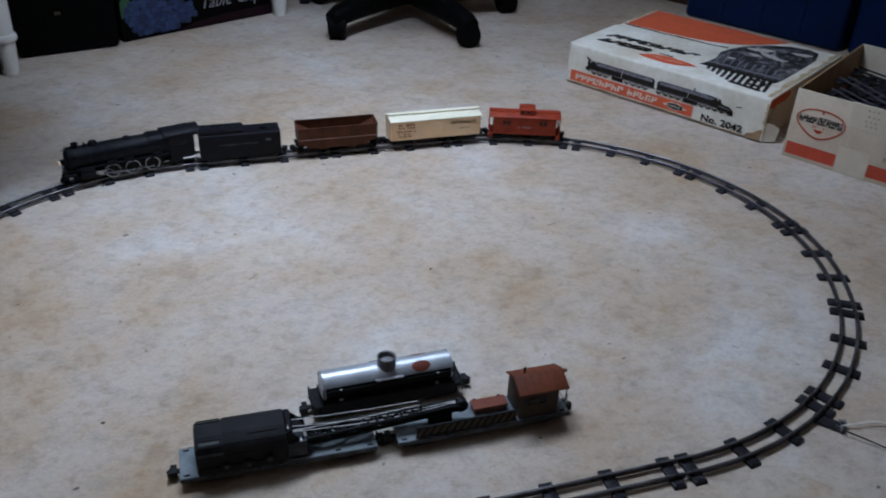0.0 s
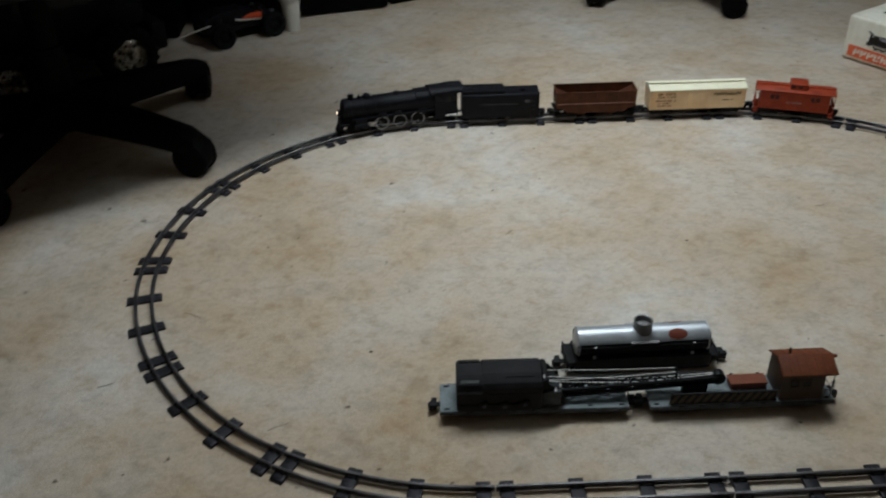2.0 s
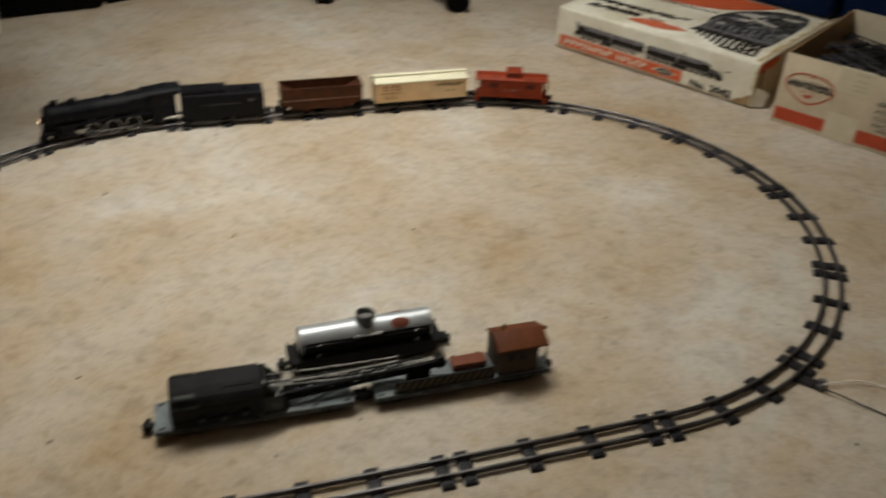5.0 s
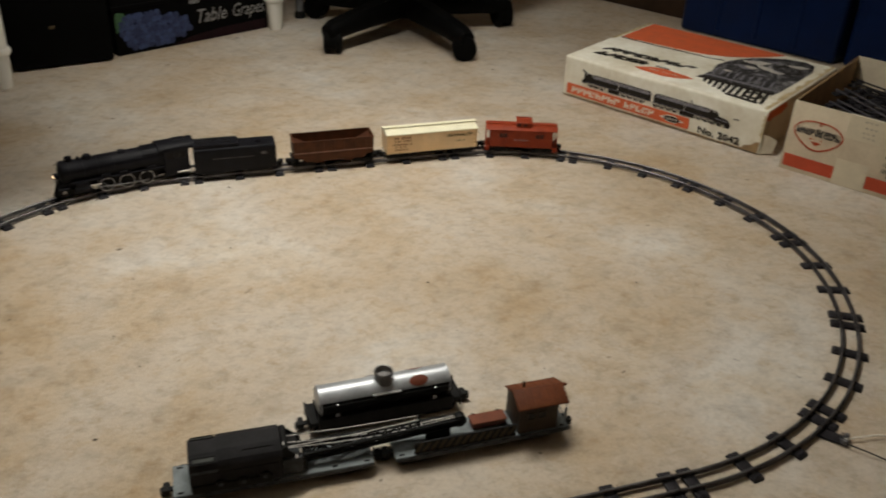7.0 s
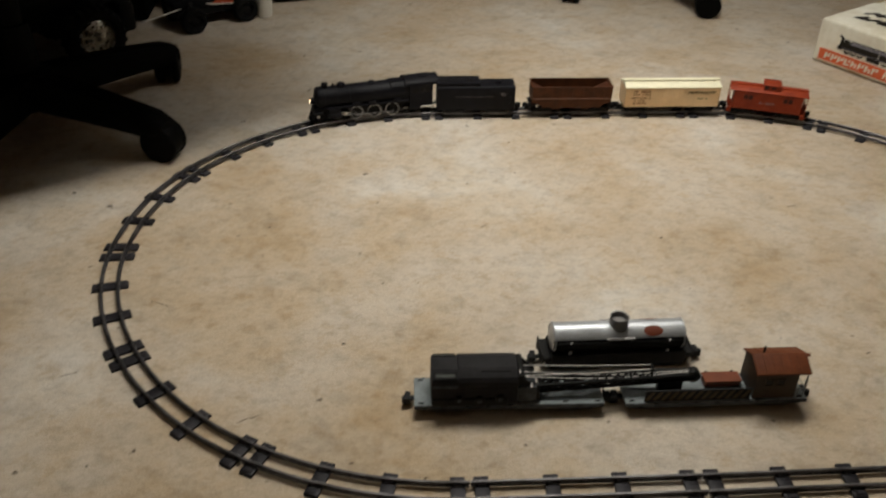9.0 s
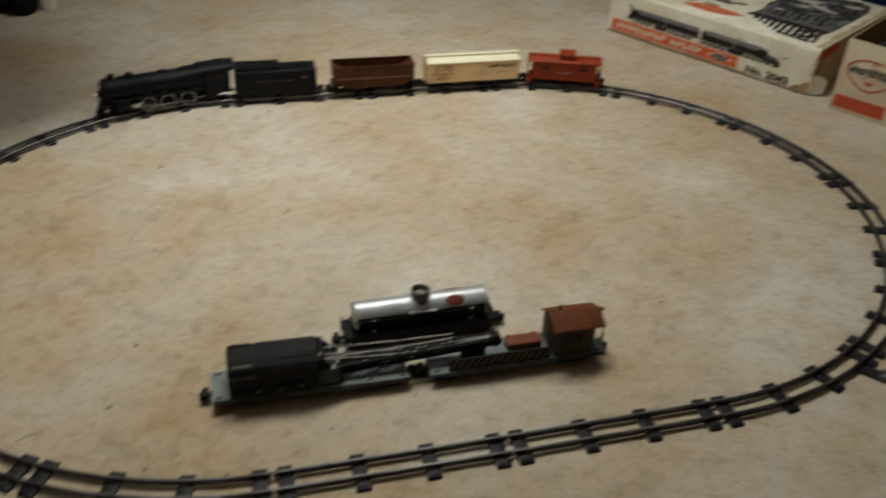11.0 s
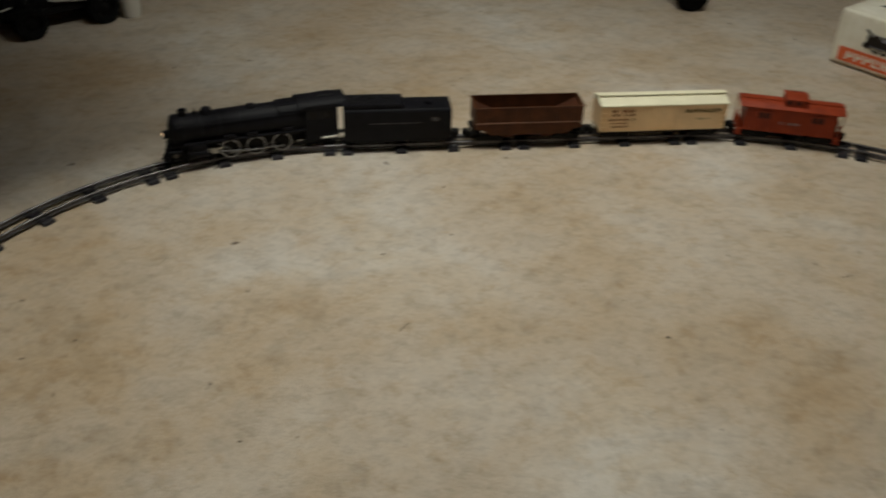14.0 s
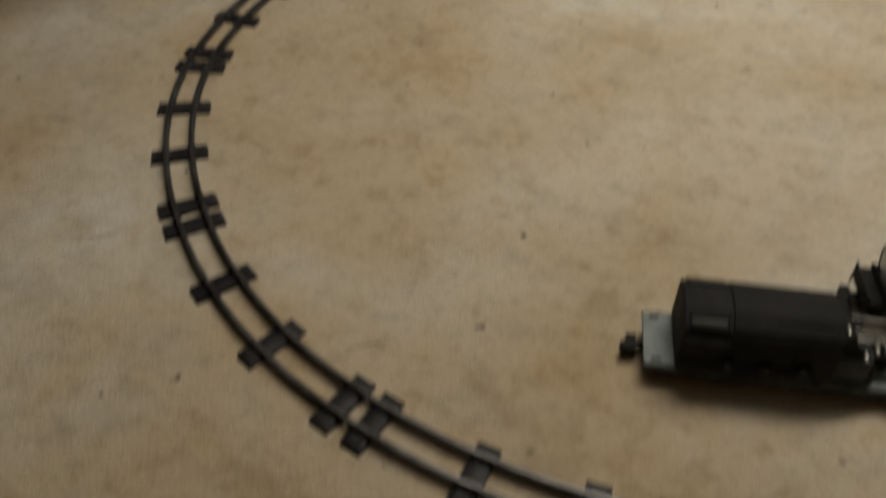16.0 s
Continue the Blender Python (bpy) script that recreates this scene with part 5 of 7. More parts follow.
def tank_car(m):
    e = thing("tank_car", m, "silver toy tank car with an open dome, black frame", "toy train car")
    zc, r, h = 0.0400, 0.0182, 0.0860
    turn = Matrix.Translation((0, 0, zc)) @ Matrix.Rotation(radians(90), 4, "Y")
    bm = B()
    lathe(bm, [(0, -h), (r * 0.55, -h + 0.0004), (r * 0.9, -h + 0.0022), (r, -h + 0.0045), (r, h - 0.0045), (r * 0.9, h - 0.0022), (r * 0.55, h - 0.0004), (0, h)], 48, turn)
    tank = part("tank", bm, TANK, e, "silver painted tank")
    bm = B()        # the dark lower half of the barrel
    t = bmesh.new()
    rows = [[t.verts.new((x, (r + 0.0004) * math.cos(radians(q)), zc + (r + 0.0004) * math.sin(radians(q)))) for q in range(-202, 23, 7)] for x in (-h + 0.002, h - 0.002)]
    for k in range(len(rows[0]) - 1):
        t.faces.new((rows[0][k], rows[0][k + 1], rows[1][k + 1], rows[1][k]))
    bmesh.ops.solidify(t, geom=t.faces[:], thickness=-0.0004)
    merge(bm, t)
    part("lower_shell", bm, CHASSIS, tank, "black lower half of the tank")
    first = None
    for x in (-0.0815, 0.0815):
        mm = Matrix.Translation((x, 0, 0))
        if first is None:
            bm = B()
            lathe(bm, [(r - 0.0002, -0.0012), (r + 0.0008, -0.0010), (r + 0.0008, 0.0010), (r - 0.0002, 0.0012)], 48, turn)
            first = part("band", bm, TANK, tank, m=mm)
        else:
            again(first, mm)
    bm = B()
    lathe(bm, [(0.0132, zc + r - 0.0045), (0.0118, zc + r - 0.001), (0.0114, zc + r + 0.0090), (0.0121, zc + r + 0.0100), (0.0114, zc + r + 0.0110), (0.0099, zc + r + 0.0105),
               (0.0096, zc + r + 0.0035), (0, zc + r + 0.0035)], 32)
    part("dome", bm, DOMEGREY, e, "grey open-topped dome with a rolled rim")
    # dome platform, emblem, handrail with posts
    for s in (-1, 1):
        bm = B()
        block(bm, -0.018, 0.018, min(s * 0.0150, s * 0.0205), max(s * 0.0150, s * 0.0205), zc + 0.0070, zc + 0.0084, 0.0003, 1)
        for x in (-0.014, 0.014):
            rod(bm, (x, s * 0.0165, zc + 0.0010), (x, s * 0.0190, zc + 0.0074), 0.0007, seg=6)
        part("platform", bm, DOMEGREY, e, "narrow grey walkway")
        bm = B()
        t = bmesh.new()
        cx = 0.042
        rings = [[t.verts.new((cx, 0, 0))]]
        for q in (0.35, 0.7, 1.0):
            rings.append([t.verts.new((cx + 0.0122 * q * math.cos(radians(15 * k)), 0.0070 * q * math.sin(radians(15 * k)), 0)) for k in range(24)])
        for k in range(24):
            t.faces.new((rings[0][0], rings[1][k], rings[1][(k + 1) % 24]))
            for i in (1, 2):
                t.faces.new((rings[i][k], rings[i + 1][k], rings[i + 1][(k + 1) % 24], rings[i][(k + 1) % 24]))
        for v in t.verts:       # wraps the disc round the barrel
            a = radians(50) + v.co.y / r
            v.co = Vector((v.co.x, s * (r + 0.00035) * math.cos(a), zc + (r + 0.00035) * math.sin(a)))
        merge(bm, t)
        part("emblem", bm, REDLOGO, tank, "round dull red emblem")
        bm = B()
        rod(bm, (-0.080, s * (r + 0.0018), zc + 0.0040), (0.080, s * (r + 0.0018), zc + 0.0040), 0.0006, seg=6)
        part("handrail", bm, CHASSIS, e)
        first = None
        for x in (-0.062, 0.062):
            mm = Matrix.Translation((x, s * (r + 0.0012), zc + 0.0040))
            if first is None:
                bm = B()
                lathe(bm, [(0, -0.0014), (0.0013, -0.0006), (0.0013, 0.0006), (0, 0.0014)], 10)
                first = part("rail_post", bm, STEEL, e, "bright rail post", m=mm)
            else:
                again(first, mm)
            bm = B()
            prism(bm, [(x - 0.0022, 0.0225), (x + 0.0022, 0.0225), (x + 0.0022, 0.0300), (x - 0.0022, 0.0300)], 0, 0.001, Matrix.Translation((0, s * 0.0180, 0)) @ XZ)
            part("strap", bm, DULLSTEEL, e, smooth=0)
    bm = B()
    block(bm, -0.098, 0.098, -0.0175, 0.0175, 0.0135, 0.0175, 0.0006, 1)
    for x in (-0.088, 0.088):
        block(bm, x - 0.008, x + 0.008, -0.0195, 0.0195, 0.0160, 0.0215, 0.0008, 1)
    for x in (-0.060, 0.0, 0.060):
        prism(bm, [(-0.0178, 0.017), (0.0178, 0.017), (0.0165, 0.030), (0.0080, 0.0238), (-0.0080, 0.0238), (-0.0165, 0.030)], x - 0.004, x + 0.004, YZ, 0.0004)
    block(bm, -0.086, 0.086, -0.0205, 0.0205, 0.0040, 0.0255, 0.0010, 1)
    part("underframe", bm, CHASSIS, e, "black underframe and saddles")
    for s in (-1, 1):
        bm = B()
        x = s * 0.096
        block(bm, x - 0.001, x + 0.001, -0.0190, 0.0190, 0.0125, 0.0240, 0.0003, 1)
        for y in (-0.0175, 0.0175):
            rod(bm, (x + s * 0.001, y, 0.006), (x + s * 0.001, y, 0.0270), 0.0008, seg=6)
        part("end_sill", bm, CHASSIS, e)
    truck(e, -0.068)
    truck(e, 0.068)
    coupler(e, -0.098, -1)
    coupler(e, 0.098, 1)
    return e


crane_car(pose(-0.1985, -0.3332, 0.0, 0, 0, -0.8))
boom_car(pose(0.0560, -0.3365, 0.0, 0, 0, 0.3))
tank_car(pose(-0.0530, -0.2595, 0.0, 0, 0, 1.3))
bm = B()
block(bm, -0.0105, 0.0105, -0.0085, 0.0085, 0.0, 0.0008, 0.0002, 1, Matrix.Translation((0, 0, 0.0140)) @ Matrix.Rotation(radians(-6), 4, "Y"))
tab = part("paper_scrap", bm, PAPER, None)
tab.matrix_world = pose(-0.0715, -0.3230, 0.0, 0, 0, 8)
tagged(tab, "small scrap of white paper lying on the couplers", "paper scrap")

# ---------------------------------------------------------------- track clip and wires
clip = thing("track_terminal", pose(0.4745, -0.4380, 0, 0, 0, 42), "black track terminal clipped under the rails, with two wires", "track terminal")
bm = B()
block(bm, -0.009, 0.009, -0.030, 0.010, 0.0008, 0.0040, 0.0008, 1)
part("clip_plate", bm, BLACKENED, clip)
first = None
for x in (-0.0065, 0.0065):
    mm = Matrix.Translation((x, -0.0255, 0.004))
    if first is None:
        bm = B()
        rod(bm, (0, 0, -0.001), (0, 0, 0.0055), 0.0032, seg=14, bevel=0.0006)
        sweep(bm, curve_points([(-0.0035, 0.004, 0.001), (0, 0.006, 0.005), (0.0035, 0.004, 0.001)], 5), 0.0008, 6)
        first = part("spring_post", bm, DULLSTEEL, clip, "dull metal spring post", m=mm)
    else:
        again(first, mm)
bm = B()
sweep(bm, curve_points([(0.491, -0.456, 0.005), (0.514, -0.459, 0.006), (0.545, -0.463, 0.005), (0.590, -0.490, 0.003), (0.66, -0.52, 0.002), (0.80, -0.66, 0.002), (0.95, -0.98, 0.002), (1.0, -1.3, 0.002)], 8), 0.0011, 8)
w = part("wire", bm, WIREWHITE, None)
tagged(w, "thin white wire leading from the track", "wire")
bm = B()
sweep(bm, curve_points([(0.485, -0.462, 0.006), (0.502, -0.482, 0.006), (0.525, -0.507, 0.003), (0.560, -0.552, 0.002), (0.62, -0.64, 0.002), (0.74, -0.86, 0.002), (0.86, -1.25, 0.002)], 8), 0.0010, 8)
w = part("wire", bm, WIREBLACK, None)
tagged(w, "thin black wire leading from the track", "wire")


# ---------------------------------------------------------------- the two boxes
def ragged(x0, x1, y, low, high, n, seed):
    """The outline of a worn strip: straight along y, torn on its other side."""
    rnd = random.Random(seed)
    top = [(x1 + (x0 - x1) * k / n, y + rnd.uniform(low, high)) for k in range(n + 1)]
    return [(x0, y), (x1, y)] + top


def set_box():
    L, D, H = 0.505, 0.402, 0.099
    e = thing("train_set_box", pose(0.6365, 0.7605, 0, 0, 0, -58.05), "worn white train set box with orange and black printing", "cardboard box")
    bm = B()
    t = bmesh.new()
    bmesh.ops.create_cube(t, size=1)
    for v in t.verts:
        v.co = Vector(((v.co.x + 0.5) * L, (v.co.y + 0.5) * D, 0.004 + (v.co.z + 0.5) * (H - 0.004)))
    bmesh.ops.delete(t, geom=[f for f in t.faces if f.normal.x > 0.9 or f.normal.z < -0.9], context="FACES")
    bmesh.ops.subdivide_edges(t, edges=t.edges[:], cuts=7, use_grid_fill=True)
    bmesh.ops.bevel(t, geom=[q for q in t.edges if len(q.link_faces) == 2 and q.calc_face_angle() > 1], offset=0.005, segments=3, affect="EDGES", profile=0.5)
    for v in t.verts:
        k = noise.noise(v.co * 7.0) * 0.0018
        v.co += Vector((k * 0.3, k * 0.2, k))
    bmesh.ops.solidify(t, geom=t.faces[:], thickness=0.0022)
    merge(bm, t)
    part("lid", bm, LIDWHITE, e, "worn white printed lid")
    bm = B()
    block(bm, 0.006, L - 0.012, 0.006, D - 0.006, 0.0, 0.066, 0.003, 1)
    part("tray", bm, CARD, e, "brown cardboard tray")
    bm = B()
    block(bm, L - 0.010, L - 0.004, 0.004, D - 0.004, 0.001, H - 0.006, 0.001, 1)
    part("end_panel", bm, CARDPALE, e, "bare pale board end panel")
    bm = B()
    prism(bm, [(0.010, 0.074), (0.030, 0.068), (0.052, 0.072), (0.090, 0.070), (0.118, 0.078), (0.112, 0.090), (0.060, 0.091), (0.016, 0.090)], L - 0.0042, L - 0.0034, YZ)
    part("end_print", bm, ORANGE, e, "rubbed orange print on the end", smooth=0)
    bm = B()
    prism(bm, [(0, 0), (0.030, 0.002), (0.034, 0.030), (0.020, 0.040), (0, 0.044)], 0, 0.0022, Matrix.Translation((L - 0.004, 0.004, 0.002)) @ Matrix.Rotation(radians(38), 4, "Z") @ XZ)
    part("torn_flap", bm, LIDWHITE, e, "torn pale corner flap")
    bm = B()
    prism(bm, [(0, 0), (0.20, 0.0), (0.19, 0.050), (0.02, 0.066), (0, 0.060)], 0, 0.002, Matrix.Translation((L - 0.002, 0.03, 0.004)) @ Matrix.Rotation(radians(97), 4, "Z") @ XZ)
    part("end_flap", bm, CARDPALE, e, "loose pale end flap")
    # front print
    F = Matrix.Translation((0, -0.0008, 0)) @ FRONT
    bm = B()
    prism(bm, [(0.014, 0.0095), (0.339, 0.0095), (0.339, 0.0345), (0.014, 0.0345)], 0, 0.0008, F)
    part("band", bm, ORANGE, e, "orange printed band", smooth=0)
    bm = B()
    blocks(bm, 0.028, 0.0145, 0.134, 0.0145, 8, 0.0006, 0.0012, F, 0.16, 0, 33)
    blocks(bm, 0.173, 0.0145, 0.079, 0.0145, 5, 0.0006, 0.0012, F, 0.16, 0, 32)
    prism(bm, [(0.266, 0.0215), (0.278, 0.0255), (0.286, 0.0300), (0.306, 0.0300), (0.314, 0.0255), (0.328, 0.0215), (0.314, 0.0180), (0.306, 0.0135), (0.286, 0.0135), (0.278, 0.0180)], 0.0006, 0.0012, F)
    tagged(part("lettering", bm, LETTERWHITE, e, "white blocks of lettering", smooth=0), kind="stuff")
    bm = B()
    prism(bm, [(0.297 + 0.0205 * math.cos(radians(a)), 0.0217 + 0.0068 * math.sin(radians(a))) for a in range(0, 360, 20)], 0.0010, 0.0016, F)
    part("lettering", bm, INK, e, smooth=0)
    bm = B()
    bars(bm, 0.281, 0.0190, 0.031, 0.0052, 6, 0.0014, 0.0020, F, 0, 0.45, 37)
    part("lettering", bm, PRINTLIGHT, e, smooth=0)
    words("lettering", "No. 2042", 0.0215, INK, e, F @ Matrix.Translation((0.361, 0.0100, 0.0008)), "black printed number", width=0.098, bold=0.0006)
    # twin diesel engine: long dark bodies, grey roofs, scalloped trucks, sloping nose
    bm = B()
    for x0, x1 in ((0.058, 0.238), (0.245, 0.392)):
        prism(bm, [(x0, 0.0470), (x1, 0.0470), (x1, 0.0640), (x1 - 0.004, 0.0700), (x0 + 0.008, 0.0700), (x0, 0.0655)], 0, 0.0008, F)
    prism(bm, [(0.392, 0.0455), (0.428, 0.0430), (0.430, 0.0505), (0.421, 0.0565), (0.403, 0.0590), (0.399, 0.0675), (0.392, 0.0690)], 0, 0.0008, F)
    prism(bm, [(0.064, 0.0640), (0.053, 0.0740), (0.055, 0.0760), (0.068, 0.0690)], 0, 0.0008, F)
    prism(bm, [(0.054, 0.0440), (0.066, 0.0440), (0.066, 0.0530), (0.054, 0.0520)], 0, 0.0008, F)
    prism(bm, [(0.336, 0.0690), (0.339, 0.0690), (0.336, 0.0770), (0.334, 0.0770)], 0, 0.0008, F)
    for x0, x1 in ((0.127, 0.157), (0.312, 0.348), (0.418, 0.431)):
        prism(bm, [(x0, 0.0385), (x1, 0.0385), (x1, 0.0480), (x0, 0.0480)], 0, 0.0008, F)
    prism(bm, [(0.436, 0.0610), (0.448, 0.0635), (0.447, 0.0650), (0.436, 0.0628)], 0, 0.0008, F)
    part("diesel_picture", bm, INK, e, "printed picture of a twin diesel engine", smooth=0)
    bm = B()
    for c in (0.078, 0.094, 0.110, 0.168, 0.184, 0.200, 0.216, 0.252, 0.268, 0.284, 0.300, 0.358, 0.374, 0.390, 0.406):
        for q in range(6):      # lower rims of the wheels
            a, b = radians(180 + q * 30), radians(210 + q * 30)
            prism(bm, [(c + 0.0074 * math.cos(a), 0.0455 + 0.0074 * math.sin(a)), (c + 0.0074 * math.cos(b), 0.0455 + 0.0074 * math.sin(b)),
                       (c + 0.0050 * math.cos(b), 0.0455 + 0.0050 * math.sin(b)), (c + 0.0050 * math.cos(a), 0.0455 + 0.0050 * math.sin(a))], 0, 0.0009, F)
        prism(bm, [(c - 0.0016, 0.0405), (c + 0.0016, 0.0405), (c + 0.0016, 0.0440), (c - 0.0016, 0.0440)], 0, 0.0009, F)
    tagged(part("diesel_wheels", bm, INK, e, smooth=0), kind="stuff")
    bm = B()
    for x0, x1 in ((0.084, 0.234), (0.250, 0.380)):
        prism(bm, [(x0, 0.0612), (x1, 0.0612), (x1 - 0.002, 0.0678), (x0 + 0.003, 0.0678)], 0.0006, 0.0012, F)
        prism(bm, [(x0 - 0.02, 0.0480), (x1, 0.0480), (x1, 0.0490), (x0 - 0.02, 0.0490)], 0.0006, 0.0012, F)
    prism(bm, [(0.396, 0.0520), (0.424, 0.0500), (0.424, 0.0520), (0.398, 0.0545)], 0.0006, 0.0012, F)
    tagged(part("diesel_shading", bm, PRINTMID, e, smooth=0), kind="stuff")
    bm = B()
    for k, (x0, x1) in enumerate(((0.066, 0.083), (0.381, 0.394))):
        for q in ((x0, x1, 0.0690, 0.0706), (x0, x0 + 0.0018, 0.0640, 0.0690), (x1 - 0.0018, x1, 0.0640, 0.0690)):
            prism(bm, [(q[0], q[2]), (q[1], q[2]), (q[1], q[3]), (q[0], q[3])], 0.0008, 0.0014, F)
    for x in (0.152, 0.322):
        prism(bm, [(x, 0.0495), (x + 0.0014, 0.0495), (x + 0.0014, 0.0668), (x, 0.0668)], 0.0012, 0.0016, F)
    for x0, x1 in ((0.084, 0.234), (0.250, 0.380)):
        for k in range(int((x1 - x0) / 0.011)):
            prism(bm, [(x0 + k * 0.011, 0.0686), (x0 + k * 0.011 + 0.006, 0.0686), (x0 + k * 0.011 + 0.006, 0.0693), (x0 + k * 0.011, 0.0693)], 0.0008, 0.0013, F)
    tagged(part("diesel_highlights", bm, PRINTLIGHT, e, smooth=0), kind="stuff")
    bm = B()
    prism(bm, [(0.464, 0.004), (0.500, 0.004), (0.502, 0.030), (0.492, 0.026), (0.484, 0.018), (0.470, 0.014)], 0, 0.0010, F)
    part("torn_patch", bm, CARD, e, "torn corner that bares brown board", smooth=0)
    bm = B()
    prism(bm, ragged(0.006, 0.490, 0.0038, 0.0008, 0.0032, 46, 61), 0, 0.0009, F)
    part("worn_lower_edge", bm, CARD, e, "rubbed brown lower edge", smooth=0)
    bm = B()
    prism(bm, [(L - b - 0.0005, a) for a, b in ragged(0.036, 0.088, 0.0, 0.0010, 0.0060, 12, 62)], 0, 0.0009, F)
    part("worn_corner", bm, EDGEWEAR, e, "rubbed yellowed corner", smooth=0)
    bm = B()
    prism(bm, [(L - 0.004 - b, a) for a, b in ragged(0.008, D - 0.010, 0.0, 0.003, 0.014, 26, 63)], 0, 0.0006, Matrix.Translation((0, 0, H + 0.0010)))
    part("worn_top_edge", bm, EDGEWEAR, e, "rubbed yellowed top edge", smooth=0)
    bm = B()
    prism(bm, [(0.004 + b, a) for a, b in ragged(0.20, D - 0.010, 0.0, 0.002, 0.010, 16, 64)], 0, 0.0006, Matrix.Translation((0, 0, H + 0.0010)))
    part("worn_top_edge", bm, EDGEWEAR, e, "rubbed yellowed top edge", smooth=0)
    # top print
    T = Matrix.Translation((0, 0, H + 0.0002))
    bm = B()
    prism(bm, [(0.018, 0.231), (0.016, 0.392), (0.378, 0.392), (0.352, 0.352), (0.318, 0.312), (0.284, 0.280), (0.236, 0.256), (0.170, 0.244), (0.095, 0.237)], 0, 0.0016, T)
    part("top_band", bm, ORANGE, e, "orange printed sweep", smooth=0)
    bm = B()
    edge = [(0.018, 0.222), (0.060, 0.224), (0.110, 0.225), (0.160, 0.229), (0.210, 0.232), (0.250, 0.233), (0.290, 0.242)]
    rnd = random.Random(8)
    for (ax, ay), (bx, by) in zip(edge, edge[1:]):
        k0, k1 = rnd.uniform(0.0015, 0.005), rnd.uniform(0.0015, 0.005)
        prism(bm, [(ax, ay), (bx, by), (bx, by + k1), (ax, ay + k0)], 0, 0.0015, T)
    blocks(bm, 0.036, 0.104, 0.222, 0.027, 8, 0, 0.0015, T, 0.62, 0.07, 33)
    blocks(bm, 0.038, 0.061, 0.132, 0.027, 5, 0, 0.0015, T, 0.62, 0.07, 34)
    bars(bm, 0.196, 0.083, 0.036, 0.004, 4, 0, 0.0015, T, 0.2, 0.4, 35)
    tagged(part("top_lettering", bm, INK, e, "black slanted blocks of lettering", smooth=0), kind="stuff")
    bm = B()
    prism(bm, [(0.164, 0.044), (0.186, 0.064), (0.204, 0.074), (0.226, 0.078), (0.252, 0.074), (0.278, 0.072), (0.300, 0.064), (0.280, 0.050), (0.262, 0.040), (0.236, 0.034), (0.210, 0.036), (0.186, 0.037)], 0, 0.0015, T)
    emb = part("top_emblem", bm, ORANGE, e, "orange printed emblem", smooth=0)
    bm = B()
    bars(bm, 0.194, 0.053, 0.076, 0.0040, 9, 0.0012, 0.0018, T, 0.6, 0.5, 36)
    part("lettering", bm, PRINTLIGHT, emb, smooth=0)
    bm = B()
    prism(bm, [(0.300, 0.098), (0.304, 0.150), (0.292, 0.200), (0.300, 0.252), (0.322, 0.300), (0.352, 0.336), (0.392, 0.366), (0.436, 0.378), (0.462, 0.366), (0.474, 0.320),
               (0.476, 0.240), (0.474, 0.120), (0.468, 0.104), (0.420, 0.100), (0.360, 0.094)], 0, 0.0014, T)
    part("steam_picture", bm, HALFTONE, e, "black printed picture of a steam train", smooth=0)
    bm = B()
    for k in range(11):        # pilot bars under the engine
        x = 0.312 + k * 0.0145
        prism(bm, [(x, 0.094), (x + 0.0086, 0.095), (x + 0.0150 + k * 0.0006, 0.034 - 0.0006 * k + max(0, 5 - k) * 0.0075), (x + 0.0085 + k * 0.0006, 0.034 - 0.0006 * k + max(0, 5 - k) * 0.0075)], 0, 0.0014, T)
    prism(bm, [(0.296, 0.090), (0.470, 0.098), (0.472, 0.110), (0.300, 0.104)], 0, 0.0016, T)
    prism(bm, [(0.392, 0.030), (0.466, 0.024), (0.468, 0.032), (0.394, 0.038)], 0, 0.0014, T)
    for cx, cy, r0, r1 in ((0.440, 0.066, 0.022, 0.015), (0.430, 0.285, 0.030, 0.024)):
        for q in range(12):
            a, b = radians(q * 30), radians(q * 30 + 30)
            prism(bm, [(cx + r0 * math.cos(a), cy + r0 * math.sin(a)), (cx + r0 * math.cos(b), cy + r0 * math.sin(b)), (cx + r1 * math.cos(b), cy + r1 * math.sin(b)), (cx + r1 * math.cos(a), cy + r1 * math.sin(a))], 0, 0.0018, T)
    tagged(part("pilot_picture", bm, INK, e, "printed bars and wheels of the steam train", smooth=0), kind="stuff")
    bm = B()
    rnd = random.Random(9)
    for k in range(9):         # grey streaks along the boiler and running board
        x = 0.312 + k * 0.017
        prism(bm, [(x, 0.132), (x + 0.0030, 0.132), (x - 0.006, 0.176 + rnd.uniform(0, 0.02)), (x - 0.0095, 0.174)], 0.0012, 0.0020, T)
    prism(bm, [(0.304, 0.116), (0.470, 0.122), (0.470, 0.130), (0.304, 0.124)], 0.0012, 0.0020, T)
    for k in range(8):
        x, y = rnd.uniform(0.325, 0.440), rnd.uniform(0.200, 0.330)
        w2 = rnd.uniform(0.010, 0.026)
        prism(bm, [(x - w2, y - 0.004), (x, y - 0.007), (x + w2, y + 0.004), (x, y + 0.006)], 0.0012, 0.0020, T)
    tagged(part("smoke_picture", bm, PRINTMID, e, "grey printed steam", smooth=0), kind="stuff")
    bm = B()
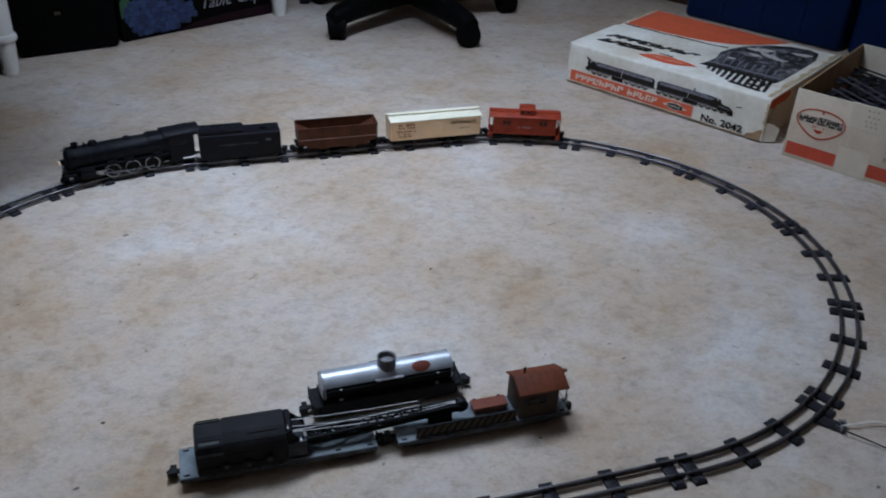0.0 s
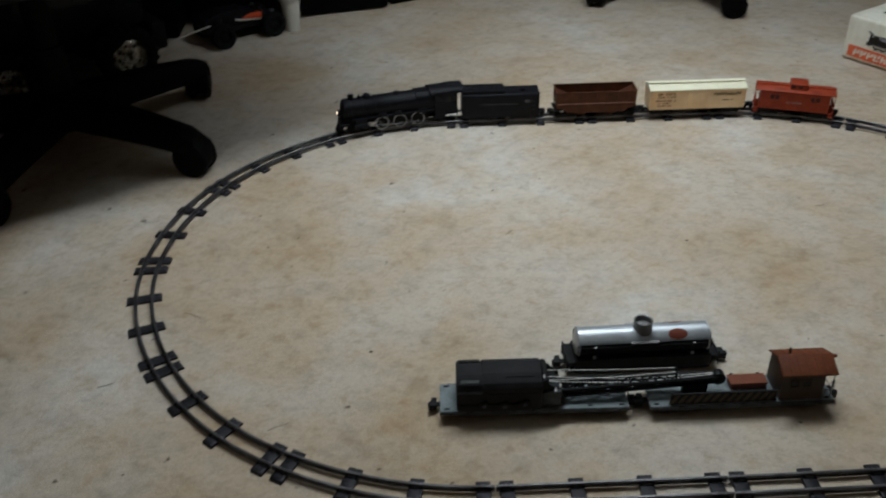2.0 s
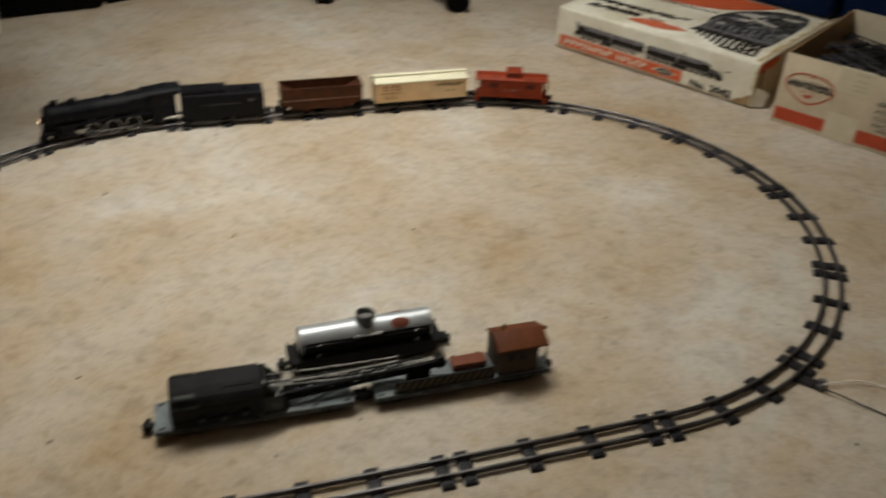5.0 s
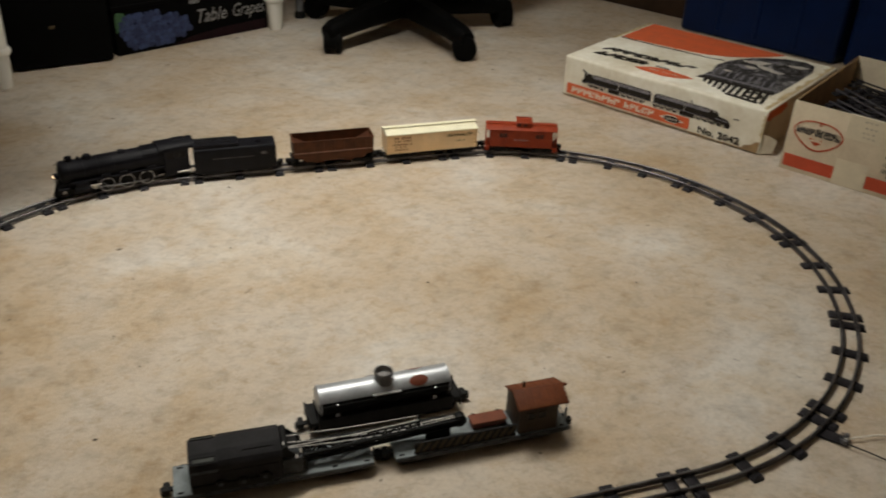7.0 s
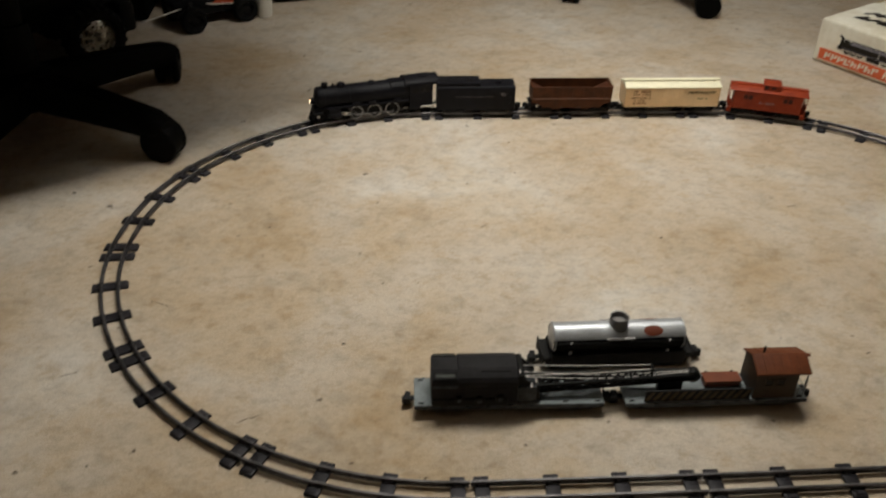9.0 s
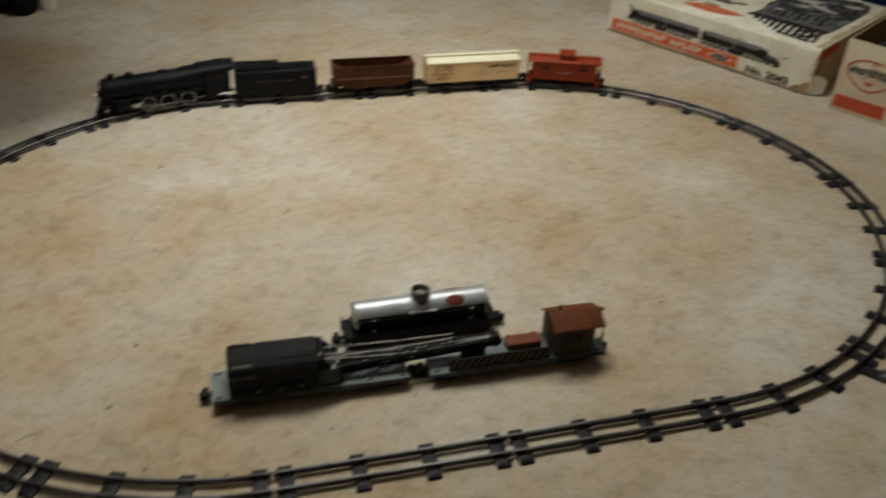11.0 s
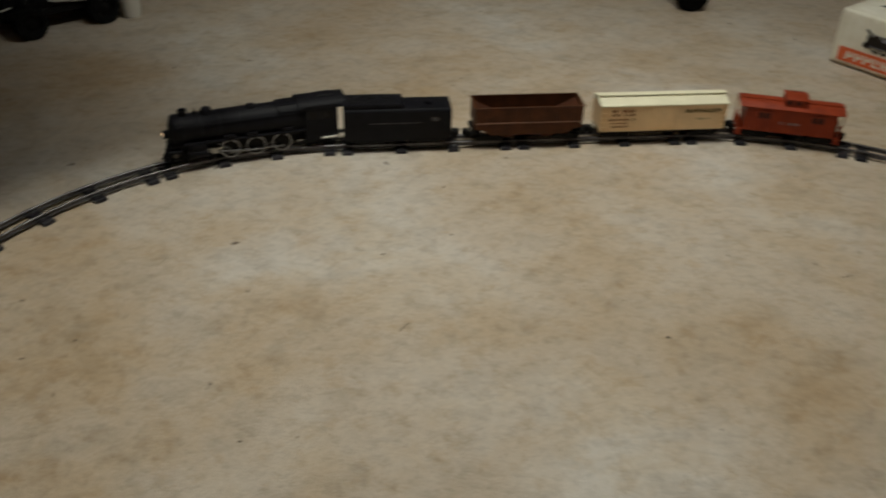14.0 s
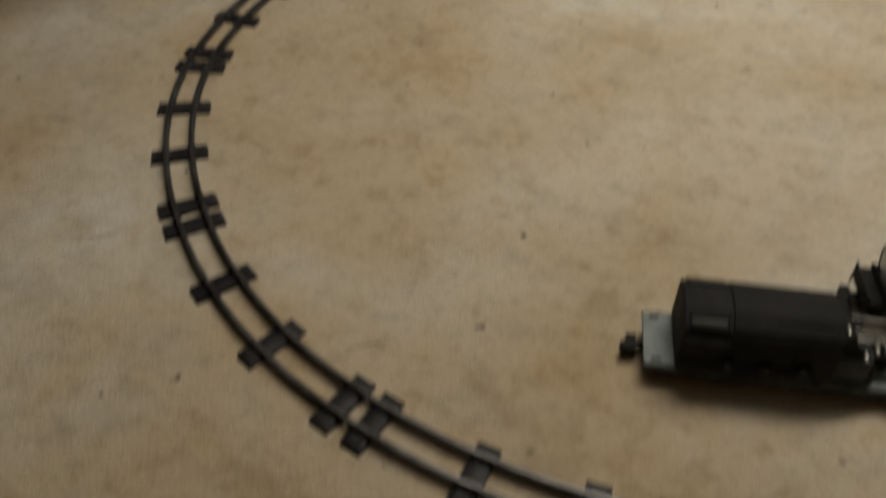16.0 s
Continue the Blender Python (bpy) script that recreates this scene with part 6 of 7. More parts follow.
    for x, y, rx, ry, tilt in ((0.356, 0.284, 0.030, 0.013, 0.5), (0.386, 0.258, 0.026, 0.010, -0.3), (0.440, 0.322, 0.022, 0.010, 0.3), (0.360, 0.238, 0.014, 0.008, 0.0), (0.418, 0.246, 0.016, 0.006, 0.2), (0.330, 0.176, 0.010, 0.005, 0.0)):
        c, q = math.cos(tilt), math.sin(tilt)
        pts = []
        for a in range(0, 360, 24):
            u, v = rx * math.cos(radians(a)) * (1 + 0.25 * math.sin(radians(3 * a))), ry * math.sin(radians(a)) * (1 + 0.2 * math.cos(radians(5 * a)))
            pts.append((x + u * c - v * q, y + u * q + v * c))
        prism(bm, pts, 0.0020, 0.0026, T)
    tagged(part("engine_highlights", bm, PRINTLIGHT, e, "pale printed highlights", smooth=0), kind="stuff")
    return e


def coffee_box():
    W, D, H, t = 0.281, 0.395, 0.147, 0.004
    e = thing("coffee_carton", pose(0.912, 0.272, 0, 0, 0, -56.7), "open pale cardboard coffee carton full of loose toy track", "cardboard box")
    # Side and bottom boards are coloured darker for the shade inside.
    for nm, q, mat in (("front_panel", (0, W, 0, t, 0, H), CARDPALE), ("back_panel", (0, W, D - t, D, 0, H), CARDPALE),
                       ("side_panel", (0, t, t, D - t, 0, H), CARD), ("side_panel", (W - t, W, t, D - t, 0, H), CARD), ("bottom", (t, W - t, t, D - t, 0.001, 0.006), CARDSHADE)):
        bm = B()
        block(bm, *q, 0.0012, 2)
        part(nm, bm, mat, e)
    # The flap's shade is put into its dark olive.
    bm = B()
    prism(bm, [(0.010, 0), (D - 0.010, 0), (D - 0.03, -0.095), (0.03, -0.095)], 0, 0.003,
          Matrix.Translation((W + 0.001, 0, H - 0.002)) @ Matrix.Rotation(radians(-28), 4, "Y") @ Matrix(((0, 0, 1, 0), (1, 0, 0, 0), (0, 1, 0, 0), (0, 0, 0, 1))))
    part("side_flap", bm, CARDSHADE, e, "folded-out flap in a shaded olive brown")
    F = Matrix.Translation((0, -0.0002, 0)) @ FRONT
    for x0, x1 in ((0.005, 0.105), (0.1675, 0.273)):
        bm = B()
        prism(bm, [(x0, 0.0095), (x1, 0.0095), (x1, 0.0355), (x0, 0.0355)], 0, 0.0008, F)
        part("band", bm, CARTONRED, e, "orange printed band", smooth=0)
    bm = B()
    out, inn = [], []
    for k in range(36):
        a = radians(k * 10)
        x, y = 0.049 * math.copysign(abs(math.cos(a)) ** 0.85, math.cos(a)), 0.026 * math.sin(a)
        if y < 0:
            x *= 1 - 0.42 * (-y / 0.026) ** 1.5
            y *= 1.38
        out.append((0.0592 + x, 0.0900 + y))
        inn.append((0.0592 + x * 0.945, 0.0900 + y * 0.91))
    for k in range(36):
        j = (k + 1) % 36
        prism(bm, [out[k], out[j], inn[j], inn[k]], 0, 0.0008, F)
    prism(bm, [(0.0575, 0.1080), (0.0620, 0.1080), (0.0610, 0.1150), (0.0590, 0.1150)], 0, 0.0008, F)
    bars(bm, 0.046, 0.0770, 0.026, 0.0030, 5, 0, 0.0008, F, 0, 0.5, 45)
    prism(bm, [(0.049, 0.0735), (0.069, 0.0735), (0.062, 0.0665), (0.056, 0.0665)], 0, 0.0008, F)
    part("emblem", bm, CARTONRED, e, "orange shield-shaped emblem", smooth=0)
    bm = B()
    for x, w, n, h, seed in ((0.0165, 0.034, 5, 0.0135, 41), (0.0530, 0.015, 3, 0.0160, 42), (0.0700, 0.033, 6, 0.0150, 43)):
        blocks(bm, x, 0.0850, w, h, n, 0, 0.0010, F, 0.10, 0, seed)
    part("emblem_lettering", bm, PRINTGREY, e, "dark blocks of lettering", smooth=0)
    for k, s in enumerate(("BREWED", "HOT", "COFFEE,", "INC.")):
        words("lettering", s, 0.0125, PRINTGREY, e, F @ Matrix.Translation((0.1885, 0.0915 - k * 0.0140, 0.0003)), "grey printed word", shear=0.1, width=(0.075, 0.034, 0.066, 0.030)[k])
    bm = B()
    bars(bm, 0.196, 0.0420, 0.046, 0.0040, 10, 0, 0.0006, F, 0, 0.3, 43)
    part("lettering", bm, PRINTGREY, e, "small blocks of lettering", smooth=0)
    bm = B()
    block(bm, 0.1062, 0.1668, -0.0007, 0.0004, 0.0015, 0.0545, 0.0003, 1)
    part("tape", bm, TAPE, e, "vertical strip of paper tape")
    bm = B()
    block(bm, 0.1085, 0.1715, -0.0007, 0.0004, 0.100, H + 0.0004, 0.0003, 1)
    block(bm, 0.1085, 0.1715, -0.0007, t + 0.0008, H - 0.0002, H + 0.0007, 0.0003, 1)
    tape = part("tape", bm, TAPE, e, "paper tape over the rim")
    bm = B()
    for k, z in enumerate((0.138, 0.126, 0.116, 0.107)):
        bars(bm, 0.138 + 0.003 * (k % 2), z, 0.026, 0.0032, 3, 0.0006, 0.0010, F, 0, 0.55, 46 + k)
    part("tape_print", bm, TAPEMARK, tape, "faint grey marks", smooth=0)
    return e


set_box()
cbox = coffee_box()


def loose_track(m, curved, steel=SHADEDRAIL):
    e = thing("spare_track_section", m, "loose toy track piece in the carton, its rails toned for the shade", "train track", "spare track in the carton")
    for side in (-1, 1):
        bm = B()
        pts = []
        for k in range(7):
            x = -0.115 + 0.23 * k / 6
            y = side * 0.01125 + (x * x / 0.95 if curved else 0)
            pts.append((x, y, 0.0078))
        sweep(bm, pts, 0.0021, 6)
        part("rail", bm, steel, e)
    for x in (-0.105, -0.036, 0.036, 0.105):
        again(tie_data, Matrix.Translation((x, x * x / 0.95 if curved else 0, 0)), e)
    return e


PILE = cbox.matrix_world
rnd = random.Random(11)
for k in range(35):
    lay = 0.008 + (k // 7) * 0.0155
    loose_track(PILE @ Matrix.Translation((rnd.uniform(0.134, 0.147), 0.038 + (k % 7) * 0.0525 + rnd.uniform(-0.006, 0.006), lay)) @ Matrix.Rotation(radians(rnd.uniform(-4, 4)), 4, "Z")
                @ Matrix.Rotation(radians(rnd.uniform(-2, 2)), 4, "Y"), k % 2 == 0)
# The two uppermost pieces carry the lighter tone, as if lit above the rim.
loose_track(PILE @ pose(0.128, 0.120, 0.094, 0, 2, -28), False, LITRAIL)
loose_track(PILE @ pose(0.122, 0.160, 0.107, 0, 2, -31), False, LITRAIL)
loose_track(PILE @ pose(0.140, 0.250, 0.096, 0, 0, -28), True)
loose_track(PILE @ pose(0.125, 0.320, 0.094, 0, 1, -8), True)
loose_track(PILE @ pose(0.186, 0.258, 0.130, 10, -12, 74), False)
loose_track(PILE @ pose(0.190, 0.235, 0.112, 0, -8, -24), False)


# ---------------------------------------------------------------- blue storage bins
def blue_bin(m):
    e = thing("storage_bin", m, "slim dark blue plastic storage bin against the wall", "storage bin", "blue bins")
    L, D, H = 0.468, 0.110, 0.42
    bm = B()
    block(bm, 0, L, 0, D, 0, H, 0.014, 3)
    part("bin_body", bm, BLUE, e)
    first = None
    for k in range(1, 4):
        mm = Matrix.Translation((L * k / 4, 0, 0))
        if first is None:
            bm = B()
            block(bm, -0.006, 0.006, -0.003, 0.01, 0.02, H - 0.05, 0.002, 1)
            first = part("rib", bm, BLUE, e, m=mm)
        else:
            again(first, mm)
    bm = B()
    block(bm, -0.006, L + 0.006, -0.008, D + 0.006, H - 0.03, H + 0.012, 0.006, 2)
    part("lid", bm, BLUE, e)
    return e


b1 = blue_bin(pose(1.222, 1.210, 0, 0, 0, -58.0))
copy_thing(b1, pose(1.222, 1.210, 0, 0, 0, -58.0) @ Matrix.Translation((0.487, 0.01, 0)))


# ---------------------------------------------------------------- office chairs
def joined(me, bm):
    """me with the pieces of bm added to it."""
    bm.from_mesh(me)
    out = me.copy()
    bmesh.ops.recalc_face_normals(bm, faces=bm.faces[:])
    bm.to_mesh(out)
    bm.free()
    return out


def office_chair(x, y, first, label, turn, seat, big=1.0):
    e = thing("office_chair", pose(x, y, 0, 0, 0, 0), label, "office chair")
    R = 0.296
    bm = B()
    lathe(bm, [(0, 0.046), (0.045, 0.046), (0.054, 0.056), (0.054, 0.106), (0.046, 0.114), (0.034, 0.120), (0.031, 0.20), (0, 0.20)], 28)
    part("hub", bm, CHAIRBLACK, e)
    bm = B()
    lathe(bm, [(0, 0.19), (0.024, 0.19), (0.024, 0.30), (0.014, 0.301), (0.014, 0.36), (0, 0.36)], 20)
    part("gas_column", bm, CHAIRBLACK, e)
    for k in range(5):
        a = radians(first + 72 * k)
        m = Matrix.Rotation(a, 4, "Z")
        bm = B()
        t = bmesh.new()
        rings = []
        for f, zc, hh, ww in ((0.03, 0.080, 0.030, 0.036), (0.12, 0.077, 0.028, 0.032), (0.22, 0.071, 0.024, 0.029), (0.295, 0.064, 0.021, 0.027), (0.318, 0.061, 0.015, 0.020)):
            rings.append([t.verts.new((f, yy * ww, zc + zz * hh)) for yy, zz in ((-0.75, -1), (0.75, -1), (1, -0.5), (1, 0.4), (0.6, 1), (-0.6, 1), (-1, 0.4), (-1, -0.5))])
        for p, q in zip(rings, rings[1:]):
            for i in range(8):
                t.faces.new((p[i], p[(i + 1) % 8], q[(i + 1) % 8], q[i]))
        t.faces.new(rings[0])
        t.faces.new(rings[-1][::-1])
        merge(bm, t)
        leg = part("leg", bm, CHAIRBLACK, e, m=m, smooth=50)
        cm = Matrix.Translation((R, 0, 0)) @ Matrix.Rotation(radians(turn + 40 * k), 4, "Z") @ Matrix.Scale(big, 4)
        bm = B()
        rod(bm, (0, 0, 0.040), (0, 0, 0.058), 0.0085, seg=12)
        arc = [(0.026 * math.cos(radians(q)) + 0.003, 0.028 + 0.028 * math.sin(radians(q))) for q in range(-35, 216, 25)]
        prism(bm, arc, -0.0195, 0.0195, XZ, 0.003)
        caster = part("caster", bm, CHAIRBLACK, leg, "hooded black caster", m=cm)
        bm = B()
        for s in (-1, 1):
            lathe(bm, [(0, -0.006), (0.021, -0.006), (0.0265, -0.004), (0.0265, 0.004), (0.021, 0.006), (0, 0.006)], 24,
                  Matrix.Translation((0.003, s * 0.0125, 0.0265)) @ Matrix.Rotation(radians(-90 * s), 4, "X"))
        caster.data = joined(caster.data, bm)
    bm = B()
    block(bm, -0.12, 0.12, -0.09, 0.09, 0.335, 0.381, 0.012, 2)
    part("seat_mechanism", bm, CHAIRBLACK, e, m=Matrix.Rotation(radians(TURN), 4, "Z"))
    bm = B()
    block(bm, -0.265, 0.265, -0.265, 0.265, 0.38, 0.465, 0.03, 4)
    part("seat", bm, CLOTHBLACK, e, "black fabric seat", m=Matrix.Rotation(radians(TURN), 4, "Z") @ Matrix.Translation(seat))
    return e


office_chair(0.393, 1.341, -73.7, "black five-star office chair standing by the table", 60, (0, 0, 0), 1.22)
office_chair(-1.005, 0.435, -26.0, "black five-star office chair beside the track", 10, (0, -0.11, 0), 1.26)


# ---------------------------------------------------------------- table with tapered legs
def desk():
    """An L-shaped desk: one run along the wall, a return over the chair, unseen and added to shade the floor; only its
    slim legs come into view.
    """
    e = thing("corner_desk", ROOM, "desk on ivory tapered legs, things stored beneath, unseen return added for shade", "desk")
    for u, v in ((0.0127, 1.243), (0.776, 1.192), (-1.66, 0.54), (-1.66, 0.91), (-1.66, 1.24)):
        bm = B()
        lathe(bm, [(0, 0), (0.0165, 0), (0.0185, 0.006), (0.0240, 0.078), (0.0285, 0.080), (0.0300, 0.084), (0.0300, 0.090), (0.0285, 0.094), (0.0242, 0.096), (0.0300, 0.42), (0.0330, 0.695), (0, 0.695)], 32)
        part("leg", bm, LEGWHITE, e, "ivory tapered leg with a ring", m=Matrix.Translation((u, v, 0)))
    bm = B()
    block(bm, -1.75, 1.00, 1.130, 1.930, 0.695, 0.725, 0.006, 2)
    part("desktop", bm, TABLETOP, e)
    # Out of view: this top is sized to cast the shade behind the track.
    bm = B()
    block(bm, -1.75, -0.01, 0.462, 1.040, 0.695, 0.725, 0.006, 2)
    part("desk_return", bm, TABLETOP, e)
    return e


desk()
post = thing("metal_post", ROOM @ Matrix.Translation((0.905, 1.235, 0)), "thin grey metal post by the table leg", "post")
bm = B()
rod(bm, (0, 0, 0), (0, 0, 0.70), 0.011, seg=16)
part("tube", bm, DULLSTEEL, post)
bm = B()
lathe(bm, [(0, 0), (0.016, 0), (0.016, 0.012), (0.011, 0.02), (0, 0.02)], 16)
part("foot", bm, RUBBER, post)


# ---------------------------------------------------------------- boxes under the table
def grape_box():
    L, D, H = 0.450, 0.30, 0.22
    a = math.degrees(math.atan2(1.436 - 1.241, 0.405))
    e = thing("grape_box", pose(-0.400, 1.241, 0, 0, 0, a), "black fruit box printed with purple grapes, under the table", "fruit box")
    bm = B()
    block(bm, 0, L, 0, D, 0, H, 0.003, 2)
    part("box_body", bm, BLACKBOX, e)
    bm = B()
    block(bm, -0.003, L + 0.003, -0.004, D + 0.003, 0.118, 0.128, 0.002, 1)
    part("rim", bm, BLACKBOX, e)
    F = Matrix.Translation((0, -0.0002, 0)) @ FRONT
    rnd = random.Random(3)
    first = None
    for row, (x0, n) in enumerate(((0.050, 8), (0.036, 11), (0.026, 14), (0.020, 14), (0.018, 13), (0.020, 11), (0.028, 7))):
        for k in range(n):
            x, z = x0 + k * 0.0150 + rnd.uniform(-0.002, 0.002), 0.016 + row * 0.0132 + rnd.uniform(-0.002, 0.002)
            if x > 0.215 - abs(z - 0.045) * 0.5:
                continue
            mm = Matrix.Translation((x, -0.0005, z)) @ Matrix.Rotation(rnd.uniform(0, 3), 4, "Y")
            if first is None:
                bm = B()
                lathe(bm, [(0.0092, -0.0006), (0.0086, 0.0006), (0.0055, 0.0014), (0, 0.0018)], 12, Matrix.Rotation(radians(90), 4, "X"))
                first = part("grape_print", bm, GRAPE, e, "printed purple grape", m=mm)
            else:
                again(first, mm)
    bm = B()
    prism(bm, [(0.004, 0.060), (0.020, 0.070), (0.034, 0.090), (0.030, 0.108), (0.010, 0.112), (0.004, 0.100)], 0, 0.0012, F)
    part("leaf_print", bm, LEAFGREEN, e, "printed green leaf", smooth=0)
    bm = B()
    prism(bm, [(0.150, 0.003), (0.446, 0.003), (0.446, 0.030), (0.300, 0.026), (0.210, 0.018)], 0, 0.0010, F)
    part("lower_band", bm, MAROON, e, "dark maroon printed band", smooth=0)
    words("lettering", "Table", 0.052, PALEINK, e, F @ Matrix.Translation((0.224, 0.050, 0.0006)), "pale slanted script", shear=0.35, width=0.098)
    words("lettering", "Grapes", 0.052, PALEINK, e, F @ Matrix.Translation((0.336, 0.050, 0.0006)), "pale slanted script", shear=0.35, width=0.108)
    bm = B()
    bars(bm, 0.212, 0.104, 0.030, 0.010, 4, 0, 0.0008, F, 0.2, 0.3, 51)
    part("lettering", bm, PALEINK, e, smooth=0)
    return e


grape_box()


def black_case(m, L, D, H, label, mark=True):
    e = thing("storage_case", m, label, "storage case")
    bm = B()
    block(bm, 0, L, 0, D, 0.004, H, 0.008, 2)
    part("case_body", bm, BLACKBOX, e)
    bm = B()
    block(bm, -0.003, L + 0.003, -0.003, D, H - 0.06, H - 0.045, 0.002, 1)
    part("lid_seam", bm, CLOTHBLACK, e)
    for x in (0.03, L - 0.03):
        bm = B()
        rod(bm, (x, D * 0.5 - 0.02, 0.006), (x, D * 0.5 + 0.02, 0.006), 0.006, seg=10)
        part("foot", bm, RUBBER, e)
    if mark:
        bm = B()
        block(bm, 0.094, 0.108, -0.002, 0.001, 0.098, 0.106, 0.001, 1)
        part("tag", bm, RACK, e, "small ochre tag")
    return e


black_case(pose(-0.636, 1.155, 0, 0, 0, 13.5), 0.236, 0.36, 0.50, "matt black storage case with a small ochre tag")
# Two added cases stand in for the plain dark under the table.
black_case(pose(-1.450, 0.985, 0, 0, 0, 3.0), 0.525, 0.30, 0.55, "large matt black case added to fill the dark under the table", False)
black_case(pose(-0.915, 1.113, 0, 0, 0, 10.0), 0.250, 0.30, 0.55, "matt black case added to fill the dark behind the model buggy", False)


# ---------------------------------------------------------------- toy vehicles by the chair
def tyre(r, w):
    """A treaded tyre: one ring whose crown is notched all round."""
    t = bmesh.new()
    seg, rows = 88, []
    shape = ((0.60, -0.42, 0), (0.72, -0.5, 0), (0.90, -0.48, 0.4), (0.97, -0.36, 1), (0.985, -0.02, 1), (0.985, 0.02, -1), (0.97, 0.36, -1), (0.90, 0.48, -0.4), (0.72, 0.5, 0), (0.60, 0.42, 0))
    for k in range(seg):
        a = 2 * math.pi * k / seg
        ring = []
        for f, z, lug in shape:
            up = (0.035 if (k // 2 + (0 if lug > 0 else 1)) % 2 else -0.035) * abs(lug)
            ring.append(t.verts.new((r * (f + up) * math.cos(a), r * (f + up) * math.sin(a), w * z)))
        rows.append(ring)
    for k in range(seg):
        p, q = rows[k], rows[(k + 1) % seg]
        for i in range(len(shape)):
            j = (i + 1) % len(shape)
            t.faces.new((p[i], q[i], q[j], p[j]))
    return t


def hub_mesh(r, w):
    bm = B()
    lathe(bm, [(0, -w * 0.3), (r, -w * 0.4), (r, w * 0.42), (r * 0.93, w * 0.46), (r * 0.90, w * 0.36), (r * 0.84, w * 0.24), (r * 0.40, w * 0.32), (r * 0.34, w * 0.40), (r * 0.16, w * 0.42), (r * 0.14, w * 0.36), (0, w * 0.36)], 36)
    for k in range(8):
        a = radians(45 * k + 32.5)
        rod(bm, (r * 0.36 * math.cos(a), r * 0.36 * math.sin(a), w * 0.30), (r * 0.86 * math.cos(a), r * 0.86 * math.sin(a), w * 0.25), r * 0.050, r * 0.060, 8)
    return bm


def vehicle(nm, m, label, wheels, r, w, body, hubmat, cat):
    """A model car: body(e) builds its shell; wheels are (x, y, side)."""
    e = thing(nm, m, label, cat)
    for x, y, s in wheels:
        mm = Matrix.Translation((x, y, r)) @ Matrix.Rotation(radians(90 * s), 4, "X")
        wob = part("wheel", tyre(r, w), RUBBER, e, "black treaded tyre", m=mm)
        part("rim", hub_mesh(r * 0.57, w), hubmat, wob, "shiny spoked rim" if hubmat is CHROME else "")
        bm = B()
        for k in range(8):
            a = radians(45 * k + 10)
            rod(bm, (r * 0.35 * math.cos(a), r * 0.35 * math.sin(a), w * 0.10), (r * 0.35 * math.cos(a), r * 0.35 * math.sin(a), w * 0.285), r * 0.062, seg=10)
        part("rim_hole", bm, RUBBER, wob)
    body(e)
    return e


def truck_body(e):
    bm = B()
    block(bm, -0.15, 0.15, -0.050, 0.050, 0.075, 0.110, 0.01, 2)
    for x in (-0.128, 0.128):
        rod(bm, (x, -0.10, 0.066), (x, 0.10, 0.066), 0.012, seg=12)
    part("chassis", bm, CHASSIS, e)
    bm = B()
    prism(bm, [(-0.20, 0.115), (0.195, 0.115), (0.200, 0.165), (0.11, 0.180), (0.06, 0.240), (-0.08, 0.245), (-0.10, 0.185), (-0.20, 0.180)], -0.080, 0.080, XZ, 0.010)
    part("shell", bm, ENGINE, e, "black pickup shell")
    for s in (-1, 1):
        bm = B()
        prism(bm, [(0.05, 0.185), (0.10, 0.185), (0.055, 0.228), (-0.06, 0.230), (-0.075, 0.188)], 0, 0.002, Matrix.Translation((0, s * 0.0815, 0)) @ XZ)
        part("side_glass", bm, GLASSDARK, e)
    bm = B()
    block(bm, 0.196, 0.232, -0.100, 0.100, 0.052, 0.118, 0.010, 2)
    part("bumper", bm, CHASSIS, e)


def buggy_body(e):
    bm = B()
    block(bm, -0.10, 0.10, -0.030, 0.030, 0.030, 0.046, 0.004, 2)
    for x in (-0.072, 0.072):
        rod(bm, (x, -0.06, 0.033), (x, 0.06, 0.033), 0.006, seg=10)
        for s in (-1, 1):
            rod(bm, (x * 0.8, s * 0.02, 0.075), (x, s * 0.052, 0.040), 0.006, seg=10)
    part("chassis", bm, CHASSIS, e)
    bm = B()
    prism(bm, [(-0.105, 0.046), (0.095, 0.046), (0.100, 0.056), (0.045, 0.066), (0.005, 0.084), (-0.060, 0.086), (-0.105, 0.070)], -0.030, 0.030, XZ, 0.005)
    part("shell", bm, ENGINE, e, "black body shell")
    bm = B()
    prism(bm, [(0.000, 0.0575), (0.069, 0.0485), (0.066, 0.0630), (0.058, 0.0670), (0.030, 0.0695), (0.008, 0.0630)], 0.012, 0.036, XZ, 0.004)
    part("cowl", bm, BUGGYORANGE, e, "orange cowl")
    bm = B()
    prism(bm, [(-0.018, 0.0600), (-0.006, 0.0560), (0.030, 0.0510), (0.068, 0.0455), (0.070, 0.0480), (0.030, 0.0538), (-0.004, 0.0590), (-0.016, 0.0625)], 0.031, 0.038, XZ, 0.0006)
    part("trim_strip", bm, LEGWHITE, e, "white trim strip below the cowl")
    bm = B()
    lathe(bm, [(0, 0.052), (0.0050, 0.052), (0.0050, 0.066), (0.0075, 0.067), (0.0075, 0.071), (0, 0.072)], 14, Matrix.Translation((0.084, -0.046, 0)))
    part("shock_absorber", bm, DULLSTEEL, e, "grey front shock absorber")
    bm = B()
    block(bm, 0.100, 0.112, -0.045, 0.045, 0.040, 0.046, 0.002, 1)
    part("bumper", bm, CHASSIS, e)
    bm = B()
    rod(bm, (-0.090, -0.036, 0.060), (-0.206, -0.065, 0.056), 0.0017, seg=8)
    part("aerial", bm, LEGWHITE, e, "thin pale aerial")


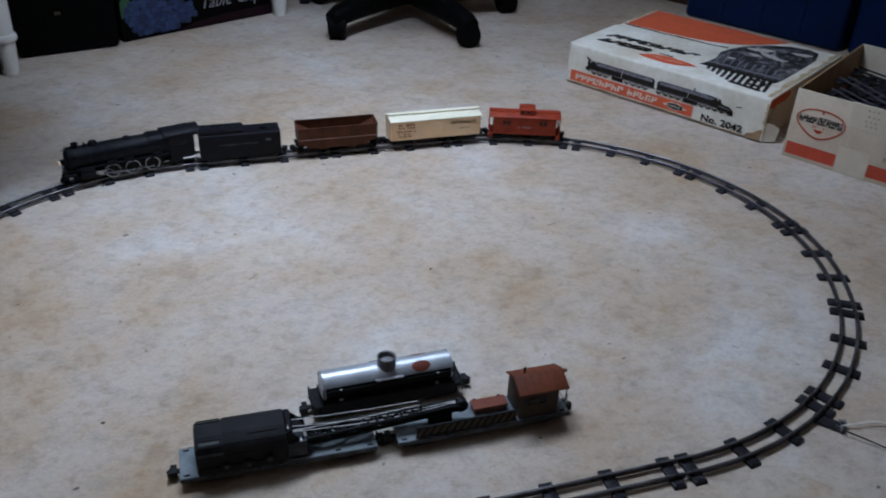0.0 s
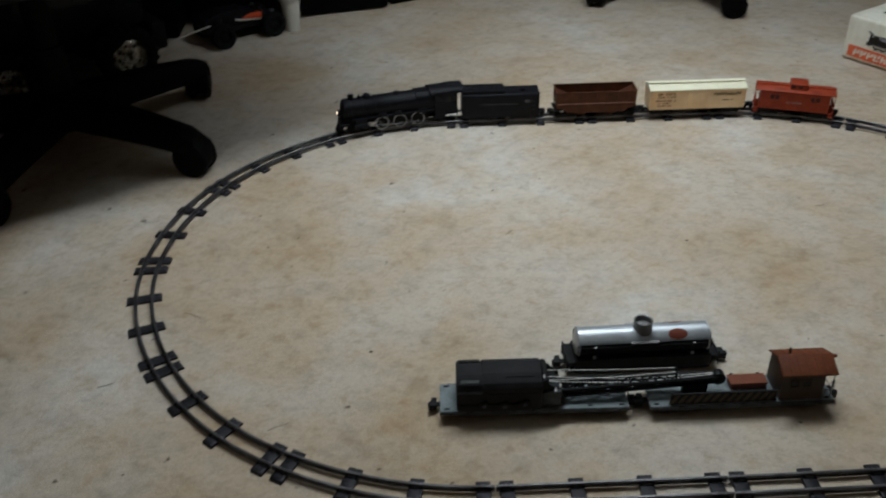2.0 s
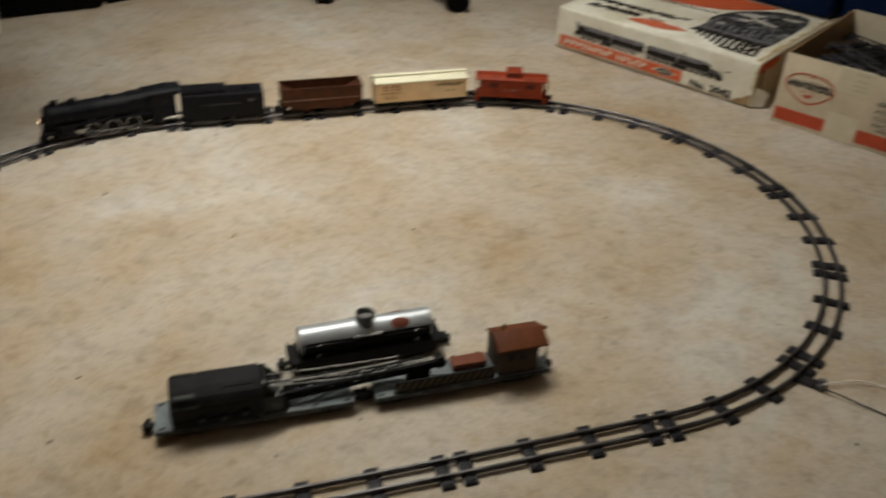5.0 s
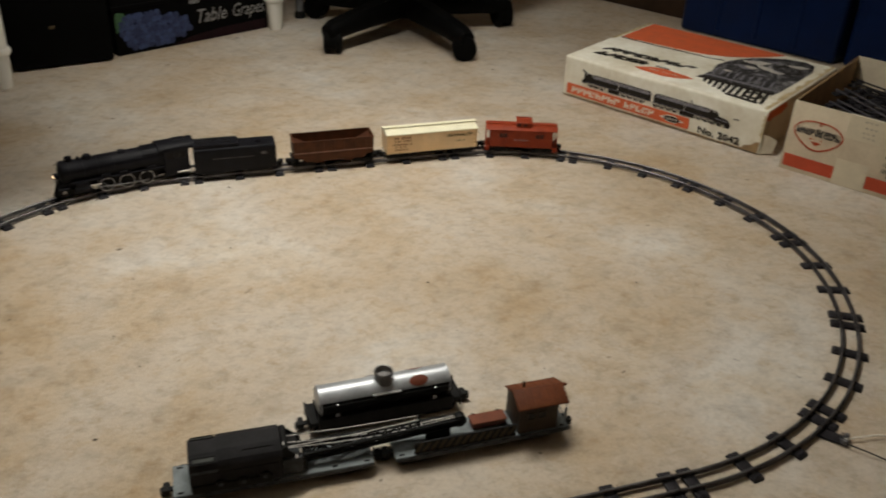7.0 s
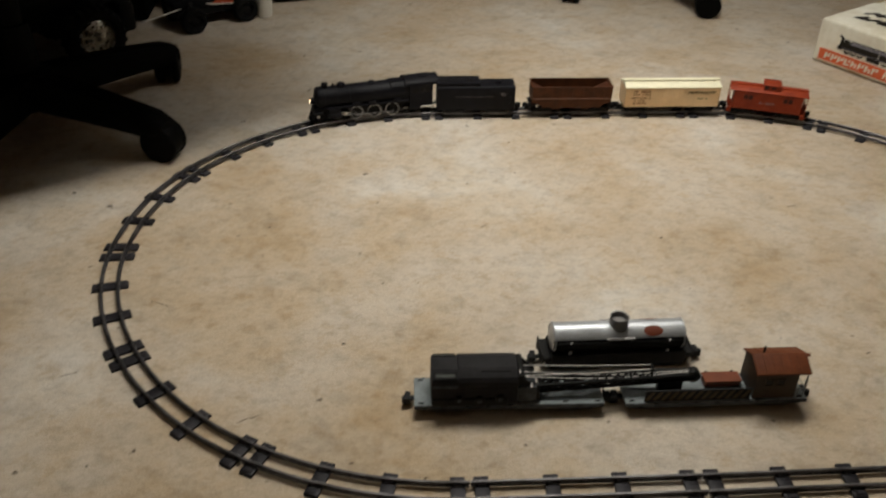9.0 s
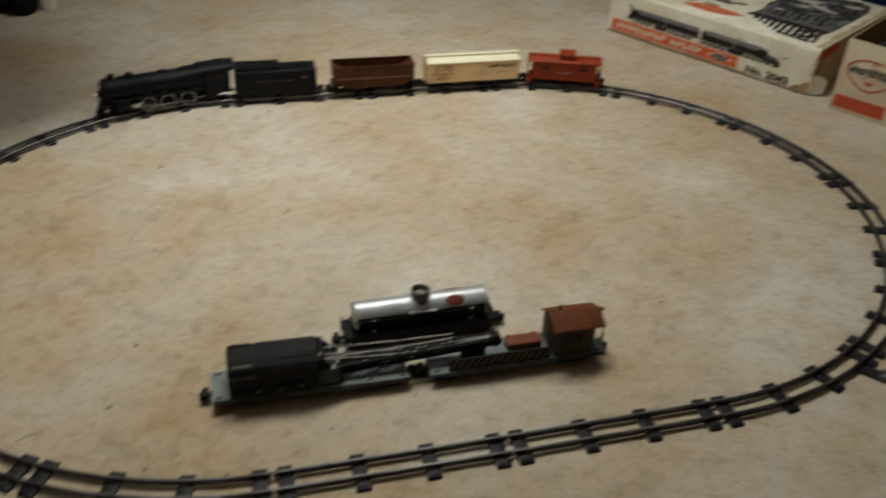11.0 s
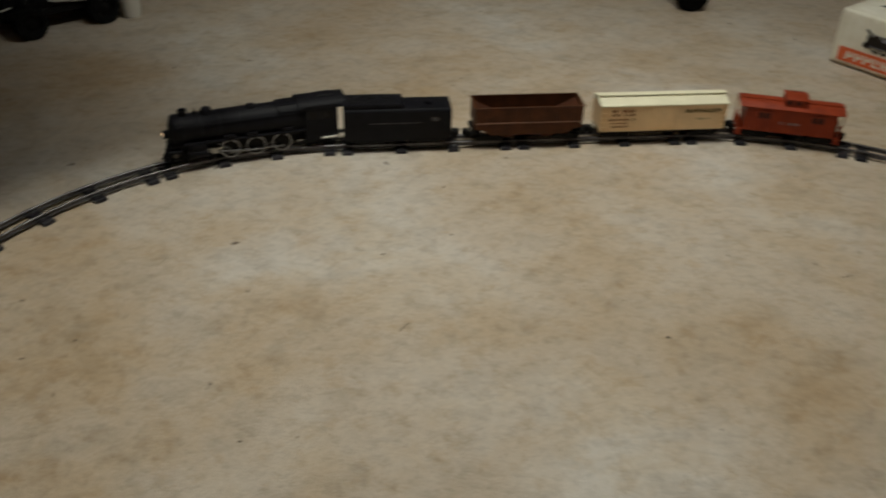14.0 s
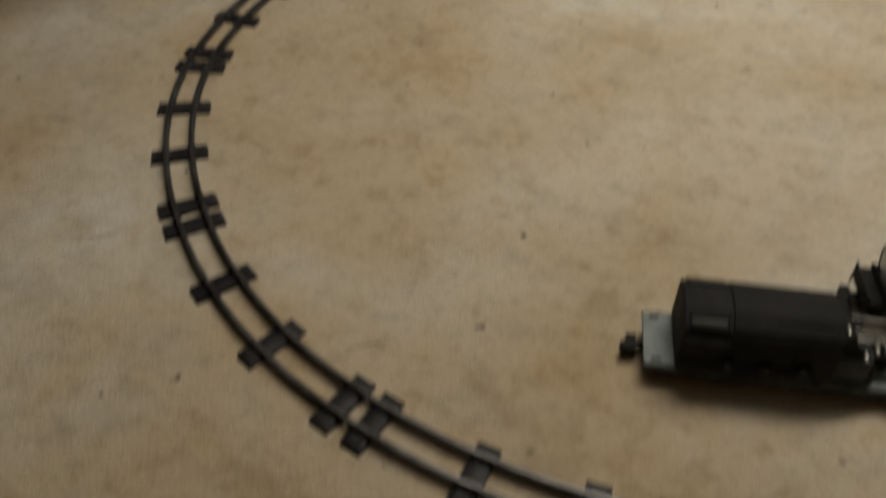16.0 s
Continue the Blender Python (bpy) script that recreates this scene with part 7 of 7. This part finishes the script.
vehicle("model_truck", pose(-1.138, 0.750, 0, 0, 0, 38), "black model monster truck with chrome wheels", [(-0.128, -0.11, 1), (0.128, -0.11, 1), (-0.128, 0.11, -1), (0.128, 0.11, -1)], 0.066, 0.058, truck_body, CHROME, "model truck")
vehicle("model_buggy", pose(-0.779, 1.022, 0, 0, 0, 35) @ Matrix.Scale(0.92, 4), "small black model buggy with an orange cowl", [(-0.068, -0.058, 1), (0.082, -0.050, 1), (-0.068, 0.058, -1), (0.082, 0.050, -1)], 0.033, 0.030, buggy_body, CHASSIS, "model buggy")

# ---------------------------------------------------------------- grey bin at the edge of the track
gb = thing("waste_bin", pose(1.068, -0.210, 0, 0, 0, 0), "slate grey rounded plastic bin on the carpet", "waste bin")
bm = B()
lathe(bm, [(0, 0.0), (0.095, 0.0), (0.118, 0.012), (0.130, 0.040), (0.128, 0.10), (0.118, 0.17), (0.115, 0.26), (0.109, 0.26), (0.112, 0.17), (0.121, 0.10), (0.121, 0.04), (0.10, 0.010), (0, 0.010)], 40)
part("bin_body", bm, GREYBIN, gb)
bm = B()
lathe(bm, [(0.113, 0.255), (0.119, 0.255), (0.120, 0.266), (0.112, 0.266), (0.113, 0.255)], 40)
part("rim", bm, GREYBIN, gb)

# ---------------------------------------------------------------- lint and hairs on the carpet
LINT = material("dark_lint", (0.085, 0.070, 0.052), 0.9, vary=0.3, scale=200)
bm = B()
rnd = random.Random(21)
for x, y, length, turn in ((-0.654, -0.127, 0.030, -25), (-0.735, -0.268, 0.020, 25), (-0.505, -0.352, 0.026, 22), (-0.190, 0.060, 0.016, 40), (0.330, 0.110, 0.016, 15)):
    c, s = math.cos(radians(turn)), math.sin(radians(turn))
    pts = []
    for k in range(5):
        f = (k / 4 - 0.5) * length
        b = rnd.uniform(-0.0012, 0.0012)
        pts.append((x + c * f - s * b, y + s * f + c * b, 0.0012))
    sweep(bm, curve_points(pts, 3), 0.00036, 5)
for x, y in ((-0.119, 0.234), (-0.399, -0.220), (-0.205, 0.198), (-0.671, -0.418), (0.085, 0.020), (0.410, -0.060)):
    t = bmesh.new()
    bmesh.ops.create_icosphere(t, subdivisions=1, radius=rnd.uniform(0.0011, 0.0020))
    merge(bm, t, Matrix.Translation((x, y, 0.0008)) @ Matrix.Diagonal((1.5, 1, 0.6, 1)))
tagged(part("lint", bm, LINT, None), "scattered dark hairs and specks of lint on the carpet", "lint", kind="stuff")
